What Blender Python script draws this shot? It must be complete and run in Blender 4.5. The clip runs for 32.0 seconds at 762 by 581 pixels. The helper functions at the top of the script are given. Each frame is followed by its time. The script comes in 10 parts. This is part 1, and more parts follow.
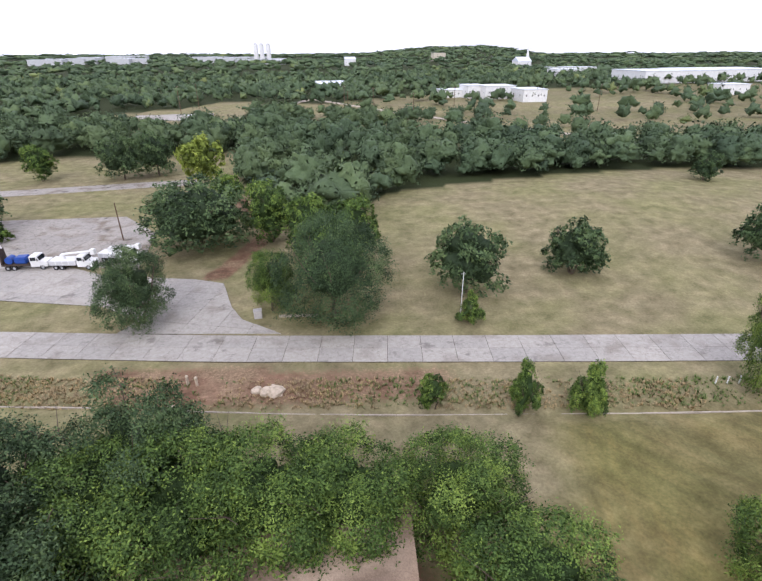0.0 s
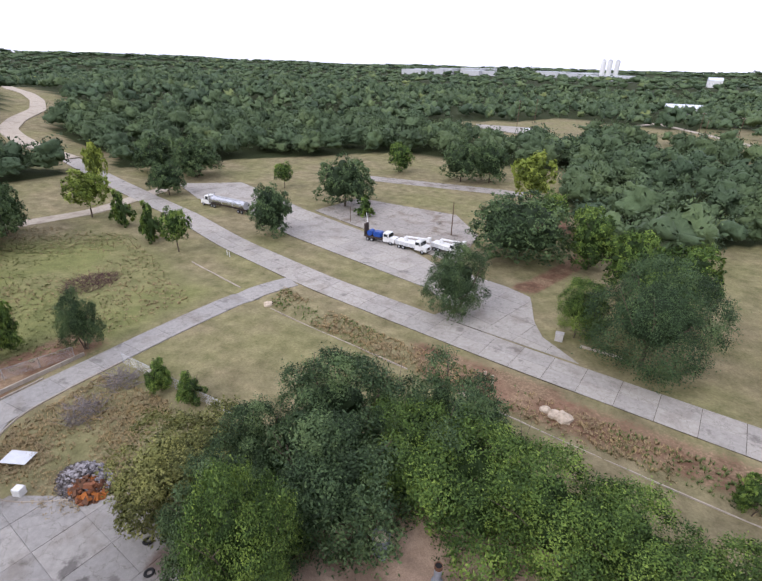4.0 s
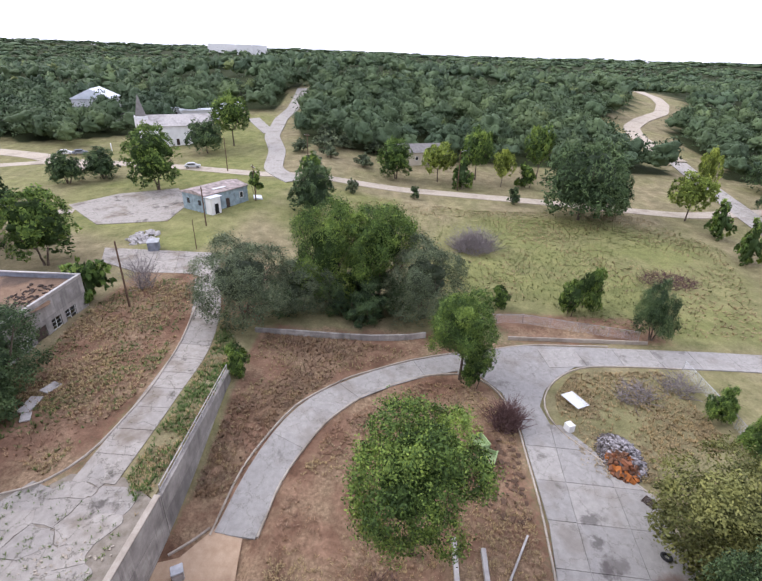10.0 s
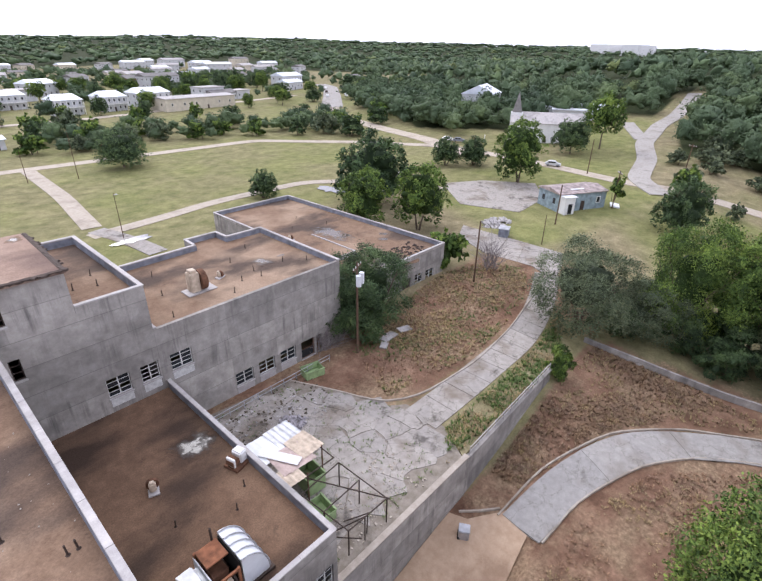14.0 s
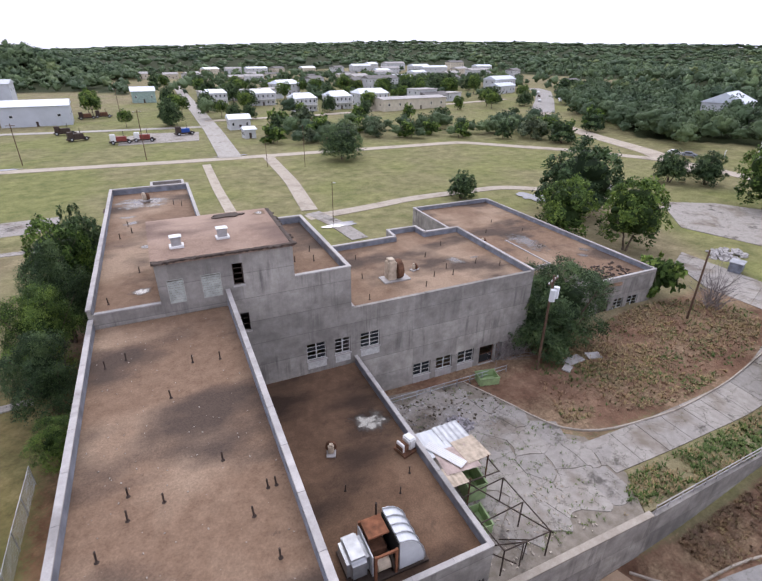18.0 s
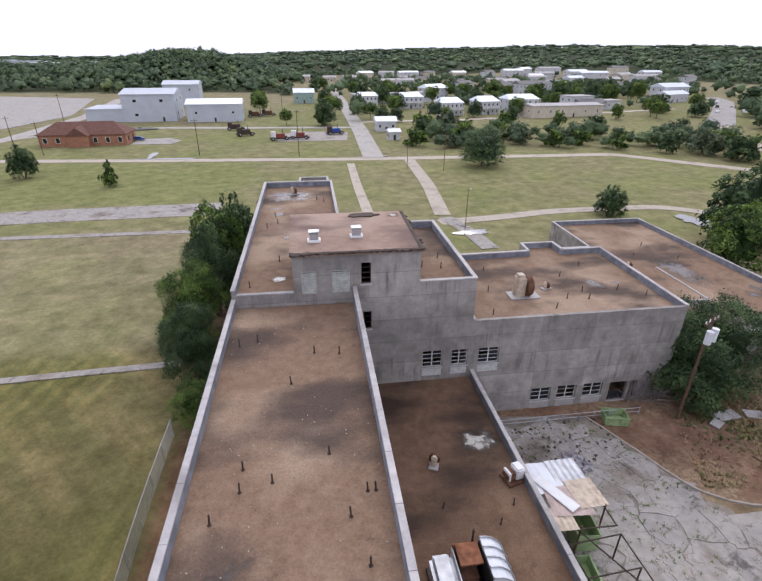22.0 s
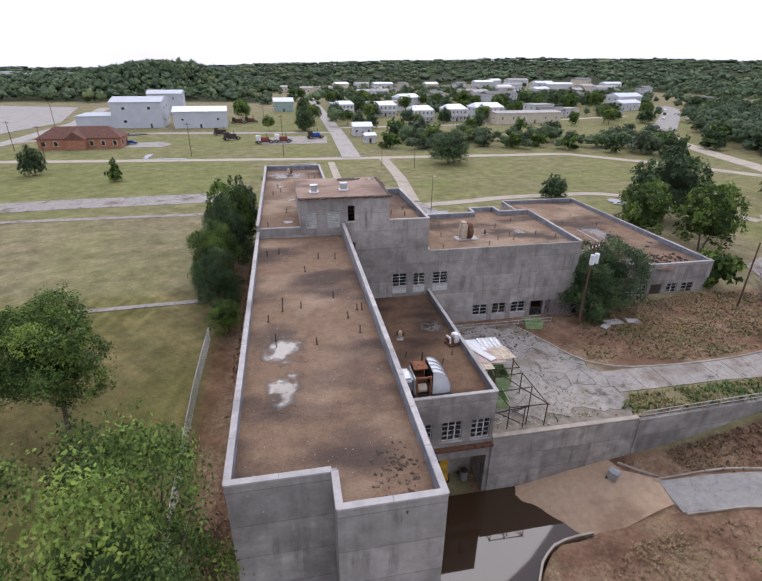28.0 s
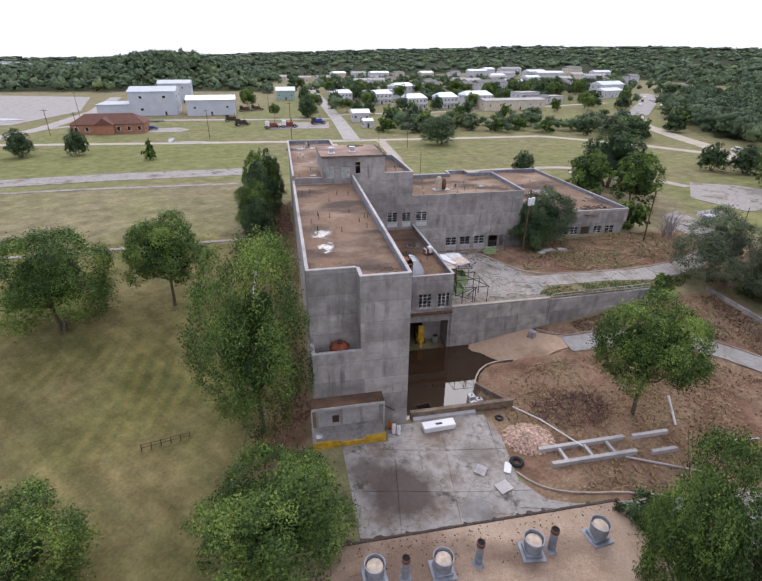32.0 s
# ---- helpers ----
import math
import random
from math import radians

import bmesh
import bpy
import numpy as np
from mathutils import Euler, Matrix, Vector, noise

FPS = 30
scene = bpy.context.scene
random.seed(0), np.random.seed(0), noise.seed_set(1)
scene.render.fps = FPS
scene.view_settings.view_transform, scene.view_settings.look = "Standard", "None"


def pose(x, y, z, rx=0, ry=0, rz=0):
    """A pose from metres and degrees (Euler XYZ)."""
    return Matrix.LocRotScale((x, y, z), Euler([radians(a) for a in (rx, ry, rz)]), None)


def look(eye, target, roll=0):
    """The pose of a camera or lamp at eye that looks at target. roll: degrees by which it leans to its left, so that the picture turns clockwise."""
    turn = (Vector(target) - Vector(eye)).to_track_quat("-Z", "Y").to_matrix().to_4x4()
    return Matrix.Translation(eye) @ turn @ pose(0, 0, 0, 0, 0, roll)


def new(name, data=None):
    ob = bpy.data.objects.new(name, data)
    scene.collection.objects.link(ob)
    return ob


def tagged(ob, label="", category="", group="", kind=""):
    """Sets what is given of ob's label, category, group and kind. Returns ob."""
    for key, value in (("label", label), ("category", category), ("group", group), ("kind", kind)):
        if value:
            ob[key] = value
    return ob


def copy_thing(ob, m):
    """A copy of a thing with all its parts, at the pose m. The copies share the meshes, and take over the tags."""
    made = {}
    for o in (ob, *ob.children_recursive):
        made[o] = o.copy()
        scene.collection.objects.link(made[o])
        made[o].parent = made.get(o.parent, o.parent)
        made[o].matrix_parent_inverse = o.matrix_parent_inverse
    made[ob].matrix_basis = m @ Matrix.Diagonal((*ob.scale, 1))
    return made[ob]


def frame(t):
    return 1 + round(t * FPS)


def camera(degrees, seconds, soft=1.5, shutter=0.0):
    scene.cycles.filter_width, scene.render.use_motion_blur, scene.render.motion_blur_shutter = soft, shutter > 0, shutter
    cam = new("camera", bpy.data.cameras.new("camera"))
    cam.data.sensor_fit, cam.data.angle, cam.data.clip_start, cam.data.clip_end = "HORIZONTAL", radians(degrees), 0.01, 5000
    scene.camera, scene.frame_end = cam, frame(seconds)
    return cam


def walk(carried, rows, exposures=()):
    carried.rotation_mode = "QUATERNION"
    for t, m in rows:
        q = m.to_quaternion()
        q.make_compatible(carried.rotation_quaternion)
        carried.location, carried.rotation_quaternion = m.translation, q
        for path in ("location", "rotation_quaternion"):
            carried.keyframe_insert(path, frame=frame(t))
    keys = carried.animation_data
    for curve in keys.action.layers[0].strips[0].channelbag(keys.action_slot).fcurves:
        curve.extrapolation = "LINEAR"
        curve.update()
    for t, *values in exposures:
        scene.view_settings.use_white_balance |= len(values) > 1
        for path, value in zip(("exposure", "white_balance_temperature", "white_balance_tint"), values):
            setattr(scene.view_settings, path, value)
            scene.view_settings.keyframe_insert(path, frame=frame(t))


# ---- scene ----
import collections
import functools

cam = camera(76.9, 32.0)
PATH = [
    (0, (0.253, -15.339, 37.386), (0.17, -17.126, 36.49), -0.2),
    (0.5, (0.557, -15.371, 37.497), (0.55, -17.17, 36.622), -0.1),
    (1, (1.062, -15.146, 37.878), (1.164, -16.95, 37.022), 0.0),
    (1.5, (1.629, -14.771, 38.37), (1.864, -16.565, 37.518), 0.4),
    (2, (2.166, -14.362, 38.662), (2.545, -16.134, 37.815), 0.7),
    (2.5, (2.777, -13.813, 38.937), (3.303, -15.545, 38.087), 0.9),
    (3, (3.53, -13.153, 39.229), (4.212, -14.826, 38.373), 0.9),
    (3.5, (4.304, -12.123, 39.351), (5.133, -13.727, 38.49), 1.2),
    (5.5, (7.739, -8.737, 38.588), (9.061, -9.957, 37.713), 1.3),
    (6, (8.151, -7.863, 38.491), (9.573, -8.959, 37.61), 1.1),
    (6.5, (8.656, -7.104, 38.499), (10.173, -8.067, 37.622), 1.1),
    (7, (9.09, -6.297, 38.468), (10.685, -7.125, 37.589), 1.2),
    (7.5, (9.364, -5.572, 38.482), (11.024, -6.253, 37.598), 1.2),
    (8, (9.631, -4.8, 38.366), (11.345, -5.327, 37.48), 1.2),
    (8.5, (9.83, -3.966, 38.153), (11.585, -4.338, 37.27), 1.2),
    (9, (9.914, -3.369, 37.954), (11.694, -3.581, 37.067), 1.2),
    (9.5, (9.909, -2.682, 37.648), (11.702, -2.736, 36.763), 1.3),
    (10, (9.877, -1.869, 37.17), (11.671, -1.766, 36.292), 1.4),
    (10.5, (9.831, -1.162, 36.799), (11.609, -0.901, 35.92), 1.3),
    (11, (9.72, -0.507, 36.514), (11.467, -0.092, 35.632), 1.3),
    (11.5, (9.529, -0.04, 36.323), (11.233, 0.529, 35.444), 1.1),
    (12, (9.129, 0.33, 36.321), (10.774, 1.046, 35.437), 0.9),
    (12.5, (8.97, 0.841, 36.261), (10.548, 1.691, 35.373), 0.7),
    (13, (8.547, 1.257, 36.619), (10.048, 2.229, 35.723), 0.9),
    (13.5, (8.224, 1.703, 36.554), (9.637, 2.798, 35.657), 1.1),
    (14, (7.92, 2.129, 36.562), (9.239, 3.334, 35.663), 1.1),
    (14.5, (7.637, 2.487, 36.54), (8.853, 3.796, 35.64), 1.1),
    (15, (7.388, 2.811, 36.159), (8.494, 4.217, 35.266), 1.1),
    (15.5, (7.267, 3.066, 35.944), (8.256, 4.557, 35.051), 0.9),
    (17.5, (6.853, 2.989, 36.271), (7.725, 4.552, 35.379), 0.7),
    (18, (6.8, 3.112, 36.377), (7.543, 4.738, 35.48), 0.5),
    (18.5, (6.803, 3.152, 36.496), (7.412, 4.834, 35.601), 0.6),
    (19, (6.721, 3.347, 36.564), (7.193, 5.07, 35.666), 0.6),
    (19.5, (6.608, 3.574, 36.552), (6.942, 5.33, 35.656), 0.3),
    (20, (6.571, 3.804, 36.491), (6.782, 5.581, 35.598), 0.3),
    (20.5, (6.658, 3.957, 36.378), (6.883, 5.733, 35.487), 0.4),
    (21, (6.777, 3.983, 36.352), (7.012, 5.76, 35.464), 0.4),
    (21.5, (6.853, 3.94, 36.385), (7.101, 5.714, 35.497), 0.4),
    (22, (6.925, 3.793, 36.473), (7.183, 5.567, 35.586), 0.4),
    (22.5, (6.988, 3.481, 36.467), (7.255, 5.254, 35.582), 0.4),
    (23, (7.042, 2.982, 36.51), (7.314, 4.757, 35.628), 0.4),
    (23.5, (6.986, 2.185, 36.694), (7.265, 3.96, 35.815), 0.3),
    (24, (6.937, 1.164, 36.809), (7.223, 2.94, 35.935), 0.3),
    (24.5, (6.798, -0.117, 36.825), (7.09, 1.658, 35.951), 0.4),
    (25, (6.529, -1.578, 36.662), (6.832, 0.192, 35.783), 0.5),
    (25.5, (6.332, -3.564, 36.573), (6.635, -1.799, 35.683), 0.8),
    (27.5, (4.315, -12.169, 35.948), (4.662, -10.39, 35.104), 0.9),
    (28, (3.888, -14.804, 36.016), (4.236, -13.027, 35.167), 0.6),
    (28.5, (3.251, -17.538, 35.88), (3.608, -15.755, 35.047), 0.5),
    (29, (2.64, -20.44, 35.959), (3.002, -18.656, 35.13), 0.6),
    (29.5, (2.06, -23.567, 36.055), (2.422, -21.781, 35.229), 0.4),
    (30, (1.473, -26.518, 36.323), (1.834, -24.736, 35.492), 0.3),
    (30.5, (0.756, -29.883, 36.405), (1.119, -28.097, 35.581), 0.2),
    (31, (0.074, -33.168, 36.646), (0.439, -31.385, 35.816), 0.2),
    (31.5, (-0.53, -36.552, 36.889), (-0.166, -34.771, 36.055), 0.2),
    (32, (-1.226, -40.594, 37.383), (-0.871, -38.836, 36.499), 0.4),
]
EXPOSURES = [(0, 0.38), (3, 0.26), (6, 0.32), (9, 0.55), (13, 0.58), (15.5, 0.44), (18, 0.26), (20, 0.15), (25, 0.11), (29, 0.06), (30.2, 0.02), (31, -0.06), (32, 0.18)]
walk(cam, [(t, look(eye, target, roll)) for t, eye, target, roll in PATH], EXPOSURES)

# ---------------------------------------------------------------- world, sun
world = bpy.data.worlds.new("overcast_sky")
scene.world = world
world.use_nodes = True
wn, wl = world.node_tree.nodes, world.node_tree.links
wn.clear()
w_out = wn.new("ShaderNodeOutputWorld")
w_bg = wn.new("ShaderNodeBackground")
w_sky = wn.new("ShaderNodeTexSky")
w_sky.sky_type = "NISHITA"
w_sky.sun_disc = False
w_sky.sun_elevation = radians(39)
w_sky.sun_rotation = radians(12)
w_sky.dust_density = 3.0
w_co = wn.new("ShaderNodeTexCoord")
w_map = wn.new("ShaderNodeMapping")
w_map.inputs["Scale"].default_value = (1.0, 1.0, 3.2)
w_noise = wn.new("ShaderNodeTexNoise")
w_noise.inputs["Scale"].default_value = 2.2
w_noise.inputs["Detail"].default_value = 6
w_noise.inputs["Roughness"].default_value = 0.55
w_ramp = wn.new("ShaderNodeMapRange")
w_ramp.inputs["From Min"].default_value = 0.30
w_ramp.inputs["From Max"].default_value = 0.46
w_ramp.inputs["To Min"].default_value = 0.72
w_ramp.inputs["To Max"].default_value = 1.0
w_mix = wn.new("ShaderNodeMix")
w_mix.data_type = "RGBA"
w_mix.inputs["B"].default_value = (9.75, 9.85, 12.1, 1)
wl.new(w_co.outputs["Generated"], w_map.inputs["Vector"])
wl.new(w_map.outputs["Vector"], w_noise.inputs["Vector"])
wl.new(w_noise.outputs["Fac"], w_ramp.inputs["Value"])
wl.new(w_ramp.outputs["Result"], w_mix.inputs["Factor"])
wl.new(w_sky.outputs["Color"], w_mix.inputs["A"])
wl.new(w_mix.outputs["Result"], w_bg.inputs["Color"])
w_bg.inputs["Strength"].default_value = 0.105
wl.new(w_bg.outputs["Background"], w_out.inputs["Surface"])

sun_data = bpy.data.lights.new("sun", "SUN")
sun_data.energy = 1.5
sun_data.angle = radians(42)
sun_data.color = (1.0, 0.972, 0.99)
sun = new("sun", sun_data)
sun.matrix_world = look((16, 75, 62), (0, 0, 0))


# ---------------------------------------------------------------- materials
def principled(name, rough=0.9, metal=0.0, spec=0.3):
    m = bpy.data.materials.new(name)
    m.use_nodes = True
    b = m.node_tree.nodes["Principled BSDF"]
    b.inputs["Roughness"].default_value = rough
    b.inputs["Metallic"].default_value = metal
    b.inputs["Specular IOR Level"].default_value = spec
    return m, m.node_tree.nodes, m.node_tree.links, b


def noise_node(nt, scale, detail=4.0, rough=0.55, stretch=None, coords="Object", turn=0.0):
    nodes, links = nt.nodes, nt.links
    n = nodes.new("ShaderNodeTexNoise")
    n.inputs["Scale"].default_value = scale
    n.inputs["Detail"].default_value = detail
    n.inputs["Roughness"].default_value = rough
    geo = nodes.new("ShaderNodeNewGeometry") if coords == "World" else nodes.new("ShaderNodeTexCoord")
    src = geo.outputs["Position"] if coords == "World" else geo.outputs["Object"]
    if stretch:
        mp = nodes.new("ShaderNodeMapping")
        mp.inputs["Scale"].default_value = stretch
        if turn:
            rt = nodes.new("ShaderNodeMapping")
            rt.inputs["Rotation"].default_value = (0, 0, radians(turn))
            links.new(src, rt.inputs["Vector"])
            src = rt.outputs["Vector"]
        links.new(src, mp.inputs["Vector"])
        src = mp.outputs["Vector"]
    links.new(src, n.inputs["Vector"])
    return n


def ramp_node(nt, src, stops):
    r = nt.nodes.new("ShaderNodeValToRGB")
    e = r.color_ramp.elements
    e[0].position, e[0].color = stops[0][0], (*stops[0][1], 1)
    e[1].position, e[1].color = stops[-1][0], (*stops[-1][1], 1)
    for p, c in stops[1:-1]:
        k = e.new(p)
        k.color = (*c, 1)
    nt.links.new(src, r.inputs["Fac"])
    return r


def mix_node(nt, fac, a, b, blend="MIX"):
    m = nt.nodes.new("ShaderNodeMix")
    m.data_type = "RGBA"
    m.blend_type = blend
    for sock, v in ((m.inputs["Factor"], fac), (m.inputs["A"], a), (m.inputs["B"], b)):
        if isinstance(v, (int, float)):
            sock.default_value = v
        elif isinstance(v, tuple):
            sock.default_value = (*v, 1)
        else:
            nt.links.new(v, sock)
    return m.outputs["Result"]


def span(nt, src, a, b, c=0.0, d=1.0):
    n = nt.nodes.new("ShaderNodeMapRange")
    for k, v in (("From Min", a), ("From Max", b), ("To Min", c), ("To Max", d)):
        n.inputs[k].default_value = v
    nt.links.new(src, n.inputs["Value"])
    return n.outputs["Result"]


def bump_to(nt, bsdf, src, strength=0.4, dist=0.05):
    b = nt.nodes.new("ShaderNodeBump")
    b.inputs["Strength"].default_value = strength
    b.inputs["Distance"].default_value = dist
    nt.links.new(src, b.inputs["Height"])
    nt.links.new(b.outputs["Normal"], bsdf.inputs["Normal"])


def simple(name, color, rough=0.8, metal=0.0, vary=0.25, scale=3.0, spec=0.3, bump=0.15, coords="World"):
    """A plain painted or raw surface with soft blotches and fine grain."""
    m, n, l, b = principled(name, rough, metal, spec)
    nt = m.node_tree
    big = noise_node(nt, scale, 5, coords=coords)
    dark = tuple(c * (1 - vary) for c in color)
    lite = tuple(min(1, c * (1 + vary * 0.6)) for c in color)
    r = ramp_node(nt, big.outputs["Fac"], [(0.3, dark), (0.7, lite)])
    l.new(r.outputs["Color"], b.inputs["Base Color"])
    if bump:
        fine = noise_node(nt, scale * 12, 3, coords=coords)
        bump_to(nt, b, fine.outputs["Fac"], bump, 0.02)
    return m


def attribute(nt, name):
    a = nt.nodes.new("ShaderNodeAttribute")
    a.attribute_name = name
    return a.outputs["Fac"]


def ground_material():
    m, n, l, b = principled("ground_soil_and_grass", 1.0, 0, 0.1)
    nt = m.node_tree
    big = noise_node(nt, 0.045, 6, 0.6, coords="World")
    mid = noise_node(nt, 0.35, 6, 0.65, coords="World")
    fine = noise_node(nt, 3.0, 5, 0.7, coords="World")
    streak = noise_node(nt, 0.3, 6, 0.65, (0.25, 1.0, 1), coords="World", turn=-12)
    dry = ramp_node(nt, mid.outputs["Fac"], [(0.28, (0.152, 0.130, 0.074)), (0.5, (0.236, 0.202, 0.120)), (0.72, (0.335, 0.286, 0.178))])
    green = ramp_node(nt, mid.outputs["Fac"], [(0.3, (0.130, 0.146, 0.054)), (0.7, (0.255, 0.255, 0.104))])
    straw = noise_node(nt, 0.16, 7, 0.65, coords="World")
    dirt = nt.nodes.new("ShaderNodeMix")
    dirt.data_type = "RGBA"
    bare = ramp_node(nt, mid.outputs["Fac"], [(0.28, (0.088, 0.050, 0.033)), (0.5, (0.190, 0.112, 0.075)), (0.75, (0.31, 0.198, 0.135))])
    litter = ramp_node(nt, fine.outputs["Fac"], [(0.3, (0.175, 0.118, 0.075)), (0.7, (0.365, 0.268, 0.175))])
    l.new(span(nt, straw.outputs["Fac"], 0.45, 0.60, 0.0, 0.85), dirt.inputs["Factor"])
    l.new(bare.outputs["Color"], dirt.inputs["A"])
    l.new(litter.outputs["Color"], dirt.inputs["B"])
    g_amount = nt.nodes.new("ShaderNodeMath")
    g_amount.operation = "MULTIPLY_ADD"
    l.new(span(nt, big.outputs["Fac"], 0.42, 0.62), g_amount.inputs[0])
    g_amount.inputs[1].default_value = 0.5
    l.new(attribute(nt, "green"), g_amount.inputs[2])
    g_amount.use_clamp = True
    c = mix_node(nt, g_amount.outputs[0], dry.outputs["Color"], green.outputs["Color"])
    edge = nt.nodes.new("ShaderNodeMath")
    edge.operation = "MULTIPLY_ADD"
    l.new(span(nt, fine.outputs["Fac"], 0.3, 0.7, -0.35, 0.35), edge.inputs[0])
    edge.inputs[1].default_value = 1.0
    l.new(attribute(nt, "dirt"), edge.inputs[2])
    c = mix_node(nt, span(nt, edge.outputs[0], 0.3, 0.75), c, dirt.outputs["Result"])
    # the ground blends to near-black green where the woods stand
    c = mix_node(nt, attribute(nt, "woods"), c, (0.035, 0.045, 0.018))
    grain = ramp_node(nt, fine.outputs["Fac"], [(0.25, (0.62, 0.62, 0.62)), (0.75, (1.25, 1.25, 1.25))])
    c = mix_node(nt, 0.8, c, grain.outputs["Color"], "MULTIPLY")
    st = ramp_node(nt, streak.outputs["Fac"], [(0.35, (0.82, 0.84, 0.80)), (0.65, (1.12, 1.09, 1.05))])
    c = mix_node(nt, 0.5, c, st.outputs["Color"], "MULTIPLY")
    swath = noise_node(nt, 0.35, 6, 0.62, (0.12, 1.2, 1), coords="World", turn=47)
    sw = ramp_node(nt, swath.outputs["Fac"], [(0.34, (0.58, 0.62, 0.45)), (0.5, (0.75, 0.75, 0.56)), (0.66, (0.95, 0.89, 0.69))])
    c = mix_node(nt, attribute(nt, "lawn"), c, mix_node(nt, 1.0, c, sw.outputs["Color"], "MULTIPLY"))
    # wheel ruts in the mown grass
    geo = nt.nodes.new("ShaderNodeNewGeometry")
    turn = nt.nodes.new("ShaderNodeMapping")
    turn.inputs["Rotation"].default_value = (0, 0, radians(14))
    l.new(geo.outputs["Position"], turn.inputs["Vector"])
    wave = nt.nodes.new("ShaderNodeTexWave")
    wave.inputs["Scale"].default_value = 0.16
    wave.inputs["Distortion"].default_value = 11.0
    wave.inputs["Detail"].default_value = 5.0
    wave.inputs["Detail Scale"].default_value = 0.22
    wave.inputs["Detail Roughness"].default_value = 0.6
    l.new(turn.outputs["Vector"], wave.inputs["Vector"])
    where = noise_node(nt, 0.05, 4, 0.6, coords="World")
    rut = nt.nodes.new("ShaderNodeMath")
    rut.operation = "MULTIPLY"
    l.new(span(nt, where.outputs["Fac"], 0.50, 0.68), rut.inputs[0])
    l.new(attribute(nt, "lawn"), rut.inputs[1])
    rc = ramp_node(nt, wave.outputs["Fac"], [(0.15, (0.80, 0.83, 0.74)), (0.55, (1.0, 1.0, 1.0)), (0.92, (1.20, 1.12, 1.02))])
    c = mix_node(nt, rut.outputs[0], c, mix_node(nt, 1.0, c, rc.outputs["Color"], "MULTIPLY"))
    l.new(c, b.inputs["Base Color"])
    bump_to(nt, b, fine.outputs["Fac"], 0.6, 0.15)
    return m


def concrete_material(name, a, bcol, dirt=(0.16, 0.13, 0.10), dirty=0.5, crack=0.0, rough=0.85, stain=0.0):
    m, n, l, b = principled(name, rough, 0, 0.25)
    nt = m.node_tree
    big = noise_node(nt, 0.22, 6, 0.6, coords="World")
    mid = noise_node(nt, 1.6, 6, 0.65, coords="World")
    fine = noise_node(nt, 18, 3, 0.6, coords="World")
    base = ramp_node(nt, mid.outputs["Fac"], [(0.3, a), (0.7, bcol)])
    info = nt.nodes.new("ShaderNodeObjectInfo")
    tint = ramp_node(nt, info.outputs["Random"], [(0.0, (0.92, 0.92, 0.93)), (1.0, (1.06, 1.05, 1.04))])
    c = mix_node(nt, 1.0, base.outputs["Color"], tint.outputs["Color"], "MULTIPLY")
    c = mix_node(nt, span(nt, big.outputs["Fac"], 0.52, 0.66, 0, dirty), c, dirt)
    spill = noise_node(nt, 0.33, 8, 0.68, coords="World")
    c = mix_node(nt, span(nt, spill.outputs["Fac"], 0.58, 0.66, 0, stain), c, (0.085, 0.075, 0.065))
    if crack:
        v = nt.nodes.new("ShaderNodeTexVoronoi")
        v.feature = "DISTANCE_TO_EDGE"
        v.inputs["Scale"].default_value = 0.42
        geo = nt.nodes.new("ShaderNodeNewGeometry")
        warp = noise_node(nt, 0.5, 5, 0.7, coords="World")
        wob = mix_node(nt, 1.0, geo.outputs["Position"], mix_node(nt, 1.0, warp.outputs["Color"], (2.6, 2.6, 2.6), "MULTIPLY"), "ADD")
        l.new(wob, v.inputs["Vector"])
        c = mix_node(nt, span(nt, v.outputs["Distance"], 0.004, 0.02, crack, 0.0), c, (0.07, 0.065, 0.04))
    g = ramp_node(nt, fine.outputs["Fac"], [(0.3, (0.88, 0.88, 0.88)), (0.7, (1.08, 1.08, 1.08))])
    c = mix_node(nt, 0.8, c, g.outputs["Color"], "MULTIPLY")
    l.new(c, b.inputs["Base Color"])
    bump_to(nt, b, fine.outputs["Fac"], 0.25, 0.02)
    return m


def oil_stains(m, spots):
    """Dark spills of ragged outline at given places of a slab."""
    nt = m.node_tree
    b = nt.nodes["Principled BSDF"]
    c = b.inputs["Base Color"].links[0].from_socket
    geo = nt.nodes.new("ShaderNodeNewGeometry")
    warp = noise_node(nt, 0.6, 6, 0.7, coords="World")
    wob = mix_node(nt, 1.0, geo.outputs["Position"], mix_node(nt, 1.0, warp.outputs["Color"], (3.4, 3.4, 0.0), "MULTIPLY"), "ADD")
    for x, y, r, k, col in spots:
        d = nt.nodes.new("ShaderNodeVectorMath")
        d.operation = "DISTANCE"
        nt.links.new(wob, d.inputs[0])
        d.inputs[1].default_value = (x + 1.7, y + 1.7, 0.1)
        c = mix_node(nt, span(nt, d.outputs["Value"], r * 0.55, r, k, 0.0), c, col)
    nt.links.new(c, b.inputs["Base Color"])


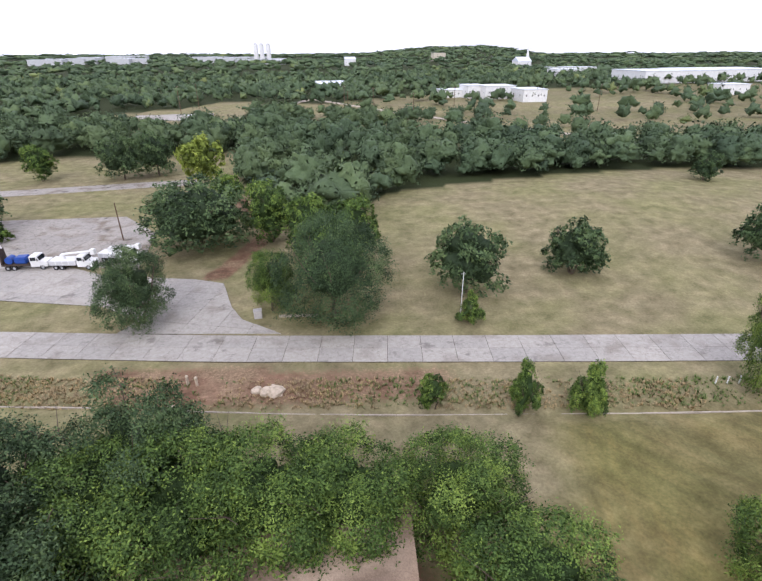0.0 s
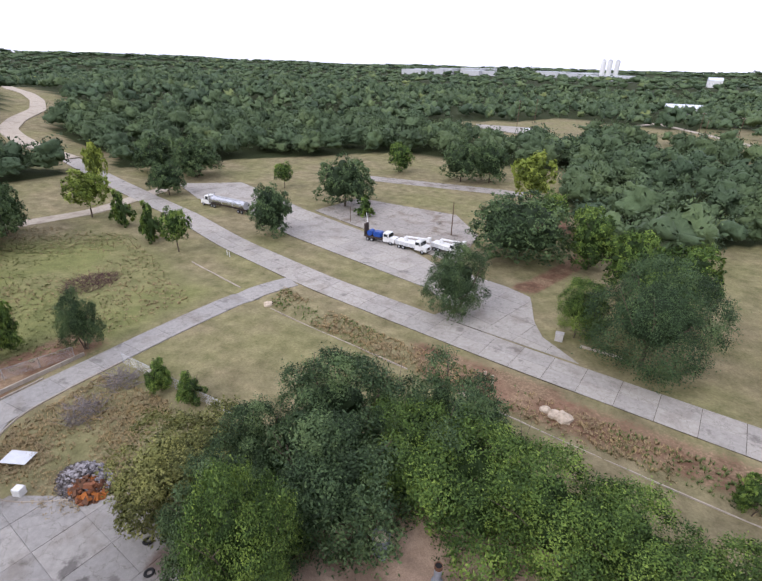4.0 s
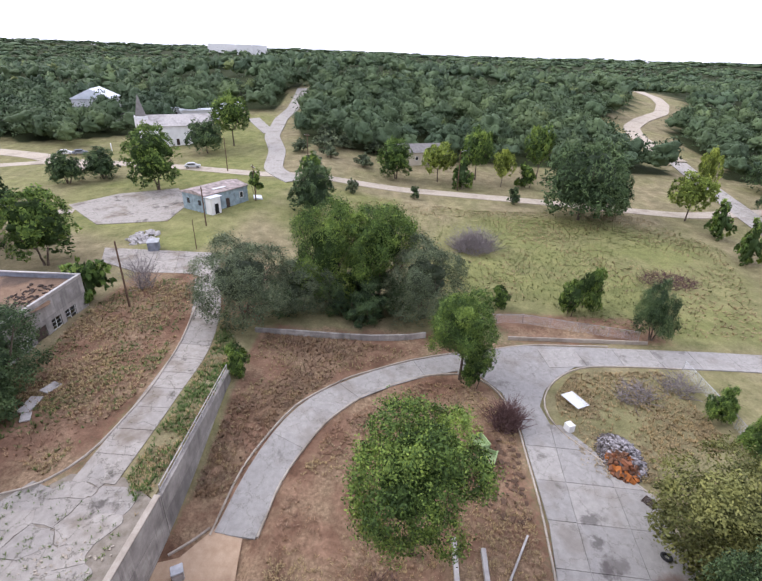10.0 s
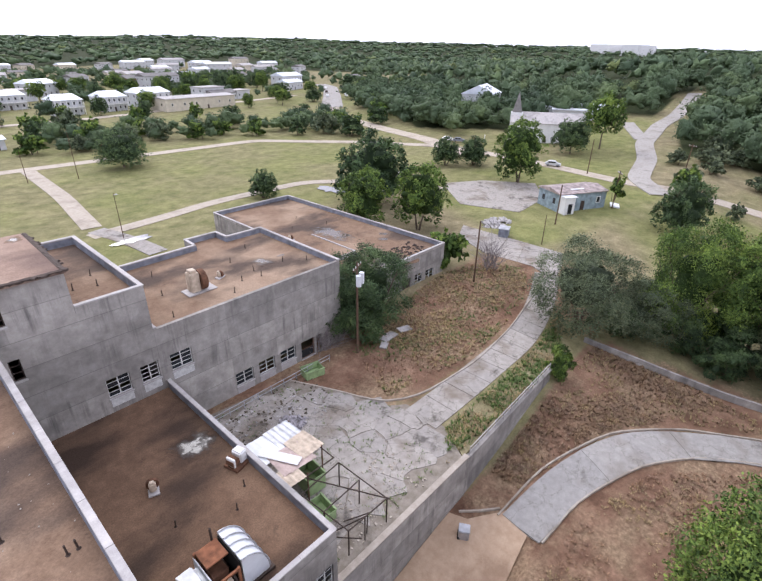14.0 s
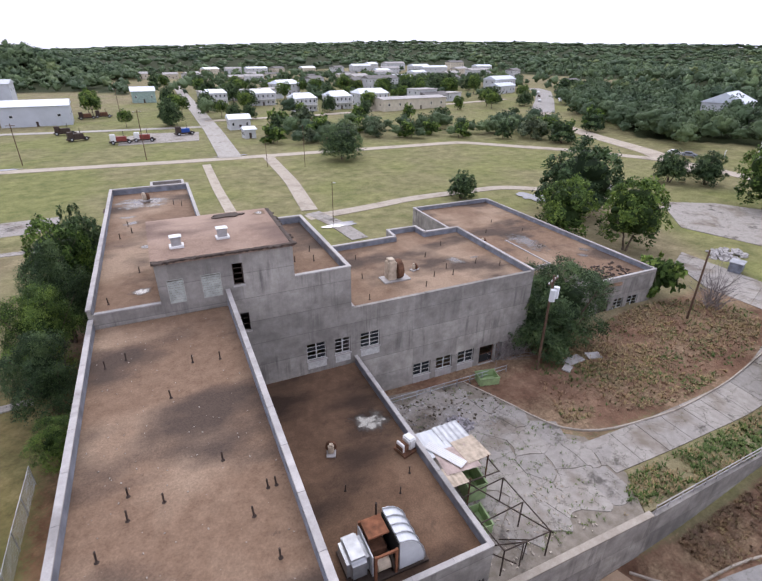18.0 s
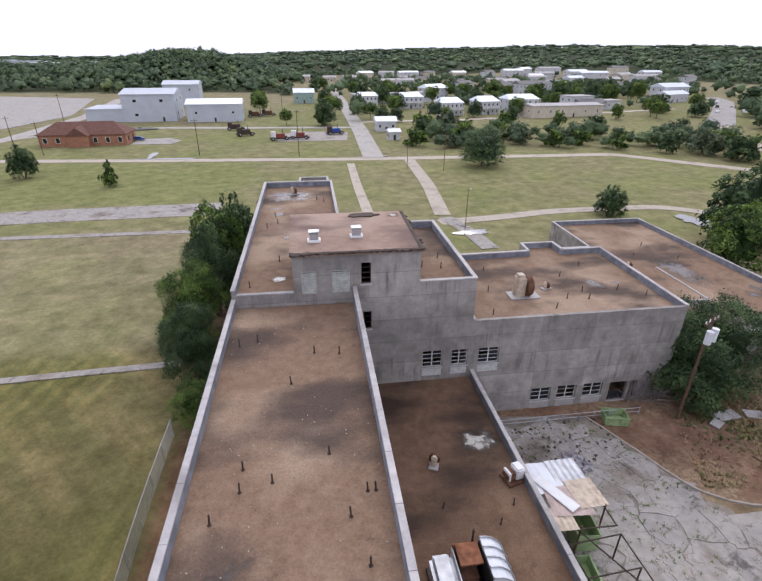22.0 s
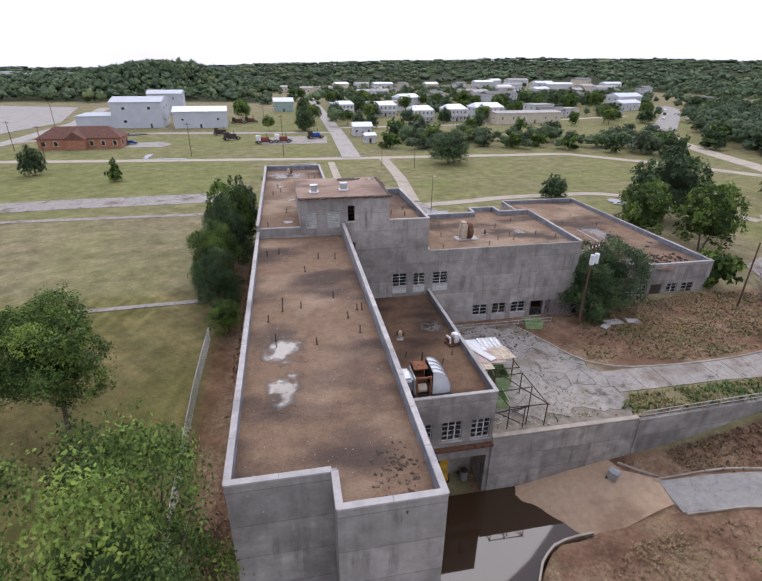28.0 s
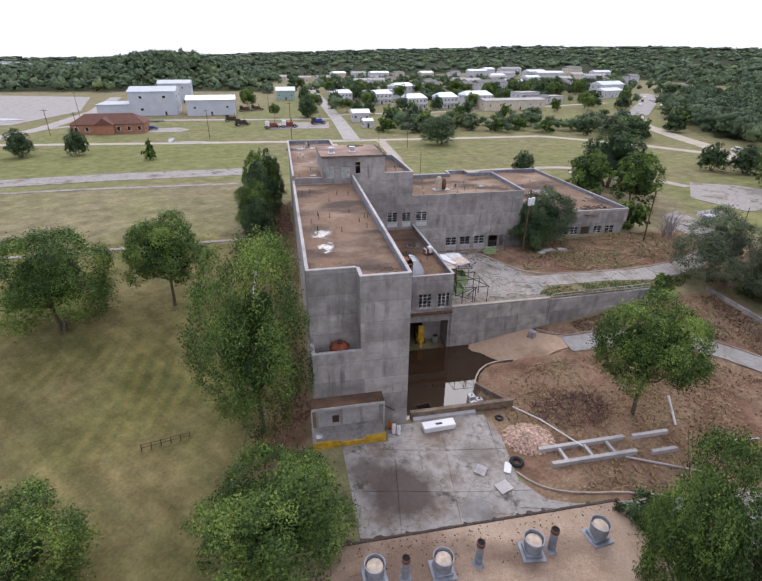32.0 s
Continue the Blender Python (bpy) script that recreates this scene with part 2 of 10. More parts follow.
def wall_material():
    """Board-formed grey concrete: lifts of unlike tone, rain streaks, tide marks and patches."""
    m, n, l, b = principled("weathered_wall_concrete", 0.9, 0, 0.2)
    nt = m.node_tree
    big = noise_node(nt, 0.22, 6, 0.62, coords="World")
    mid = noise_node(nt, 0.8, 8, 0.68, coords="World")
    streak = noise_node(nt, 0.8, 7, 0.7, (1.4, 1.4, 0.10), coords="World")
    where = noise_node(nt, 0.35, 3, 0.5, coords="World")
    fine = noise_node(nt, 14, 3, coords="World")
    base = ramp_node(nt, mid.outputs["Fac"], [(0.30, (0.240, 0.224, 0.206)), (0.5, (0.326, 0.306, 0.282)), (0.72, (0.44, 0.414, 0.384))])
    # each lift of the pour, and each stretch of it, dried to a tone of its own
    geo = nt.nodes.new("ShaderNodeNewGeometry")
    sep = nt.nodes.new("ShaderNodeSeparateXYZ")
    l.new(geo.outputs["Position"], sep.inputs[0])

    def calc(op, a, bb, c=None):
        k = nt.nodes.new("ShaderNodeMath")
        k.operation = op
        for s, v in zip(k.inputs, (a, bb, c)):
            if v is None:
                continue
            if isinstance(v, (int, float)):
                s.default_value = v
            else:
                l.new(v, s)
        return k.outputs[0]

    lift = calc("FLOOR", calc("DIVIDE", sep.outputs["Z"], 2.26), 0)
    bay = calc("FLOOR", calc("DIVIDE", calc("ADD", sep.outputs["X"], calc("MULTIPLY", sep.outputs["Y"], 0.93)), 5.3), 0)
    wn = nt.nodes.new("ShaderNodeTexWhiteNoise")
    wn.noise_dimensions = "2D"
    cmb = nt.nodes.new("ShaderNodeCombineXYZ")
    l.new(lift, cmb.inputs[0])
    l.new(calc("MULTIPLY", bay, 1.7), cmb.inputs[1])
    l.new(cmb.outputs[0], wn.inputs["Vector"])
    tone = ramp_node(nt, wn.outputs["Value"], [(0.0, (0.76, 0.76, 0.76)), (1.0, (1.18, 1.17, 1.15))])
    c = mix_node(nt, 0.85, base.outputs["Color"], tone.outputs["Color"], "MULTIPLY")
    runs = calc("MULTIPLY", span(nt, streak.outputs["Fac"], 0.50, 0.66), span(nt, where.outputs["Fac"], 0.42, 0.62))
    c = mix_node(nt, calc("MULTIPLY", runs, 0.8), c, (0.105, 0.10, 0.095))
    c = mix_node(nt, span(nt, streak.outputs["Fac"], 0.40, 0.28, 0, 0.5), c, (0.44, 0.42, 0.395))
    c = mix_node(nt, span(nt, big.outputs["Fac"], 0.50, 0.64, 0, 0.55), c, (0.145, 0.135, 0.125))
    md = calc("PINGPONG", sep.outputs["Z"], 1.13)
    c = mix_node(nt, span(nt, md, 0.0, 0.045, 0.55, 0.0), c, (0.095, 0.09, 0.085))
    l.new(c, b.inputs["Base Color"])
    bump_to(nt, b, fine.outputs["Fac"], 0.3, 0.02)
    return m


def roof_material(name, a, bcol, pale, wet):
    """Built-up roofing with brown gravel, pale washed patches and damp dark stains."""
    m, n, l, b = principled(name, 0.95, 0, 0.2)
    nt = m.node_tree
    big = noise_node(nt, 0.11, 5, 0.55, (1.0, 0.8, 1), coords="World")
    big2 = noise_node(nt, 0.20, 5, 0.5, (0.55, 0.95, 1), coords="World")
    mid = noise_node(nt, 1.4, 6, 0.65, coords="World")
    fine = noise_node(nt, 9, 4, 0.7, coords="World")
    base = ramp_node(nt, mid.outputs["Fac"], [(0.3, a), (0.7, bcol)])
    c = mix_node(nt, span(nt, big.outputs["Fac"], 0.50, 0.64, 0, 0.9), base.outputs["Color"], pale)
    c = mix_node(nt, span(nt, big2.outputs["Fac"], 0.48, 0.62, 0, 0.95), c, wet)
    spot = noise_node(nt, 0.9, 7, 0.7, coords="World")
    c = mix_node(nt, span(nt, spot.outputs["Fac"], 0.62, 0.70, 0, 0.5), c, wet)
    g = ramp_node(nt, fine.outputs["Fac"], [(0.3, (0.72, 0.72, 0.72)), (0.7, (1.22, 1.22, 1.22))])
    c = mix_node(nt, 0.9, c, g.outputs["Color"], "MULTIPLY")
    l.new(c, b.inputs["Base Color"])
    bump_to(nt, b, fine.outputs["Fac"], 0.5, 0.03)
    return m


def leaf_material(name, dark, lite, tip, sprays=True):
    """Leaves; on trees each spray has a tone of its own, on grass each blade."""
    m, n, l, b = principled(name, 0.7, 0, 0.22)
    nt = m.node_tree
    geo = nt.nodes.new("ShaderNodeNewGeometry")
    info = nt.nodes.new("ShaderNodeObjectInfo")
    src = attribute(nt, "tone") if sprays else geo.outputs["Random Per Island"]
    # the lowest stop paints the shade deep inside a crown
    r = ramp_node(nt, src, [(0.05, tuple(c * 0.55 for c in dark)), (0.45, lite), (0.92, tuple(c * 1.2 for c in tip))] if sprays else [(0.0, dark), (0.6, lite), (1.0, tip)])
    tint = ramp_node(nt, info.outputs["Random"], [(0.0, (0.85, 0.9, 0.85)), (1.0, (1.12, 1.1, 1.05))])
    c = mix_node(nt, 1.0, r.outputs["Color"], tint.outputs["Color"], "MULTIPLY")
    spray = noise_node(nt, 0.8, 4, 0.6, coords="World")
    sp = ramp_node(nt, spray.outputs["Fac"], [(0.34, (0.84, 0.86, 0.92)), (0.66, (1.16, 1.13, 1.0))])
    c = mix_node(nt, 1.0, c, sp.outputs["Color"], "MULTIPLY")
    fine = noise_node(nt, 2.6, 4, 0.65, coords="World")
    bump_to(nt, b, fine.outputs["Fac"], 0.6, 0.25)
    l.new(c, b.inputs["Base Color"])
    tr = nt.nodes.new("ShaderNodeBsdfTranslucent")
    l.new(c, tr.inputs["Color"])
    mx = nt.nodes.new("ShaderNodeMixShader")
    mx.inputs[0].default_value = 0.15
    l.new(b.outputs[0], mx.inputs[1])
    l.new(tr.outputs[0], mx.inputs[2])
    l.new(mx.outputs[0], nt.nodes["Material Output"].inputs["Surface"])
    return m


def woods_material():
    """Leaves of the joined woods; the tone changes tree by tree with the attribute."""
    m, n, l, b = principled("woods_foliage", 0.75, 0, 0.25)
    nt = m.node_tree
    geo = nt.nodes.new("ShaderNodeNewGeometry")
    big = noise_node(nt, 0.012, 4, coords="World")
    t = ramp_node(nt, attribute(nt, "tone"), [(0.0, (0.050, 0.080, 0.046)), (0.45, (0.080, 0.120, 0.062)), (0.8, (0.114, 0.160, 0.074)), (1.0, (0.185, 0.22, 0.085))])
    r = ramp_node(nt, geo.outputs["Random Per Island"], [(0.0, (0.84, 0.84, 0.84)), (1.0, (1.14, 1.14, 1.14))])
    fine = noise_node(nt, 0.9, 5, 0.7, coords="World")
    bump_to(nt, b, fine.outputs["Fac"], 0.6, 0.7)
    # noise puts the shaded gaps between leaf clumps into the colour
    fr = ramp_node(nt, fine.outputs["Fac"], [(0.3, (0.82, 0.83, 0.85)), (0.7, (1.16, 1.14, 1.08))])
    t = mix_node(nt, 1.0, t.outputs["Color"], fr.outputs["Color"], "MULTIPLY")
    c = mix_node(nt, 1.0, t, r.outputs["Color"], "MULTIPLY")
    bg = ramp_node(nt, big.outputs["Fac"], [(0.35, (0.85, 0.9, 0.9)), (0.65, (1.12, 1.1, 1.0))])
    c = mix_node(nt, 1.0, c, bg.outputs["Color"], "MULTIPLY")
    l.new(c, b.inputs["Base Color"])
    return m


def water_material(name, color, rough=0.03):
    m, n, l, b = principled(name, rough, 0, 0.5)
    b.inputs["Base Color"].default_value = (*color, 1)
    b.inputs["IOR"].default_value = 1.6
    nt = m.node_tree
    w = noise_node(nt, 1.2, 3, coords="World")
    bump_to(nt, b, w.outputs["Fac"], 0.02, 0.02)
    return m


def puddle_material(name, roofing):
    """Thin rain water on roofing: a mirror where it stands deep, thinning out in a ragged rim through which the gravel shows."""
    m = roof_material(name, *roofing)
    nt = m.node_tree
    b = nt.nodes["Principled BSDF"]
    dry = b.inputs["Base Color"].links[0].from_socket
    co = nt.nodes.new("ShaderNodeTexCoord")
    flat = nt.nodes.new("ShaderNodeVectorMath")
    flat.operation = "MULTIPLY_ADD"
    flat.inputs[1].default_value = (2, 2, 0)
    flat.inputs[2].default_value = (-1, -1, 0)
    nt.links.new(co.outputs["Generated"], flat.inputs[0])
    ln = nt.nodes.new("ShaderNodeVectorMath")
    ln.operation = "LENGTH"
    nt.links.new(flat.outputs[0], ln.inputs[0])
    ragged = noise_node(nt, 0.9, 7, 0.68, coords="World")
    sum_ = nt.nodes.new("ShaderNodeMath")
    sum_.operation = "MULTIPLY_ADD"
    nt.links.new(ragged.outputs["Fac"], sum_.inputs[0])
    sum_.inputs[1].default_value = -2.6
    nt.links.new(ln.outputs["Value"], sum_.inputs[2])
    damp = span(nt, sum_.outputs[0], -0.85, -0.30, 1.0, 0.0)
    deep = span(nt, sum_.outputs[0], -1.05, -0.50, 1.0, 0.0)
    nt.links.new(mix_node(nt, damp, dry, mix_node(nt, 1.0, dry, (0.42, 0.44, 0.48), "MULTIPLY")), b.inputs["Base Color"])
    nt.links.new(span(nt, deep, 0.0, 1.0, 0.9, 0.14), b.inputs["Roughness"])
    nt.links.new(span(nt, deep, 0.0, 1.0, 1.45, 1.6), b.inputs["IOR"])
    nt.links.new(span(nt, deep, 0.0, 1.0, 0.2, 0.6), b.inputs["Specular IOR Level"])
    bump = [n for n in nt.nodes if n.bl_idname == "ShaderNodeBump"][0]
    nt.links.new(span(nt, deep, 0.0, 1.0, 0.5, 0.0), bump.inputs["Strength"])
    return m


def glass_material(name, color=(0.02, 0.024, 0.028)):
    m, n, l, b = principled(name, 0.06, 0, 0.6)
    b.inputs["Base Color"].default_value = (*color, 1)
    return m


MAT_GROUND = ground_material()
MAT_ROAD = concrete_material("pale_road_concrete", (0.315, 0.293, 0.262), (0.42, 0.397, 0.358), dirty=0.4, crack=0.3, stain=0.5)
MAT_DRIVE = concrete_material("grey_drive_concrete", (0.268, 0.256, 0.238), (0.366, 0.35, 0.326), dirty=0.4, crack=0.35, stain=0.5)
MAT_FORE = concrete_material("oil_stained_forecourt_concrete", (0.255, 0.234, 0.210), (0.40, 0.372, 0.338), (0.16, 0.122, 0.094), dirty=0.85, crack=0.6, stain=1.0)
MAT_JOINT = simple("soil_filled_joint", (0.10, 0.082, 0.058), 1.0, 0, 0.5, 1.2)
MAT_YARD = concrete_material("cracked_yard_concrete", (0.275, 0.252, 0.224), (0.385, 0.358, 0.322), (0.19, 0.155, 0.118), dirty=0.85, crack=0.6, stain=0.85)
MAT_SUBYARD = concrete_material("crumbled_yard_soil_and_grit", (0.17, 0.145, 0.112), (0.29, 0.258, 0.215), dirty=0.7, stain=0.6)
MAT_TRACK = concrete_material("dusty_gravel_track", (0.36, 0.31, 0.245), (0.48, 0.425, 0.345), dirty=0.4)
MAT_KERB = concrete_material("weathered_kerb_concrete", (0.34, 0.295, 0.24), (0.46, 0.41, 0.345), dirty=0.6)
MAT_WALL = wall_material()
MAT_CAP = concrete_material("pale_coping_concrete", (0.36, 0.34, 0.33), (0.50, 0.48, 0.46), (0.18, 0.17, 0.16), 0.6)
MAT_FLASH = simple("grey_blue_flashing", (0.20, 0.215, 0.25), 0.7, 0.0, 0.4, 1.2)
ROOFING = ((0.172, 0.110, 0.072), (0.248, 0.166, 0.112), (0.330, 0.240, 0.168), (0.080, 0.058, 0.046))
DAMP_ROOFING = ((0.112, 0.068, 0.043), (0.178, 0.110, 0.070), (0.235, 0.152, 0.098), (0.050, 0.033, 0.024))
MAT_ROOF = roof_material("brown_gravel_roofing", *ROOFING)
MAT_ROOF_WET = roof_material("dark_damp_roofing", *DAMP_ROOFING)
MAT_ROOF_OLD = roof_material("peeling_tan_roofing", (0.24, 0.165, 0.125), (0.33, 0.235, 0.18), (0.38, 0.28, 0.22), (0.16, 0.11, 0.09))
MAT_ROOF_S = roof_material("red_dust_roofing", (0.29, 0.205, 0.142), (0.39, 0.285, 0.205), (0.44, 0.335, 0.25), (0.17, 0.118, 0.085))
MAT_GLASS = glass_material("dark_window_glass")
MAT_DARK = simple("dark_interior", (0.012, 0.012, 0.012), 0.9, bump=0)
MAT_WFRAME = simple("white_window_frame", (0.55, 0.55, 0.53), 0.6)
MAT_WHITE = simple("white_paint", (0.72, 0.72, 0.71), 0.55, vary=0.12, scale=0.6)
MAT_METAL = simple("galvanised_metal", (0.45, 0.46, 0.48), 0.45, 0.6, 0.3, 1.5)
MAT_WHMETAL = simple("white_metal_sheet", (0.66, 0.68, 0.70), 0.5, 0.0, 0.15, 0.8)
MAT_RUST = simple("rusted_steel", (0.15, 0.075, 0.045), 0.9, 0.1, 0.5, 2.5)
MAT_DARKSTEEL = simple("dark_rusty_steel", (0.075, 0.055, 0.045), 0.8, 0.3, 0.4, 3)
MAT_BARK = simple("grey_brown_bark", (0.13, 0.10, 0.075), 0.95, 0, 0.4, 4, bump=0.6)
MAT_WOODPOLE = simple("brown_pole_wood", (0.12, 0.075, 0.05), 0.9, 0, 0.35, 3)
MAT_WATER = water_material("muddy_water", (0.045, 0.026, 0.014))
MAT_PUDDLE = puddle_material("rain_puddle", ROOFING)
MAT_PUDDLE_DAMP = puddle_material("rain_puddle_on_dark_roofing", DAMP_ROOFING)
MAT_GLEAM = water_material("standing_rain_water", (0.16, 0.15, 0.145), 0.06)
MAT_GLEAM.node_tree.nodes["Principled BSDF"].inputs["IOR"].default_value = 1.7
MAT_GLEAM.node_tree.nodes["Principled BSDF"].inputs["IOR"].default_value = 2.3
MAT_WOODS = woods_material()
LEAF_MID = leaf_material("green_leaves", (0.062, 0.112, 0.032), (0.098, 0.165, 0.042), (0.200, 0.275, 0.062))
LEAF_OAK = leaf_material("dark_oak_leaves", (0.058, 0.096, 0.046), (0.076, 0.125, 0.058), (0.125, 0.178, 0.079))
LEAF_YEL = leaf_material("yellow_green_leaves", (0.178, 0.236, 0.047), (0.232, 0.296, 0.059), (0.308, 0.357, 0.086))
LEAF_GREY = leaf_material("grey_green_leaves", (0.098, 0.130, 0.080), (0.132, 0.168, 0.100), (0.185, 0.22, 0.14))
LEAF_OLIVE = leaf_material("olive_leaves", (0.145, 0.154, 0.054), (0.203, 0.206, 0.073), (0.268, 0.258, 0.099))
MAT_SAND = concrete_material("silty_court_floor", (0.39, 0.27, 0.175), (0.50, 0.37, 0.255), (0.22, 0.14, 0.09), 0.6)
MAT_YELLOW = simple("scuffed_yellow_paint", (0.55, 0.33, 0.03), 0.7, 0, 0.45, 1.5)
MAT_CAPRUST = simple("rust_marked_cap", (0.52, 0.43, 0.33), 0.7, 0, 0.35, 2.0)
MAT_LOUVRE = simple("weathered_grey_louvre_paint", (0.42, 0.43, 0.39), 0.7, 0.1, 0.3, 2.5)
MAT_RUSTO = simple("orange_rust", (0.36, 0.12, 0.03), 0.9, 0.0, 0.5, 2.2)
MAT_AHRUST = simple("brown_orange_rust", (0.25, 0.105, 0.055), 0.85, 0.1, 0.5, 2.0)
MAT_DULLGALV = simple("dull_blue_grey_galvanised_steel", (0.27, 0.29, 0.325), 0.55, 0.25, 0.35, 1.4)
MAT_BROWNCAP = simple("brown_stained_concrete", (0.20, 0.15, 0.11), 0.9, 0, 0.45, 1.5)
MAT_PINK = simple("faded_pink_sheet", (0.46, 0.36, 0.32), 0.7, 0, 0.3, 1.5)
MAT_GREENP = simple("faded_green_paint", (0.29, 0.39, 0.19), 0.7, 0, 0.35, 1.2)
MAT_DKGREEN = simple("dark_green_paint", (0.02, 0.06, 0.05), 0.6, 0, 0.3, 1.2)
MAT_TRASH = simple("mixed_rubbish", (0.32, 0.30, 0.31), 0.8, 0, 0.7, 2.5)
MAT_BRICK = simple("pinkish_brick", (0.54, 0.385, 0.295), 0.95, 0, 0.6, 3.5)
MAT_RUBBER = simple("black_rubber", (0.025, 0.025, 0.026), 0.85, 0, 0.3, 3)
MAT_ASH = simple("grey_ash", (0.12, 0.105, 0.10), 0.95, 0, 0.85, 3.5)
MAT_ROOFTIN = simple("patchy_rusted_tin", (0.36, 0.30, 0.28), 0.7, 0.1, 0.6, 0.9)
MAT_DRYGRASS = leaf_material("dry_straw_grass", (0.24, 0.18, 0.10), (0.33, 0.25, 0.145), (0.42, 0.32, 0.19), sprays=False)
MAT_WEED = leaf_material("green_weed_leaves", (0.07, 0.115, 0.034), (0.11, 0.165, 0.05), (0.19, 0.22, 0.075), sprays=False)
MAT_MEADOW = leaf_material("yellow_green_meadow_grass", (0.155, 0.165, 0.062), (0.215, 0.222, 0.09), (0.29, 0.28, 0.13), sprays=False)
MAT_REDWEED = leaf_material("reddish_dead_weeds", (0.18, 0.105, 0.07), (0.255, 0.16, 0.11), (0.35, 0.245, 0.165), sprays=False)
oil_stains(MAT_FORE, [(7.2, -9.2, 4.2, 0.9, (0.085, 0.066, 0.052)), (4.2, -6.5, 2.2, 0.7, (0.10, 0.075, 0.058)), (16.0, -6.0, 2.0, 0.5, (0.12, 0.095, 0.075)), (12.5, -2.4, 3.0, 0.4, (0.19, 0.13, 0.085)), (13.5, -12.5, 1.8, 0.5, (0.15, 0.15, 0.15))])
oil_stains(MAT_DRIVE, [(40.8, -19.4, 0.9, 0.7, (0.09, 0.08, 0.075)), (38.4, -19.4, 0.7, 0.7, (0.09, 0.08, 0.075)), (36.0, -19.5, 0.7, 0.7, (0.09, 0.08, 0.075)), (33.9, -19.5, 0.7, 0.7, (0.09, 0.08, 0.075)), (31.1, -20.5, 2.2, 0.9, (0.07, 0.06, 0.055)), (36.5, -20.0, 1.2, 0.6, (0.1, 0.085, 0.08)), (34.5, -24.6, 2.0, 0.7, (0.13, 0.075, 0.055)), (28.5, -24.8, 1.8, 0.7, (0.10, 0.075, 0.065))])


# ---------------------------------------------------------------- builders
def ss(a, b, v):
    t = np.clip((v - a) / (b - a), 0.0, 1.0)
    return t * t * (3 - 2 * t)


def thing(name, at=(0, 0, 0), rz=0.0, label="", category="", group="", kind=""):
    ob = new(name)
    ob.empty_display_size = 0.3
    ob.matrix_basis = pose(*at, 0, 0, rz)
    return tagged(ob, label, category, group, kind)


def part(name, bm, material, parent=None, label=""):
    me = bpy.data.meshes.new(name)
    bm.normal_update()
    bm.to_mesh(me)
    bm.free()
    me.materials.append(material)
    ob = new(name, me)
    if parent is not None:
        ob.parent = parent
    return tagged(ob, label)


def from_arrays(name, verts, faces, material, attrs=None, smooth=False, normals=None):
    """A mesh object from numpy arrays of vertices and of faces with one count of corners."""
    me = bpy.data.meshes.new(name)
    n, k = faces.shape
    me.vertices.add(len(verts))
    me.vertices.foreach_set("co", verts.astype(np.float32).ravel())
    me.loops.add(n * k)
    me.loops.foreach_set("vertex_index", faces.astype(np.int32).ravel())
    me.polygons.add(n)
    me.polygons.foreach_set("loop_start", np.arange(0, n * k, k, dtype=np.int32))
    me.polygons.foreach_set("loop_total", np.full(n, k, dtype=np.int32))
    if smooth:
        me.polygons.foreach_set("use_smooth", np.ones(n, dtype=bool))
    for key, values in (attrs or {}).items():
        a = me.attributes.new(key, "FLOAT", "POINT")
        a.data.foreach_set("value", values.astype(np.float32))
    me.materials.append(material)
    me.update()
    me.validate()
    if normals is not None:
        me.polygons.foreach_set("use_smooth", np.ones(n, dtype=bool))
        me.normals_split_custom_set_from_vertices(normals.tolist())
    return new(name, me)


def box(bm, x0, x1, y0, y1, z0, z1):
    v = [bm.verts.new(p) for p in ((x0, y0, z0), (x1, y0, z0), (x1, y1, z0), (x0, y1, z0), (x0, y0, z1), (x1, y0, z1), (x1, y1, z1), (x0, y1, z1))]
    for f in ((3, 2, 1, 0), (4, 5, 6, 7), (0, 1, 5, 4), (1, 2, 6, 5), (2, 3, 7, 6), (3, 0, 4, 7)):
        bm.faces.new([v[i] for i in f])
    return v


def boxes(*rows):
    bm = bmesh.new()
    for r in rows:
        box(bm, *r)
    return bm


def bevelled(bm, w=0.02, seg=1):
    bmesh.ops.bevel(bm, geom=list(bm.edges), offset=w, segments=seg, affect="EDGES", clamp_overlap=True)
    return bm


def prism(bm, pts, z0, z1):
    """An upright prism over a plan polygon, counter-clockwise."""
    lo = [bm.verts.new((x, y, z0)) for x, y in pts]
    hi = [bm.verts.new((x, y, z1)) for x, y in pts]
    n = len(pts)
    bm.faces.new(hi)
    bm.faces.new(lo[::-1])
    for i in range(n):
        j = (i + 1) % n
        bm.faces.new((lo[i], lo[j], hi[j], hi[i]))
    return bm


def tube(bm, a, b, r0, r1=None, seg=8, caps=True):
    """A tapered round bar from a to b."""
    a, b = Vector(a), Vector(b)
    r1 = r0 if r1 is None else r1
    d = (b - a).normalized()
    u = d.orthogonal().normalized()
    w = d.cross(u)
    ring = []
    for p, r in ((a, r0), (b, r1)):
        ring.append([bm.verts.new(p + (u * math.cos(2 * math.pi * i / seg) + w * math.sin(2 * math.pi * i / seg)) * r) for i in range(seg)])
    for i in range(seg):
        j = (i + 1) % seg
        bm.faces.new((ring[0][i], ring[0][j], ring[1][j], ring[1][i]))
    if caps:
        bm.faces.new(ring[0][::-1])
        bm.faces.new(ring[1])
    return bm


def tubes(rows, r, seg=6):
    bm = bmesh.new()
    for a, b in rows:
        tube(bm, a, b, r, r, seg)
    return bm


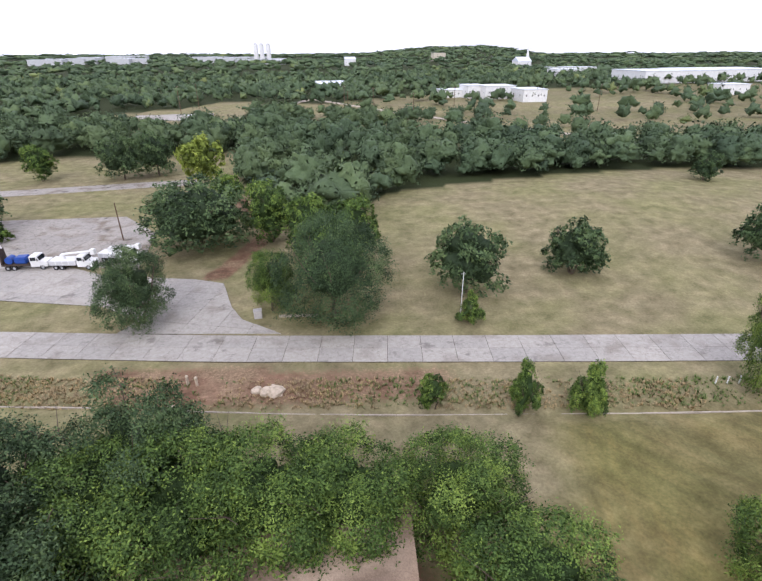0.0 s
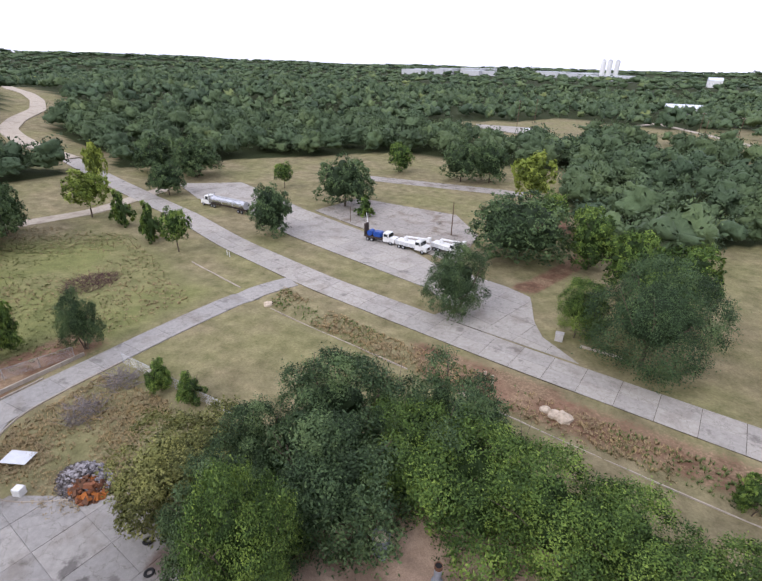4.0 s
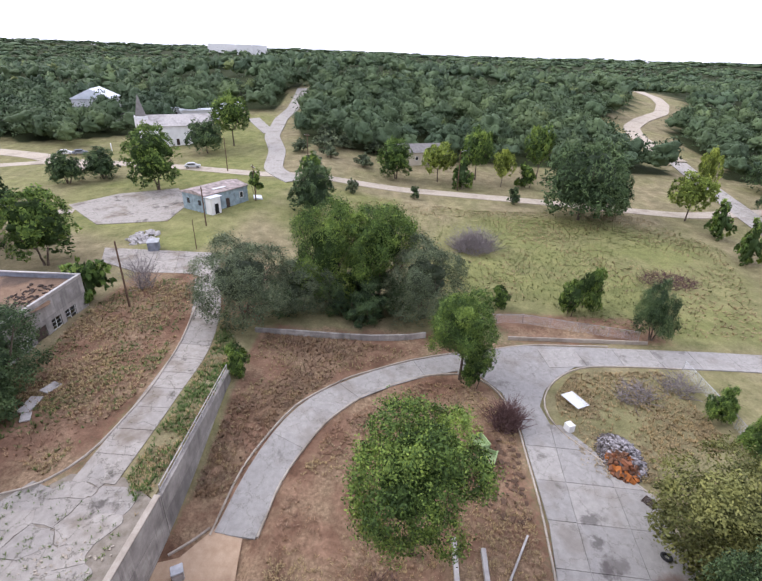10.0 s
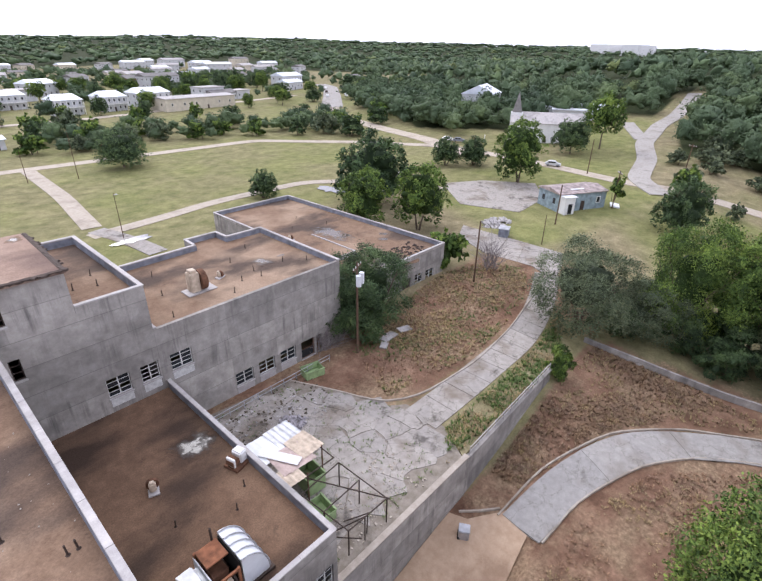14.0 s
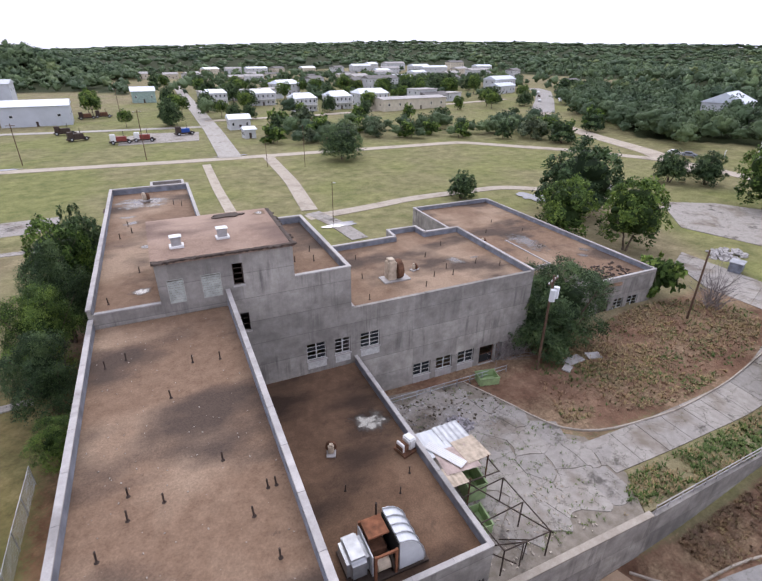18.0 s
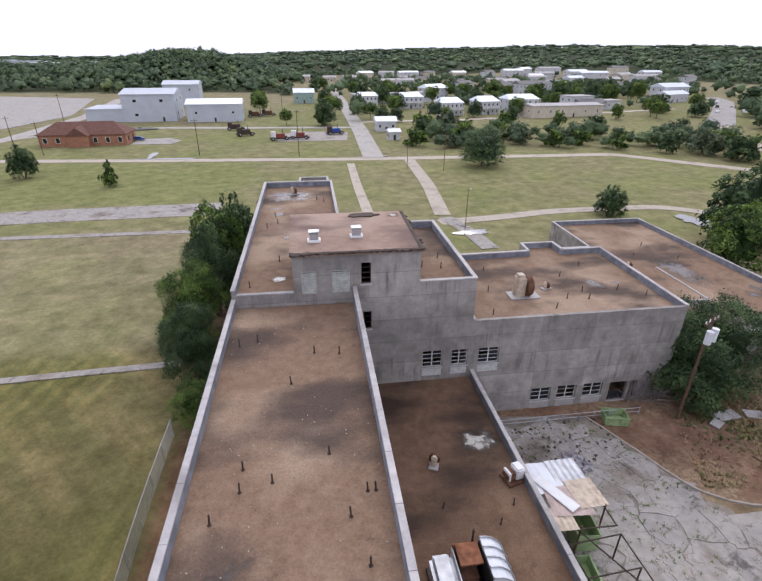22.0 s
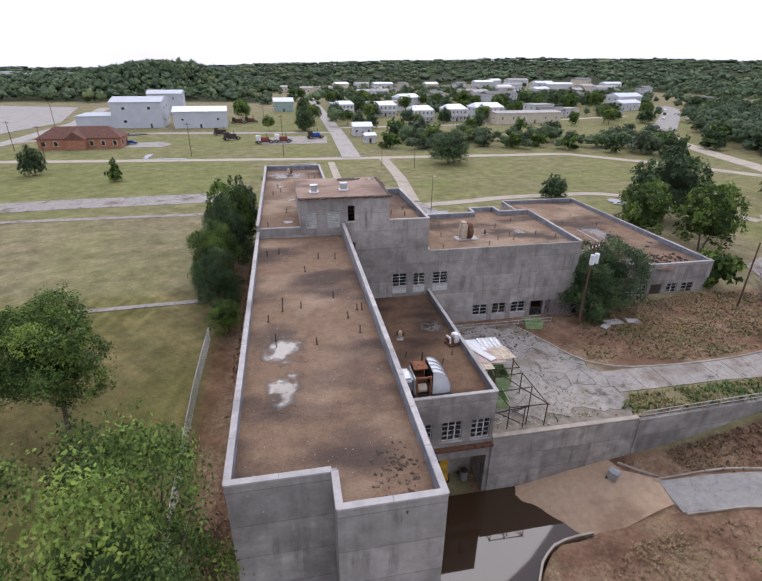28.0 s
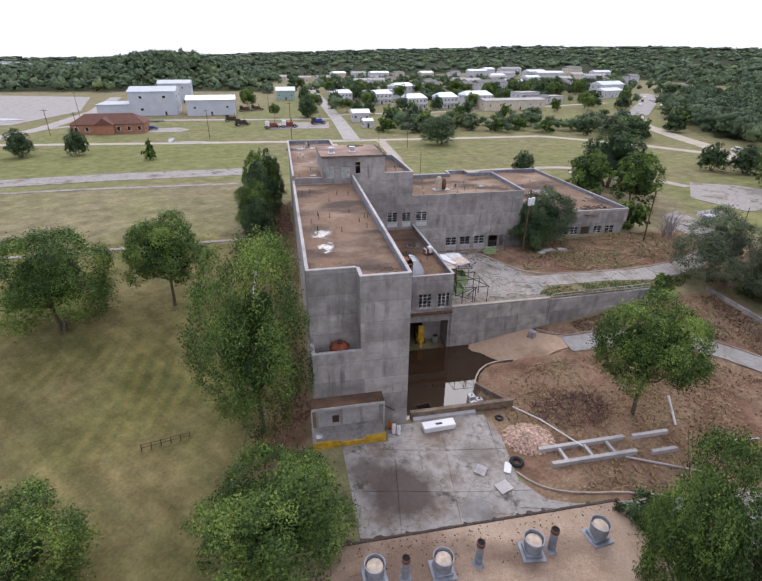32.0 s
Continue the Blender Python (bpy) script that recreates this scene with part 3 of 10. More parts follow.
# ---------------------------------------------------------------- lie of the land
def court_edge(x):
    """South edge of the sunken court, as y over x."""
    return np.interp(x, [10, 20.2, 20.4, 20.9, 21.9, 23.5, 25.8, 37, 40], [0.7, 0.7, 5.1, 6.2, 7.6, 8.85, 9.3, 10.0, 10.1])


def land(x, y):
    x, y = np.asarray(x, float), np.asarray(y, float)
    z = 0.4 + 4.1 * ss(-2, 34, y)
    # yard held by the retaining wall, and the brown bank below it
    inner = np.where(y > 17.5, 4.5, 3.2 * ss(36, 58, x) * ss(-8, 17, y) + 0.4 * ss(-25, -60, y))
    k = ss(6, 10, x) * (1 - ss(48, 60, x))
    z = z * (1 - k) + k * inner
    z = np.where((x > 7) & (x < 12) & (y > 0), np.minimum(z, 4.5), z)
    e = court_edge(x)
    c = ss(0.0, 0.45, y - e) * (y < 17.5) * (x > 9.5) * (x < 40)
    c = np.maximum(c, ss(0.0, 0.4, 22.8 - 0.64 * (y - 0.95) - x) * (y > 0.8) * (y < 5.2) * (x > 9.5))
    z = z + (-2.45 * (1 - ss(20 + 1.05 * np.clip(15.8 - y, 0, 5), 38.5, x)) - z) * c * (1 - ss(36, 38.5, x))
    # trench beside the south road, shallow swell of the meadow
    ty = np.interp(x, [-60, -20, 20, 60, 90, 120], [-55.6, -57.0, -59.4, -62.8, -66.8, -74.0])
    z = z - 0.5 * np.exp(-((y - ty) / 1.1) ** 2) * ss(-90, -60, x) * (1 - ss(100, 125, x))
    z = z + 3.4 * np.exp(-(((x + 75) / 65) ** 2 + ((y + 138) / 40) ** 2))
    # far country
    r = np.hypot(x, y)
    az = np.degrees(np.arctan2(x, y))
    elev = np.interp(az, [-180, -172, -166, -160, -145, -60, -30, -12, -3, 12, 30, 50, 70, 95, 115, 125, 140, 180],
                     [-0.35, 0.3, 0.35, -0.35, -0.3, -0.5, -0.6, -0.55, -0.1, 0.35, 0.75, 0.55, 0.45, 0.15, 0.1, 0.0, -0.35, -0.35])
    far = 37 + 3600 * np.tan(np.radians(elev)) - 9
    z = z + (far - 4) * ss(450, 3600, r)
    z = z + 5.5 * ss(300, 900, r) * np.sin(x / 170.0 + 0.6) * np.sin(y / 210.0 + 1.1)
    for hx, hy, hr, hh in ((-158, 650, 68, 17), (-100, 656, 65, 13), (-218, 690, 60, 6), (-55, 680, 60, 5), (420, -30, 190, 16), (560, 190, 260, 16), (470, -330, 200, 8)):
        z = z + hh * np.exp(-(((x - hx) ** 2 + (y - hy) ** 2) / hr**2) ** 1.3)
    return z


def land_at(x, y):
    return float(land(x, y))


def axis(lo, hi, step, near_lo, near_hi, grow=1.10):
    a = list(np.arange(near_lo, near_hi + 1e-6, step))
    s = step
    while a[-1] < hi:
        s = s * grow if abs(a[-1]) > 900 else min(s * grow, 20)
        a.append(a[-1] + s)
    s = step
    while a[0] > lo:
        s = s * grow if abs(a[0]) > 900 else min(s * grow, 20)
        a.insert(0, a[0] - s)
    return np.array(a)


def inside(px, py, poly):
    """Whether points lie in a plan polygon."""
    ok = np.zeros(px.shape, bool)
    n = len(poly)
    for i in range(n):
        (x0, y0), (x1, y1) = poly[i], poly[(i + 1) % n]
        hit = ((y0 > py) != (y1 > py)) & (px < (x1 - x0) * (py - y0) / (y1 - y0 + 1e-12) + x0)
        ok ^= hit
    return ok


# stretches of bare soil, and of green sward
DIRT = [
    [(37, 13), (50, 10), (59, 4), (65, -6), (67, -18), (71, -18), (78, -14), (79, -40), (71, -40), (70, -18), (72, -2), (67, 18), (50, 17), (36, 17)],
    [(19.5, -13.4), (33, -15.6), (52, -15.8), (61.5, -13), (62, -4), (52, 7.5), (41, 11), (30, 10), (23.5, 7), (19.5, 1)],
    [(40, 38), (34.6, 26.4), (50, 24.4), (69, 26), (88, 33), (80, 42), (66, 42), (42, 38)],
    [(66, 18), (86, 20), (84, 31), (70, 27)],
    [(-12, -66), (36, -68), (30, -61), (12, -60), (-8, -60)],
    [(25, -94), (30, -94), (27, -101), (24, -114), (22.5, -121), (29, -131), (35, -146), (31, -146), (24.5, -132), (17.5, -121), (20, -112), (23, -100)],
    [(19.5, 0), (22, 0), (30, 8), (40, 9), (40, 17.4), (19, 17.4)],
    [(20, 17.5), (36, 17.5), (36, 26), (44, 33), (48, 41.5), (20, 41.5)],
    [(24, -41), (14, -46), (-4, -46), (-6, -18), (4, -18), (4, -41)],
    [(-8, -4), (0, -4), (0, 70), (-6, 70), (-6, 0)],
]
GREEN = [
    (0.95, [(-120, 122), (-14, 122), (-12, 165), (-120, 168)]),
    (0.45, [(40, 112), (150, 116), (140, 160), (44, 158)]),
    (0.70, [(72, -60), (110, -70), (128, -50), (130, -20), (105, 0), (80, -10), (72, -40)]),
    (0.75, [(34, 18), (60, 18), (60, 21), (40, 21)]),
    (0.75, [(150, 40), (240, 62), (235, 90), (150, 60)]),
    (0.75, [(90, 12), (110, 30), (140, 26), (140, 0)]),
    (0.75, [(86, 36), (140, 28), (152, 60), (128, 84), (100, 76)]),
    (0.55, [(-320, 100), (-8, 100), (-8, 240), (-320, 240)]),
    (0.40, [(-6, 80), (100, 84), (150, 60), (240, 110), (300, 230), (300, 480), (20, 480), (-10, 330)]),
    (0.55, [(-110, 175), (25, 172), (28, 330), (-30, 330), (-30, 255), (-110, 255)]),
]


def soften(mask, xs, ys, dist):
    """Blurs a mask over the grid by repeated neighbour averages."""
    m = mask.astype(float)
    for _ in range(dist):
        p = np.pad(m, 1, mode="edge")
        m = (p[1:-1, 1:-1] * 2 + p[:-2, 1:-1] + p[2:, 1:-1] + p[1:-1, :-2] + p[1:-1, 2:]) / 6
    return m


def build_ground():
    xs = np.union1d(axis(-4700, 4700, 1.5, -60, 171), np.arange(9, 40, 0.5))
    ys = np.union1d(axis(-4700, 4700, 1.5, -130, 128), np.arange(-1, 19, 0.5))
    gx, gy = np.meshgrid(xs, ys, indexing="ij")
    z = land(gx, gy)
    # the earth stays low behind the retaining wall and under the garage
    low = (gx > 9) & (gx < 54.5) & (gy > 17.2) & (gy < np.where(gx < 21.6, 33.5, 19.6))
    z = np.where(low, np.minimum(land(gx, np.full(gy.shape, 17.0)), z), z)
    rough = np.array([noise.noise((float(a) * 0.15, float(b) * 0.15, 0)) for a, b in zip(gx.ravel(), gy.ravel())]).reshape(gx.shape)
    quiet = 1 - 0.9 * ((gx > 5) & (gx < 70) & (gy > -45) & (gy < 45))
    z = z + rough * 0.10 * quiet
    dirt, green = np.zeros(gx.shape, bool), np.zeros(gx.shape)
    for p in DIRT:
        dirt |= inside(gx, gy, p)
    for k, p in GREEN:
        green = np.maximum(green, k * inside(gx, gy, p))
    lawn = inside(gx, gy, [(-140, -60), (-20, -56), (-20, -46), (-5, -40), (-5, 56), (-140, 56)])
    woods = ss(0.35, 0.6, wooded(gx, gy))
    nx, ny = len(xs), len(ys)
    idx = np.arange(nx * ny).reshape(nx, ny)
    q = np.stack([idx[:-1, :-1], idx[1:, :-1], idx[1:, 1:], idx[:-1, 1:]], -1).reshape(-1, 4)
    v = np.stack([gx, gy, z], -1).reshape(-1, 3)
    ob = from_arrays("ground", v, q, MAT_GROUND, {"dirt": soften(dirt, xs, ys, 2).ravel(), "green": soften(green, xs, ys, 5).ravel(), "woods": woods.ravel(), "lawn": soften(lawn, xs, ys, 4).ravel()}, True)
    return tagged(ob, "dry grass and reddish soil over gently rolling land", "ground", kind="structure")


VALLEY = [(-420, -212), (-60, -215), (10, -235), (40, -262), (40, -400), (-80, -520), (-420, -560)]
VALLEY_FIELDS = [
    [(128, -372), (20, -345), (-62, -338), (-60, -392), (40, -415), (110, -440)],
    [(-20, -232), (-120, -226), (-190, -226), (-190, -300), (-110, -305), (-30, -292)],
    [(-70, -372), (-230, -352), (-260, -425), (-150, -410), (-66, -420)],
]
# clear land inside the woods: fields, lots, gardens
CLEAR = [
    [(-260, -60), (-150, -170), (-105, -172), (-54, -160), (-8, -148), (12, -112), (36, -165), (48, -215), (125, -208), (162, -150), (178, -105), (184, -30), (188, 38), (250, 56), (246, 82), (230, 96), (200, 100), (180, 140), (220, 200), (300, 225), (330, 330), (250, 330), (210, 265), (60, 255), (60, 330), (-30, 470), (-300, 470), (-420, 300)],
    VALLEY,
    [(222, 130), (252, 128), (258, 160), (226, 164)],
    [(55, -262), (155, -285), (155, -365), (70, -400)],
]


def wooded(x, y):
    """How thick the woods stand, 0 to 1."""
    x, y = np.asarray(x, float), np.asarray(y, float)
    clear = np.zeros(x.shape, bool)
    for p in CLEAR:
        clear |= inside(x, y, p)
    d = np.where(clear, 0.0, 1.0)
    d = np.where(inside(x, y, VALLEY), 0.42, d)
    for strip in VALLEY_FIELDS:
        d = np.where(inside(x, y, strip), 0.05, d)
    town = inside(x, y, [(20, 255), (260, 255), (420, 330), (420, 800), (60, 900), (-40, 700)])
    d = np.where(town & ~clear, 0.16, d)
    d = np.where(inside(x, y, [(60, 470), (310, 350), (480, 480), (500, 860), (380, 900), (60, 860)]), 0.07, d)
    d = np.where(inside(x, y, [(20, 240), (310, 240), (310, 350), (230, 470), (40, 470)]), 0.03, d)
    road = np.minimum.reduce([near_line(x, y, [(120, -88), (160, -96), (200, -101)]), near_line(x, y, WINDING) - 8, near_line(x, y, CHURCH_ROAD)])
    d = np.where(road < 8, 0.0, d)
    return d


def near_line(x, y, pts):
    """Distance from points to a plan line."""
    best = np.full(np.shape(x), 1e9)
    for (x0, y0), (x1, y1) in zip(pts, pts[1:]):
        dx, dy = x1 - x0, y1 - y0
        t = np.clip(((x - x0) * dx + (y - y0) * dy) / (dx * dx + dy * dy), 0, 1)
        best = np.minimum(best, np.hypot(x - x0 - t * dx, y - y0 - t * dy))
    return best


WINDING = [(200, -101), (224, -101), (245, -103), (262, -107), (283, -120), (310, -142), (345, -158), (381, -169), (420, -176), (459, -189), (500, -205)]
CHURCH_ROAD = [(140, 30), (151.6, 39.6), (176.7, 44.5), (200, 53), (216, 55), (232, 57.5), (255, 57.2), (282, 60.2), (310, 64)]
build_ground()


# ---------------------------------------------------------------- roads
def plate(bm, tris, thick=0.1):
    """A thin slab from plan triangles already set at their heights."""
    seen, faces = {}, []
    for t in tris:
        vs = []
        for p in t:
            k = (round(p[0], 3), round(p[1], 3))
            if k not in seen:
                seen[k] = bm.verts.new(p)
            vs.append(seen[k])
        if len(set(vs)) > 2:
            try:
                faces.append(bm.faces.new(vs))
            except ValueError:
                pass
    rim = [e for e in bm.edges if e.is_boundary]
    out = bmesh.ops.extrude_edge_only(bm, edges=rim)
    for v in [g for g in out["geom"] if isinstance(g, bmesh.types.BMVert)]:
        v.co.z -= thick
    bmesh.ops.recalc_face_normals(bm, faces=bm.faces)
    if faces and sum(f.normal.z for f in faces) < 0:
        bmesh.ops.reverse_faces(bm, faces=bm.faces)
    return bm


def crazed(name, poly, cell, material, holder, lift, seed, gap=0.035, stretch=1.0, whole=0.0):
    """Irregular broken plates over a plan polygon, each a piece of its own, with soil in the cracks between."""
    rng = np.random.default_rng(seed)
    px, py = np.array([p[0] for p in poly]), np.array([p[1] for p in poly])
    xs = np.arange(px.min() - cell, px.max() + cell, cell * stretch)
    ys = np.arange(py.min() - cell, py.max() + cell, cell)
    seeds = np.array([(x + (j % 2) * cell * 0.5, y) for j, y in enumerate(ys) for x in xs]) + rng.uniform(-0.5, 0.5, (len(xs) * len(ys), 2)) * cell
    ok = inside(seeds[:, 0], seeds[:, 1], poly)
    for i in np.nonzero(ok)[0]:
        s = seeds[i]
        near = seeds[np.argsort(((seeds - s) ** 2).sum(1))[1:15]]
        ring = [s + np.array(o) * cell * 1.6 for o in ((-1, -1), (1, -1), (1, 1), (-1, 1))]
        for q in near:
            mid, nrm = (s + q) / 2, (q - s) / np.linalg.norm(q - s)
            keep = []
            for a, b in zip(ring, ring[1:] + ring[:1]):
                da, db = (a - mid) @ nrm + gap / 2, (b - mid) @ nrm + gap / 2
                if da <= 0:
                    keep.append(a)
                if da * db < 0:
                    keep.append(a + (b - a) * da / (da - db))
            ring = keep
            if len(ring) < 3:
                break
        if len(ring) < 3 or inside(np.array([p[0] for p in ring]), np.array([p[1] for p in ring]), poly).mean() < whole:
            continue
        wob = []
        for a, b in zip(ring, ring[1:] + ring[:1]):
            wob += [a, (a + b) / 2 + rng.normal(0, 0.045, 2) * cell]
        up = lift + rng.uniform(-0.012, 0.014)
        z = [land_at(*p) + up for p in wob]
        c = (s[0], s[1], land_at(*s) + up)
        tris = [(c, (*wob[k], z[k]), (*wob[(k + 1) % len(wob)], z[(k + 1) % len(wob)])) for k in range(len(wob))]
        part(name, plate(bmesh.new(), tris), material, holder)


def ribbon(name, pts, width, material, lift=0.07, depth=0.5, step=2.0, label="", taper=None, panel=0.0, lanes=2, under=None):
    """A paved strip laid over the land along a plan line, with its edges carried down."""
    pts = [Vector(p) for p in pts]
    line = []
    for a, b in zip(pts, pts[1:]):
        n = max(1, int((b - a).length / step))
        line += [a.lerp(b, i / n) for i in range(n)]
    line.append(pts[-1])
    for _ in range(6):
        line = [line[0]] + [(line[i - 1] + 2 * line[i] + line[i + 1]) / 4 for i in range(1, len(line) - 1)] + [line[-1]]
    bm = bmesh.new()
    rows = []
    cols = 5
    full = line
    for i, p in enumerate(line):
        d = (line[min(i + 1, len(line) - 1)] - line[max(i - 1, 0)]).normalized()
        s = Vector((-d.y, d.x))
        w = width if taper is None else width + (taper - width) * i / (len(line) - 1)
        row = []
        top = [p + s * w * (j / (cols - 1) - 0.5) for j in range(cols)]
        zs = [land_at(q.x, q.y) for q in top]
        row.append(bm.verts.new((top[0].x, top[0].y, zs[0] - depth)))
        row += [bm.verts.new((q.x, q.y, z + lift)) for q, z in zip(top, zs)]
        row.append(bm.verts.new((top[-1].x, top[-1].y, zs[-1] - depth)))
        rows.append(row)
    for a, b in zip(rows, rows[1:]):
        for j in range(len(a) - 1):
            bm.faces.new((a[j + 1], a[j], b[j], b[j + 1]))
    bmesh.ops.recalc_face_normals(bm, faces=bm.faces)
    ob = part(name, bm, under or (MAT_JOINT if panel else material))
    if panel:
        far = [0.0]
        for a, b in zip(line, line[1:]):
            far.append(far[-1] + (b - a).length)
        px, py = [p.x for p in line], [p.y for p in line]
        count = max(1, round(far[-1] / panel))
        for k in range(count):
            for j in range(lanes):
                up = lift + 0.05 + random.uniform(-0.012, 0.012)
                grid = []
                for u in (0.03, panel / 2, panel - 0.03):
                    d0 = far[-1] * k / count + u * far[-1] / count / panel
                    x, y = np.interp(d0, far, px), np.interp(d0, far, py)
                    x2, y2 = np.interp(d0 + 0.5, far, px), np.interp(d0 + 0.5, far, py)
                    x1, y1 = np.interp(d0 - 0.5, far, px), np.interp(d0 - 0.5, far, py)
                    sd = Vector((-(y2 - y1), x2 - x1)).normalized()
                    w = width if taper is None else width + (taper - width) * d0 / far[-1]
                    row = []
                    for e in (j / lanes + 0.004, (j + 0.5) / lanes, (j + 1) / lanes - 0.004):
                        q = Vector((x, y)) + sd * w * (e - 0.5)
                        row.append((q.x, q.y, land_at(q.x, q.y) + up))
                    grid.append(row)
                tris = []
                for g, h in zip(grid, grid[1:]):
                    for m in range(2):
                        tris += [(g[m], g[m + 1], h[m + 1]), (g[m], h[m + 1], h[m])]
                part("road_panel", plate(bmesh.new(), tris), material, ob)
    return tagged(ob, label, "road", kind="structure")


def slab(name, poly, material, lift=0.06, grid=2.0, label="", category="pavement", depth=0.5, panel=0.0, turn=0.0, cracked=0.0, seed=1, rough=0.0, under=None):
    """A paved area over a plan polygon, draped over the land."""
    bm = bmesh.new()
    fine = []
    n = len(poly)
    for i in range(n):
        a, b = Vector(poly[i]), Vector(poly[(i + 1) % n])
        k = max(1, int((b - a).length / grid))
        fine += [a.lerp(b, j / k) for j in range(k)]
    vs = [bm.verts.new((p.x, p.y, 0)) for p in fine]
    f = bm.faces.new(vs)
    bm.normal_update()
    bmesh.ops.triangulate(bm, faces=[f], ngon_method="EAR_CLIP")
    x0, x1 = min(p.x for p in fine), max(p.x for p in fine)
    y0, y1 = min(p.y for p in fine), max(p.y for p in fine)
    for v in np.arange(x0 + grid, x1, grid):
        bmesh.ops.bisect_plane(bm, geom=bm.verts[:] + bm.edges[:] + bm.faces[:], plane_co=(v, 0, 0), plane_no=(1, 0, 0))
    for v in np.arange(y0 + grid, y1, grid):
        bmesh.ops.bisect_plane(bm, geom=bm.verts[:] + bm.edges[:] + bm.faces[:], plane_co=(0, v, 0), plane_no=(0, 1, 0))
    for v in bm.verts:
        v.co.z = land_at(v.co.x, v.co.y) + lift + (rough * noise.noise((v.co.x * 0.45, v.co.y * 0.45, 3)) if rough else 0)
    rim = [e for e in bm.edges if e.is_boundary]
    out = bmesh.ops.extrude_edge_only(bm, edges=rim)
    for v in [g for g in out["geom"] if isinstance(g, bmesh.types.BMVert)]:
        v.co.z -= depth
    bmesh.ops.recalc_face_normals(bm, faces=bm.faces)
    if sum(f.normal.z for f in bm.faces) < 0:
        bmesh.ops.reverse_faces(bm, faces=bm.faces)
    ob = part(name, bm, under or (MAT_JOINT if panel or cracked else material))
    if cracked:
        crazed("broken_plate", poly, cracked, material, ob, lift + 0.05, seed, whole=0.8 if under else 0.55)
    if panel:
        cs, sn = math.cos(radians(turn)), math.sin(radians(turn))
        spin = lambda p, s: (p[0] * cs + s * p[1] * sn, p[1] * cs - s * p[0] * sn)
        pb = bmesh.new()
        f = pb.faces.new([pb.verts.new((*spin(p, 1), 0)) for p in poly])
        pb.normal_update()
        bmesh.ops.triangulate(pb, faces=[f], ngon_method="EAR_CLIP")
        lo = [min(v.co[k] for v in pb.verts) for k in (0, 1)]
        hi = [max(v.co[k] for v in pb.verts) for k in (0, 1)]
        for k in (0, 1):
            for v in np.arange(lo[k] + panel, hi[k], panel):
                no = (1, 0, 0) if k == 0 else (0, 1, 0)
                bmesh.ops.bisect_plane(pb, geom=pb.verts[:] + pb.edges[:] + pb.faces[:], plane_co=(v * no[0], v * no[1], 0), plane_no=no)
        bmesh.ops.triangulate(pb, faces=pb.faces[:])
        cells = collections.defaultdict(list)
        for f in pb.faces:
            m = f.calc_center_median()
            cells[int((m.x - lo[0]) / panel), int((m.y - lo[1]) / panel)].append([v.co.xy.copy() for v in f.verts])
        pb.free()
        for (a, b), faces in sorted(cells.items()):
            mid = Vector((lo[0] + (a + 0.5) * panel, lo[1] + (b + 0.5) * panel))
            up = lift + 0.05 + random.uniform(-0.015, 0.015)
            tris = []
            for t in faces:
                pts = [spin(mid + (p - mid) * (1 - 0.06 / panel), -1) for p in t]
                tris.append([(x, y, land_at(x, y) + up) for x, y in pts])
            part("slab_panel", plate(bmesh.new(), tris), material, ob)
    return tagged(ob, label, category, kind="structure")


def kerb(name, pts, label="", closed=False, h=0.13, w=0.18, step=1.6, material=None):
    """A kerb as a row of cast pieces with open joints."""
    holder = thing(name, label=label, category="kerb", kind="structure")
    pts = [Vector(p) for p in pts]
    line = []
    for a, b in zip(pts, pts[1:]):
        n = max(1, round((b - a).length / step))
        line += [a.lerp(b, i / n) for i in range(n)]
    line.append(pts[-1])
    for _ in range(2):
        line = [line[0]] + [(line[i - 1] + 2 * line[i] + line[i + 1]) / 4 for i in range(1, len(line) - 1)] + [line[-1]]
    base = None
    for a, b in zip(line, line[1:]):
        d = (b - a)
        ln = d.length - 0.03
        if base is None:
            bm = boxes((-0.5, 0.5, -w / 2, w / 2, -0.3, h))
            bmesh.ops.bevel(bm, geom=[e for e in bm.edges if abs(e.verts[0].co.x - e.verts[1].co.x) > 0.5 and e.verts[0].co.z > 0], offset=0.04, segments=1, affect="EDGES")
            ob = part("kerb_stone", bm, material or MAT_KERB, holder)
            base = ob.data
        else:
            ob = new("kerb_stone", base)
            ob.parent = holder
        m = (a + b) / 2
        sag = random.uniform(-0.02, 0.02)
        tilt = math.degrees(math.atan2(land_at(b.x, b.y) - land_at(a.x, a.y), d.length))
        ob.matrix_basis = pose(m.x, m.y, land_at(m.x, m.y) + 0.06 + sag, 0, -tilt, math.degrees(math.atan2(d.y, d.x))) @ Matrix.Diagonal((ln, 1, 1, 1))
    return holder


SOUTH_ROAD = [(-120, -66), (-60, -68.3), (-20, -70.1), (20, -72.2), (60, -75.6), (90, -80.5), (115, -87), (140, -91), (200, -101)]
ribbon("south_road", SOUTH_ROAD, 6.5, MAT_ROAD, label="pale jointed concrete road with dark cracks", panel=4.7)
ribbon("south_road_end", [(-400, -60), (-120, -66)], 6.5, MAT_ROAD, label="pale concrete road running on")
ribbon("winding_road", WINDING, 7.5, MAT_TRACK, lift=0.4, label="pale road winding up through the woods")
ribbon("entrance_drive", [(64.5, -73), (67.2, -66), (67.8, -50), (67.5, -38), (67.3, -29), (66, -21)], 4.4, MAT_DRIVE, lift=0.09, panel=5.5, lanes=1, under=MAT_DRIVE, label="grey concrete drive to the loop")
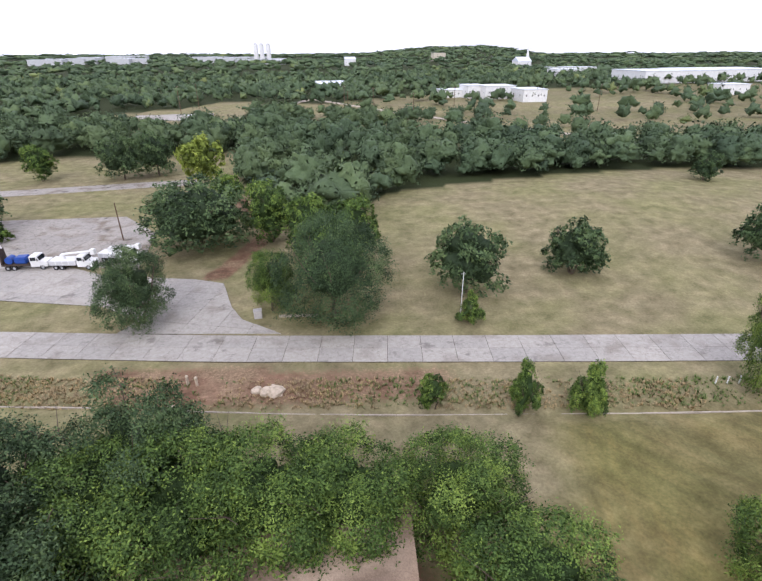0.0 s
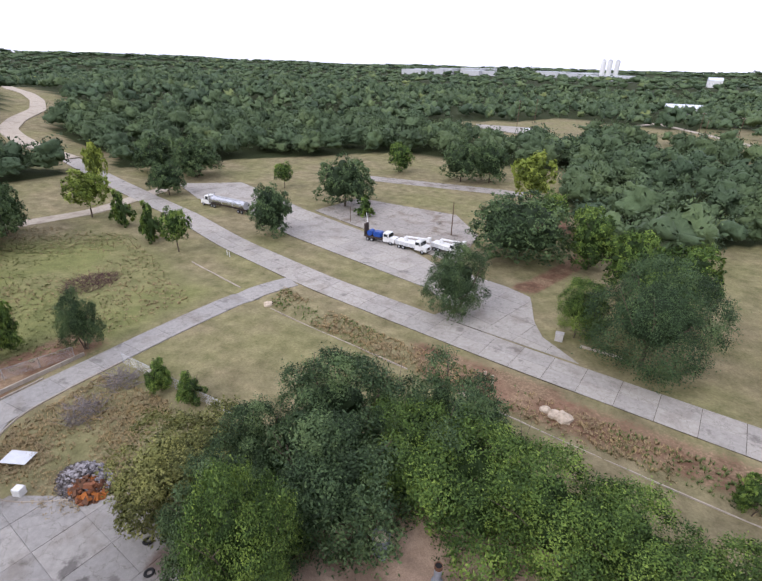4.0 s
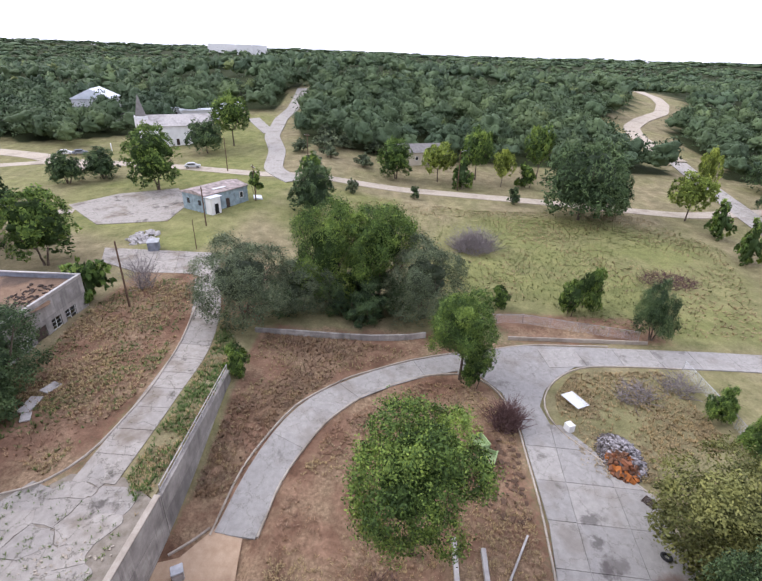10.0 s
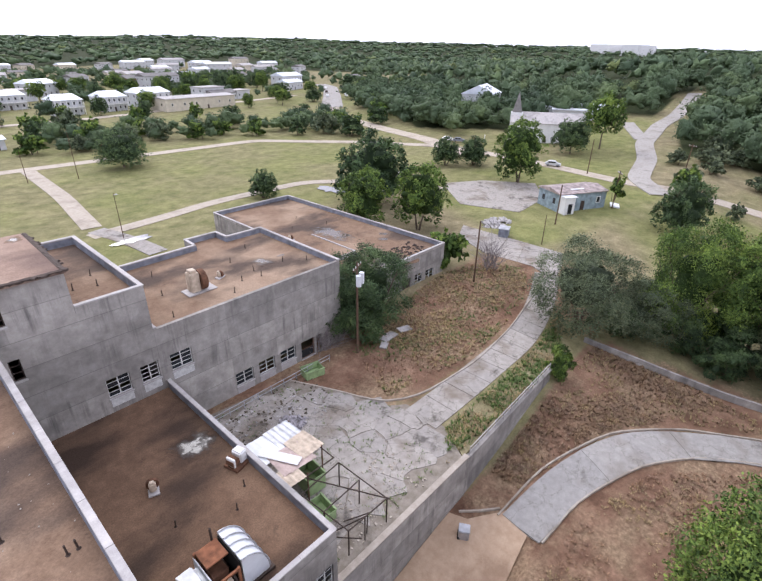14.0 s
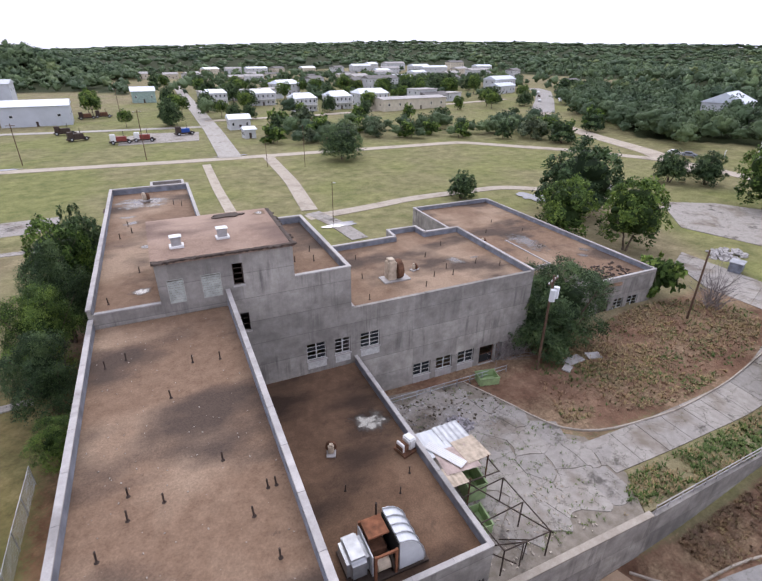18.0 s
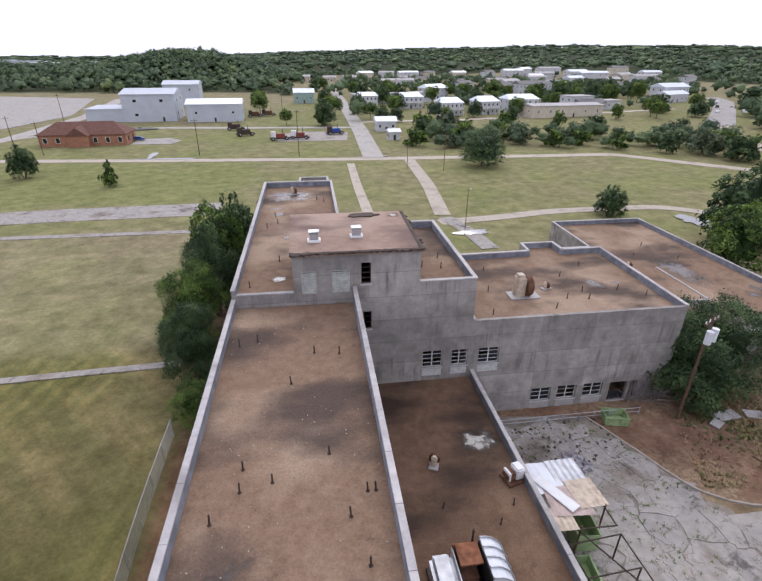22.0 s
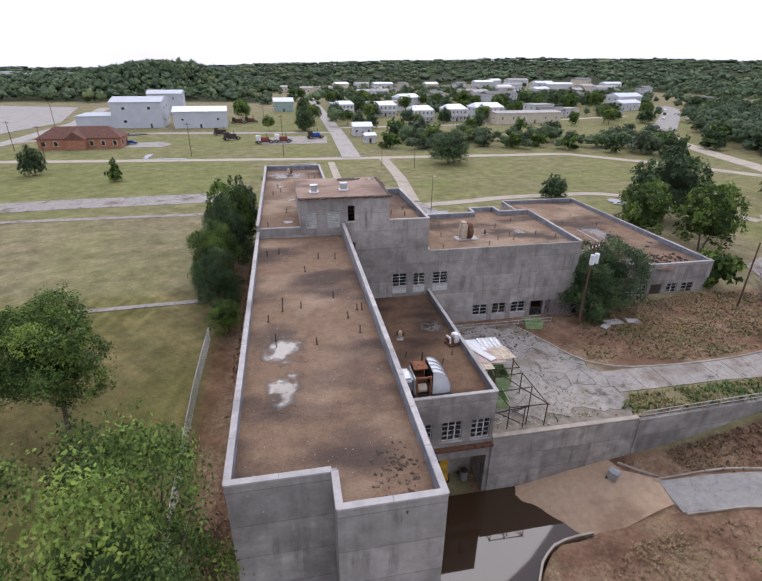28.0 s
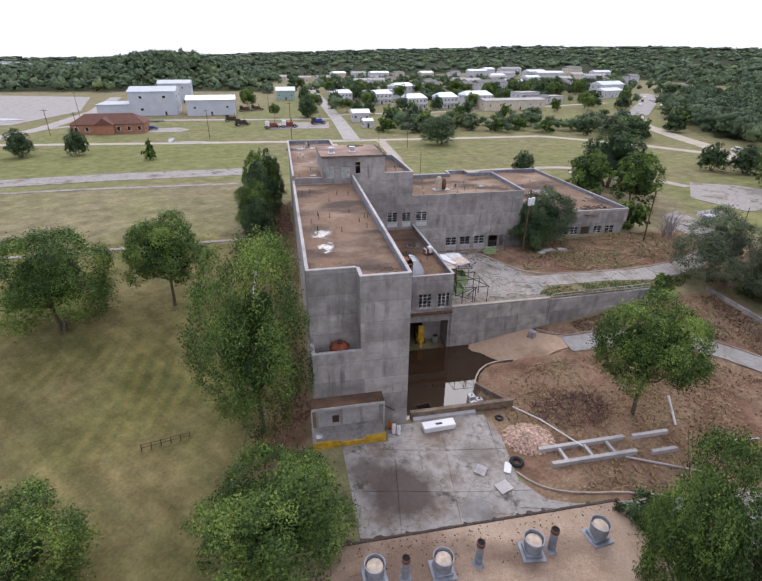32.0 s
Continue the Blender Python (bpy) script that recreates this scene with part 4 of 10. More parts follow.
slab("loop_apron", [(69.6, -32), (69, -18), (66.2, -10), (61.4, -9), (61, -12), (58, -14.2), (52, -15.4), (52, -19), (56, -18.3), (59, -19.6), (62, -22), (64.6, -25), (65.3, -32)], MAT_DRIVE, 0.10, label="grey concrete apron where the drives meet")
ribbon("loop_drive", [(36.6, 11.7), (43, 11.2), (50.6, 8.1), (57.8, 3.3), (62, -3), (64, -9), (65.4, -14)], 3.7, MAT_DRIVE, lift=0.07, panel=11.0, lanes=1, under=MAT_DRIVE, label="curved grey concrete loop drive")
slab("lower_drive", [(53, -15.4), (53, -20), (44, -26.4), (26.5, -26.6), (26.5, -15.2), (20, -12.9), (17.6, -13), (40, -15.6)][::-1], MAT_DRIVE, 0.08, panel=4.6, turn=-3, under=MAT_DRIVE, label="cracked concrete drive with dark oil streaks")
slab("front_slab", [(2.6, -13.6), (18, -16.6), (24, -16.6), (26.6, -15.0), (20.4, -12.6), (18.8, -10), (19.6, -4), (18.8, 1.0), (11, 1.0), (10.5, -0.3), (7.6, -0.2), (7.4, -2.8), (2.4, -2.8)][::-1], MAT_FORE, 0.03, panel=5.4, turn=-9, under=MAT_FORE, label="stained concrete forecourt slabs")
ribbon("side_road", [(143, -100), (136, -74), (143, -38), (150.5, 5), (146, 40), (152, 70), (155, 105), (139, 134), (113, 164), (55, 166.3), (18, 167.2), (-36, 171), (-98, 176), (-160, 185), (-300, 200)], 4.8, MAT_TRACK, lift=0.10, label="pale dusty track round the grounds")
ribbon("church_road", CHURCH_ROAD, 5.6, MAT_ROAD, lift=0.25, label="pale road past the church into the woods", taper=6.2)
ribbon("church_lane", [(205, 55), (216, 61), (233, 70)], 5.0, MAT_ROAD, lift=0.3, label="short pale lane to the church")
slab("wall_strip_soil", [(36.1, 17.7), (54.2, 18.3), (62, 20.2), (62, 22.3), (50, 21.3), (38.2, 21.3)], MAT_GROUND, 0.02, 2.0, label="strip of weedy soil along the top of the wall", category="ground")
ribbon("town_street", [(28, 168), (30, 230), (31, 320), (32, 430), (34, 560)], 7.2, MAT_ROAD, lift=0.2, label="pale street running into the town")
ribbon("north_drive", [(39.5, 164), (38, 130), (35, 103)], 3.6, MAT_TRACK, 0.1, label="old concrete drive over the field")
ribbon("north_walk", [(19.5, 160), (18.8, 130), (18.9, 100), (18.8, 78)], 2.4, MAT_TRACK, 0.1, label="broken concrete walk beside the building")
ribbon("rear_drive", [(33, 98), (48, 100), (60, 102.7), (87, 102.8), (100, 92), (108, 72)], 3.4, MAT_TRACK, 0.1, label="concrete drive behind the annex")
ribbon("rear_path", [(35, 101), (37.5, 92), (38.5, 82)], 3.4, MAT_YARD, 0.12, label="short concrete path to the rear door")
ribbon("west_lot", [(-90, 108), (-52, 112.5), (-14, 114)], 9.5, MAT_FORE, 0.1, label="old grey concrete lot in the grass")
ribbon("west_path", [(-95, 96), (-56, 98.7), (-14, 98.5)], 1.8, MAT_YARD, 0.1, label="narrow concrete path")
ribbon("west_gutter", [(-60, 49), (-29, 51), (-9, 52)], 1.1, MAT_YARD, 0.1, label="narrow concrete gutter through the grass")
slab("truck_lot", [(146, -107), (132, -122), (118, -118), (94, -111), (56, -102), (47, -97.5), (30, -95), (24.5, -93), (21, -84), (18.5, -80), (12, -75.6), (36, -76.8), (34.5, -80.5), (42, -85.5), (83, -92.3), (107, -100), (127, -100)][::-1], MAT_ROAD, 0.08, 3.0, panel=5.0, turn=-12, label="wide pale concrete truck lot beside the road")
slab("old_foundation", [(90, -131), (58, -133), (46, -120), (42, -99.5), (55, -102.6), (70, -106.8), (92, -112.3)], MAT_YARD, 0.09, 3.0, panel=5.0, turn=-12, label="broken pale slab of a cleared building")
ribbon("far_strip", [(105, -156), (62, -166), (50, -168)], 7, MAT_YARD, 0.1, label="pale concrete strip in the grass")
slab("yard_paving", [(20.9, 17.7), (36, 17.7), (38, 21.2), (38, 25.8), (36.5, 27), (34.4, 33), (32, 37.5), (21, 38.8)], MAT_YARD, 0.02, 2.0, cracked=2.5, under=MAT_SUBYARD, label="badly cracked concrete yard with soil in the cracks")
ribbon("yard_lane", [(37.2, 23.4), (44, 23.3), (50, 23.3), (61, 24.4), (69, 26.3), (78, 30)], 3.8, MAT_YARD, 0.02, panel=3.2, lanes=1, label="cracked concrete lane along the top of the wall")
slab("yard_end", [(76.5, 28), (84, 30), (88, 32), (88, 53), (82, 50), (78.5, 42), (79, 33)], MAT_YARD, 0.03, 3.0, panel=3.6, turn=20, label="old concrete pad at the end of the lane")
slab("foundation_pad", [(112, 76), (100, 62), (104, 49), (118, 50), (129, 58), (122, 70)][::-1], MAT_YARD, 0.1, 3.0, label="old pale foundation pad")
slab("north_lot", [(-250, 445), (-150, 414), (-121, 302), (-132, 238), (-230, 236), (-330, 330)], MAT_ROAD, 0.25, 12, label="large pale concrete lot")


# ---------------------------------------------------------------- trees
def lumpy_crown(rng, rx, ry, rz, clumps, leaves, leaf, hollow=0.55, drop=0.35, core=0, bulk=(0.14, 0.30), shrink=0.62):
    """Leaf cards on the skins of many clumps that fill an uneven dome. Returns vertices and quads."""
    c = []
    while len(c) < clumps:
        p = rng.uniform(-1, 1, 3)
        d = np.linalg.norm(p)
        if hollow * rng.uniform(0.3, 1) < d < 0.93 and p[2] > -drop - 0.45 * rng.random():
            c.append(p)
    c = np.array(c) * (1 + 0.07 * rng.normal(size=(clumps, 1)))
    lobes = rng.normal(size=(7, 3))
    lobes /= np.linalg.norm(lobes, axis=1)[:, None]
    near = (c / (np.linalg.norm(c, axis=1)[:, None] + 1e-6)) @ lobes.T
    c = c * (0.86 + 0.26 * np.clip((near.max(1) - 0.55) / 0.45, 0, 1))[:, None]
    size = rng.uniform(*bulk, clumps)
    which = rng.integers(0, clumps, leaves)
    n = rng.normal(size=(leaves, 3))
    n /= np.linalg.norm(n, axis=1)[:, None]
    n[:, 2] = np.where(n[:, 2] < -0.3, -n[:, 2] * 0.6, n[:, 2])
    pos = c[which] + n * size[which][:, None] * rng.uniform(0.62, 1.08, (leaves, 1))
    pos *= (rx, ry, rz)
    face = n + 0.65 * rng.normal(size=(leaves, 3))
    face /= np.linalg.norm(face, axis=1)[:, None]
    up = rng.normal(size=(leaves, 3))
    u = np.cross(face, up)
    u /= np.linalg.norm(u, axis=1)[:, None]
    w = np.cross(face, u)
    s = leaf * rng.uniform(0.6, 1.35, (leaves, 1))
    quad = np.stack([pos - u * s * 0.95, pos - w * s * 0.5 + face * s * 0.12, pos + u * s * 0.95, pos + w * s * 0.5 + face * s * 0.12], 1)
    out = pos / (rx, ry, rz)
    shade = 0.85 * n + 0.38 * out / (np.linalg.norm(out, axis=1)[:, None] + 1e-6) + 0.25 * face + (0, 0, 0.12)
    shade /= np.linalg.norm(shade, axis=1)[:, None]
    lumpy_crown.shade = np.repeat(shade, 4, axis=0)
    v, f = quad.reshape(-1, 3), np.arange(leaves * 4).reshape(-1, 4)
    if core:
        cv, cf, cn = crown_core(c, size, core, np.array((rx, ry, rz)), shrink)
        lumpy_crown.shade = np.concatenate([lumpy_crown.shade, cn])
        v, f = np.concatenate([v, cv]), np.concatenate([f, cf + len(v)])
    return v, f


def branchy_crown(rng, rx, ry, rz, lobes, leaves, leaf, low=0.4, core=14, shrink=0.8, open_air=0.0):
    """A crown of leafy boughs: each bough is a rounded lobe, its skin set with sprays of leaves, with deep gaps between lobes.
    Returns vertices, quads, normals and a tone for each vertex."""
    c = []
    gap = 0.32
    while len(c) < lobes:
        p = rng.uniform(-1, 1, 3)
        d = np.linalg.norm(p)
        gap *= 0.998
        if 0.28 < d < 0.84 and p[2] > -low and all(np.linalg.norm(p - q) > gap for q in c):
            c.append(p)
    c = np.array(c)
    size = rng.uniform(0.17, 0.36, lobes) * (1.16 - 0.40 * np.linalg.norm(c, axis=1))
    count = leaves // 10
    pick = rng.choice(lobes, count * 3, p=size**2 / (size**2).sum())
    n = rng.normal(size=(count * 3, 3)) + 0.75 * c[pick] / np.linalg.norm(c[pick], axis=1)[:, None] + (0, 0, 0.4)
    n /= np.linalg.norm(n, axis=1)[:, None]
    stray = np.where(rng.random(count * 3) < 0.16, rng.uniform(1.15, 1.5, count * 3), rng.uniform(0.74, 1.15, count * 3))
    sp = c[pick] + n * (size[pick] * stray)[:, None]
    deep = np.linalg.norm(sp[:, None, :] - c[None], axis=2) / size[None]
    deep[np.arange(len(pick)), pick] = 9
    ok = np.nonzero(deep.min(1) > 0.8)[0][:count]
    sp, n, pick = sp[ok], n[ok], pick[ok]
    count = len(sp)
    n = n + 0.45 * rng.normal(size=n.shape)
    n /= np.linalg.norm(n, axis=1)[:, None]
    bough = np.clip(rng.normal(0.46, 0.17, lobes), 0, 1)
    tone = np.clip(bough[pick] + rng.normal(0, 0.2, count), 0, 1)
    which = rng.integers(0, count, leaves)
    off = rng.normal(size=(leaves, 3)) * rng.uniform(0.03, 0.062, count)[which][:, None]
    nn = n[which]
    off -= 0.45 * nn * (off * nn).sum(1)[:, None]
    scale = np.array((rx, ry, rz))
    pos = (sp[which] + off) * scale
    face = nn + 0.7 * rng.normal(size=(leaves, 3)) + (0, 0, 0.2)
    face /= np.linalg.norm(face, axis=1)[:, None]
    u = np.cross(face, rng.normal(size=(leaves, 3)))
    u /= np.linalg.norm(u, axis=1)[:, None]
    w = np.cross(face, u)
    s = leaf * rng.uniform(0.6, 1.35, (leaves, 1))
    quad = np.stack([pos - u * s * 0.95, pos - w * s * 0.5 + face * s * 0.12, pos + u * s * 0.95, pos + w * s * 0.5 + face * s * 0.12], 1)
    shade = 0.8 * nn + 0.25 * c[pick[which]] + 0.5 * face
    shade /= np.linalg.norm(shade, axis=1)[:, None]
    v, f = quad.reshape(-1, 3), np.arange(leaves * 4).reshape(-1, 4)
    tones = np.repeat(np.clip(tone[which] + rng.normal(0, 0.10, leaves), 0, 1), 4)
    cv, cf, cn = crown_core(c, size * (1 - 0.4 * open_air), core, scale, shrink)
    # the core gets tone 0: the crown's inner shade put into its leaf colour
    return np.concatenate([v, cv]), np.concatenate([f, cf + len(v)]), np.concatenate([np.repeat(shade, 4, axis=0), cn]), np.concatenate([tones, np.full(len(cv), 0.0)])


@functools.lru_cache(None)
def cube_ball(n):
    """Directions and quads of a ball made of six square grids."""
    a = np.tan(np.linspace(-1, 1, n + 1) * np.pi / 4)
    v, f = [], []
    for ax in range(3):
        for sg in (-1, 1):
            g = np.empty((n + 1, n + 1, 3))
            g[..., ax] = sg
            g[..., (ax + 1) % 3] = a[:, None] * sg
            g[..., (ax + 2) % 3] = a[None, :]
            i = np.arange((n + 1) ** 2).reshape(n + 1, n + 1) + len(v) * (n + 1) ** 2
            v.append(g.reshape(-1, 3))
            f.append(np.stack([i[:-1, :-1], i[1:, :-1], i[1:, 1:], i[:-1, 1:]], -1).reshape(-1, 4))
    v, f = np.concatenate(v), np.concatenate(f)
    u, back = np.unique(np.round(v, 5), axis=0, return_inverse=True)
    u /= np.linalg.norm(u, axis=1)[:, None]
    return u, back.reshape(-1)[f]


def crown_core(c, size, n, scale, shrink=0.72):
    """The leafy mass under the cards: the skin round all the clumps, seen from the crown's middle."""
    d, f = cube_ball(n)
    b = d @ c.T
    q = b * b - (c * c).sum(1)[None, :] + (size * size)[None, :]
    r = np.where(q > 0, b + np.sqrt(np.maximum(q, 0)), 0).max(1)
    r = np.clip(r, 0.35, 1.25) * shrink
    v = d * r[:, None] * scale
    fn = np.cross(v[f[:, 2]] - v[f[:, 0]], v[f[:, 3]] - v[f[:, 1]])
    nv = np.zeros_like(v)
    for k in range(4):
        np.add.at(nv, f[:, k], fn)
    nv /= np.linalg.norm(nv, axis=1)[:, None] + 1e-9
    return v, f, nv


def make_tree(name, seed, height, width, leafmat, label, leaves=6000, leaf=0.3, trunk_h=0.28, trunk_r=0.22, clumps=46, stems=1, group="", flat=1.0, category="tree", limbs=6, skirt=0.42):
    rng = np.random.default_rng(seed)
    rnd = random.Random(seed)
    holder = thing(name, label=label, category=category, group=group)
    top = height
    base = height * trunk_h
    stem = max(base, height * 0.08)
    cz = (base + top) / 2 + 0.04 * height
    for s in range(stems):
        bm = bmesh.new()
        ang = 2 * math.pi * s / max(1, stems) + rnd.random()
        off = 0.0 if stems == 1 else 0.25
        a = Vector((math.cos(ang) * off, math.sin(ang) * off, -0.4))
        p = a
        r = trunk_r
        lean = Vector((rnd.uniform(-0.06, 0.06), rnd.uniform(-0.06, 0.06), 1)) + Vector((math.cos(ang), math.sin(ang), 0)) * (0.0 if stems == 1 else 0.28)
        for k in range(4):
            q = p + lean.normalized() * (stem + 0.4 + height * 0.14) / 4 + Vector((rnd.uniform(-0.08, 0.08), rnd.uniform(-0.08, 0.08), 0))
            tube(bm, p, q, r, r * 0.86, 8, k in (0, 3))
            p, r = q, r * 0.86
        fork = p
        part("trunk", bm, MAT_BARK, holder)
    for k in range(limbs):
        ang = 2 * math.pi * (k + rnd.random() * 0.7) / limbs
        reach = width * 0.5 * rnd.uniform(0.45, 0.75)
        end = Vector((math.cos(ang) * reach, math.sin(ang) * reach, base + (top - base) * rnd.uniform(0.35, 0.75)))
        mid = fork.lerp(end, 0.5) + Vector((0, 0, -0.06 * height))
        lb = bmesh.new()
        start = fork - Vector((0, 0, rnd.uniform(0, 0.2) * base))
        tube(lb, start, mid, trunk_r * 0.5, trunk_r * 0.34, 6)
        tube(lb, mid, end, trunk_r * 0.34, trunk_r * 0.12, 6)
        for _ in range(2):
            e2 = end + Vector((rnd.uniform(-1, 1), rnd.uniform(-1, 1), rnd.uniform(0, 1))) * width * 0.13
            tube(lb, mid.lerp(end, rnd.uniform(0.4, 0.9)), e2, trunk_r * 0.15, trunk_r * 0.06, 5)
        part("limb", lb, MAT_BARK, holder)
    squat = trunk_h < 0.09
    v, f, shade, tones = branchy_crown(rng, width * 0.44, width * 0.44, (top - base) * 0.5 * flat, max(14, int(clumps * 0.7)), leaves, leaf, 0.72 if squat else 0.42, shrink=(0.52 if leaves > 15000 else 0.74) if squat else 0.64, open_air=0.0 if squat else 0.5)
    if squat:
        v[:, :2] *= (1 + skirt * np.clip(-v[:, 2] / (0.5 * (top - base)), 0, 1))[:, None]
        v[:, 2] = (v[:, 2] - v[:, 2].min()) * (top - 0.01 * height) / (v[:, 2].max() - v[:, 2].min()) + 0.01 * height
    else:
        v[:, 2] += top - v[:, 2].max()
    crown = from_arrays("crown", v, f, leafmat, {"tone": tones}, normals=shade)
    crown.parent = holder
    return holder


TREE_KINDS = {}


def tree_kind(kind):
    """Each kind is built once at unit pose, standing far below nothing: the first use takes it, later ones copy it."""
    spec = {
        "oak_a": dict(seed=11, height=13.5, width=15, leafmat=LEAF_OAK, leaves=9500, leaf=0.30, trunk_h=0.06, trunk_r=0.34, clumps=60),
        "oak_b": dict(seed=12, height=13.5, width=13, leafmat=LEAF_OAK, leaves=8500, leaf=0.30, trunk_h=0.0, trunk_r=0.30, clumps=60, stems=3),
        "oak_round": dict(seed=13, height=16.5, width=20, leafmat=LEAF_OAK, leaves=12000, leaf=0.34, trunk_h=-0.04, trunk_r=0.40, clumps=95),
        "elm_a": dict(seed=21, height=14, width=12, leafmat=LEAF_MID, leaves=7500, leaf=0.30, trunk_h=0.17, trunk_r=0.26, clumps=50),
        "elm_b": dict(seed=22, height=14, width=14, leafmat=LEAF_MID, leaves=8500, leaf=0.30, trunk_h=0.07, trunk_r=0.26, clumps=58, stems=2),
        "elm_tall": dict(seed=23, height=22, width=15, leafmat=LEAF_MID, leaves=11000, leaf=0.32, trunk_h=0.02, trunk_r=0.36, clumps=84, skirt=0.08),
        "yellow_a": dict(seed=31, height=12, width=10, leafmat=LEAF_YEL, leaves=6000, leaf=0.30, trunk_h=0.18, trunk_r=0.2, clumps=42),
        "olive_a": dict(seed=32, height=9, width=11, leafmat=LEAF_OLIVE, leaves=7500, leaf=0.28, trunk_h=0.05, trunk_r=0.2, clumps=60, stems=3),
        "willow_a": dict(seed=41, height=12, width=13, leafmat=LEAF_GREY, leaves=9000, leaf=0.26, trunk_h=0.05, trunk_r=0.26, clumps=64, stems=3),
        "sapling_a": dict(seed=51, height=7.5, width=4.2, leafmat=LEAF_MID, leaves=2200, leaf=0.24, trunk_h=0.08, trunk_r=0.09, clumps=24),
        "bush_a": dict(seed=52, height=5, width=7, leafmat=LEAF_OAK, leaves=3000, leaf=0.26, trunk_h=0.02, trunk_r=0.1, clumps=30, stems=3),
        "bush_b": dict(seed=53, height=4, width=6, leafmat=LEAF_GREY, leaves=2600, leaf=0.24, trunk_h=0.02, trunk_r=0.09, clumps=28, stems=3),
        "bush_c": dict(seed=54, height=3, width=4, leafmat=LEAF_MID, leaves=1500, leaf=0.22, trunk_h=0.02, trunk_r=0.07, clumps=20, stems=2),
    }[kind]
    return spec


def plant(kind, x, y, height, width, label, name="tree", group="", rz=None, sink=0.0, z=None, category=None):
    """A tree of a kind at a place, scaled to its height and spread."""
    spec = tree_kind(kind)
    bushy = kind.startswith("bush")
    near = math.hypot(x - 10, y + 8) < 78
    variant = kind if near else kind + "_far"
    if near:
        spec = {**spec, "leaves": int(spec["leaves"] * 4.6), "leaf": spec["leaf"] * 0.385}
    else:
        spec = {**spec, "leaves": int(spec["leaves"] * 0.85), "leaf": spec["leaf"] * 0.92, "limbs": 2}
    cat = category or ("bush" if bushy else "tree")
    m = pose(x, y, (land_at(x, y) if z is None else z) - sink, 0, 0, random.uniform(0, 360) if rz is None else rz)
    sc = (width / spec["width"], width / spec["width"], height / spec["height"])
    if variant not in TREE_KINDS:
        ob = make_tree(name, label=label, category=cat, **spec)
        TREE_KINDS[variant] = ob
    else:
        src = TREE_KINDS[variant]
        old = src.scale.copy()
        src.scale = (1, 1, 1)
        ob = copy_thing(src, m)
        src.scale = old
        ob.name = name
        for key in ("group",):
            if key in ob:
                del ob[key]
    ob.matrix_basis = m @ Matrix.Diagonal((*sc, 1))
    return tagged(ob, label, cat, group)


# trees round the south road and the truck lot
plant("oak_b", 33.5, -79.5, 13.2, 12.5, "grey-green oak with low branches over the lot's edge", "oak_tree")
plant("oak_round", 4.5, -80.5, 17.0, 18.5, "large round dark oak touching the ground", "oak_tree")
plant("elm_b", 14.5, -83, 11, 8.5, "green tree against the large oak", "tree")
plant("elm_b", 2, -96, 15, 13, "green tree behind the large oak", "tree")
plant("oak_round", 33, -110, 15.5, 22, "broad dark oak beside the truck lot", "oak_tree")
plant("oak_a", 86, -89.5, 13.3, 11.5, "dark oak between road and truck lot", "oak_tree")
plant("oak_a", 88, -121, 15.5, 17, "wide dark oak behind the truck lot", "oak_tree")
plant("oak_a", -17.4, -87, 13.5, 13, "oak with brownish lower leaves in the dry meadow", "oak_tree")
plant("oak_b", -37.9, -93, 10.8, 11.5, "round dark oak in the dry meadow", "oak_tree")
plant("oak_b", -101, -151, 9, 9, "small oak on the meadow's brow", "oak_tree")
plant("oak_a", -76, -94, 14, 13, "dark oak at the meadow's side", "oak_tree")
plant("elm_b", -47.5, -60, 14, 8, "grey-green tree beside the ditch", "tree")
plant("oak_b", -52, -50, 8, 8, "dark tree at the edge of the lawn", "tree")
plant("sapling_a", -15.8, -77, 5.4, 5, "light green sapling beside the road", "sapling", "road saplings")
plant("sapling_a", -18.2, -57.6, 7.5, 4.3, "slender green sapling by the ditch", "sapling", "road saplings")
plant("sapling_a", -25.2, -57, 8.2, 5, "bushy green sapling by the ditch", "sapling", "road saplings")
plant("bush_c", -7.6, -58.8, 4.2, 4.5, "thin green bush with a few red leaves", "bush", "road saplings")
plant("yellow_a", 43, -150, 18, 14, "tall yellow-green tree at the wood's edge", "tree")
plant("elm_a", 32, -131, 12, 9, "young green tree beside the dirt track", "tree")
plant("elm_b", 19, -113, 14, 12, "green tree beside the dirt track", "tree")
plant("elm_b", 10, -103, 14, 12, "green tree behind the large oak", "tree")
plant("oak_a", 75, -173, 15, 15, "dark oak by the pale strip", "oak_tree", "field oaks")
plant("oak_a", 66, -178, 15, 14, "dark oak by the pale strip", "oak_tree", "field oaks")
plant("elm_b", 100, -172, 12, 11, "light green tree in the field", "tree", "field oaks")
plant("elm_a", 116.5, -126, 9, 8, "green tree behind the truck lot", "tree")
plant("oak_a", 136, -97, 11, 11, "dark oak at the road junction", "oak_tree")
plant("oak_b", 150, -118, 15, 18, "dark oak behind the tanker lorry", "oak_tree")
plant("oak_b", 163, -112, 14, 16, "dark oak behind the tanker lorry", "oak_tree")
plant("sapling_a", 78, -116, 6, 6, "small green tree by the parked trucks", "sapling")
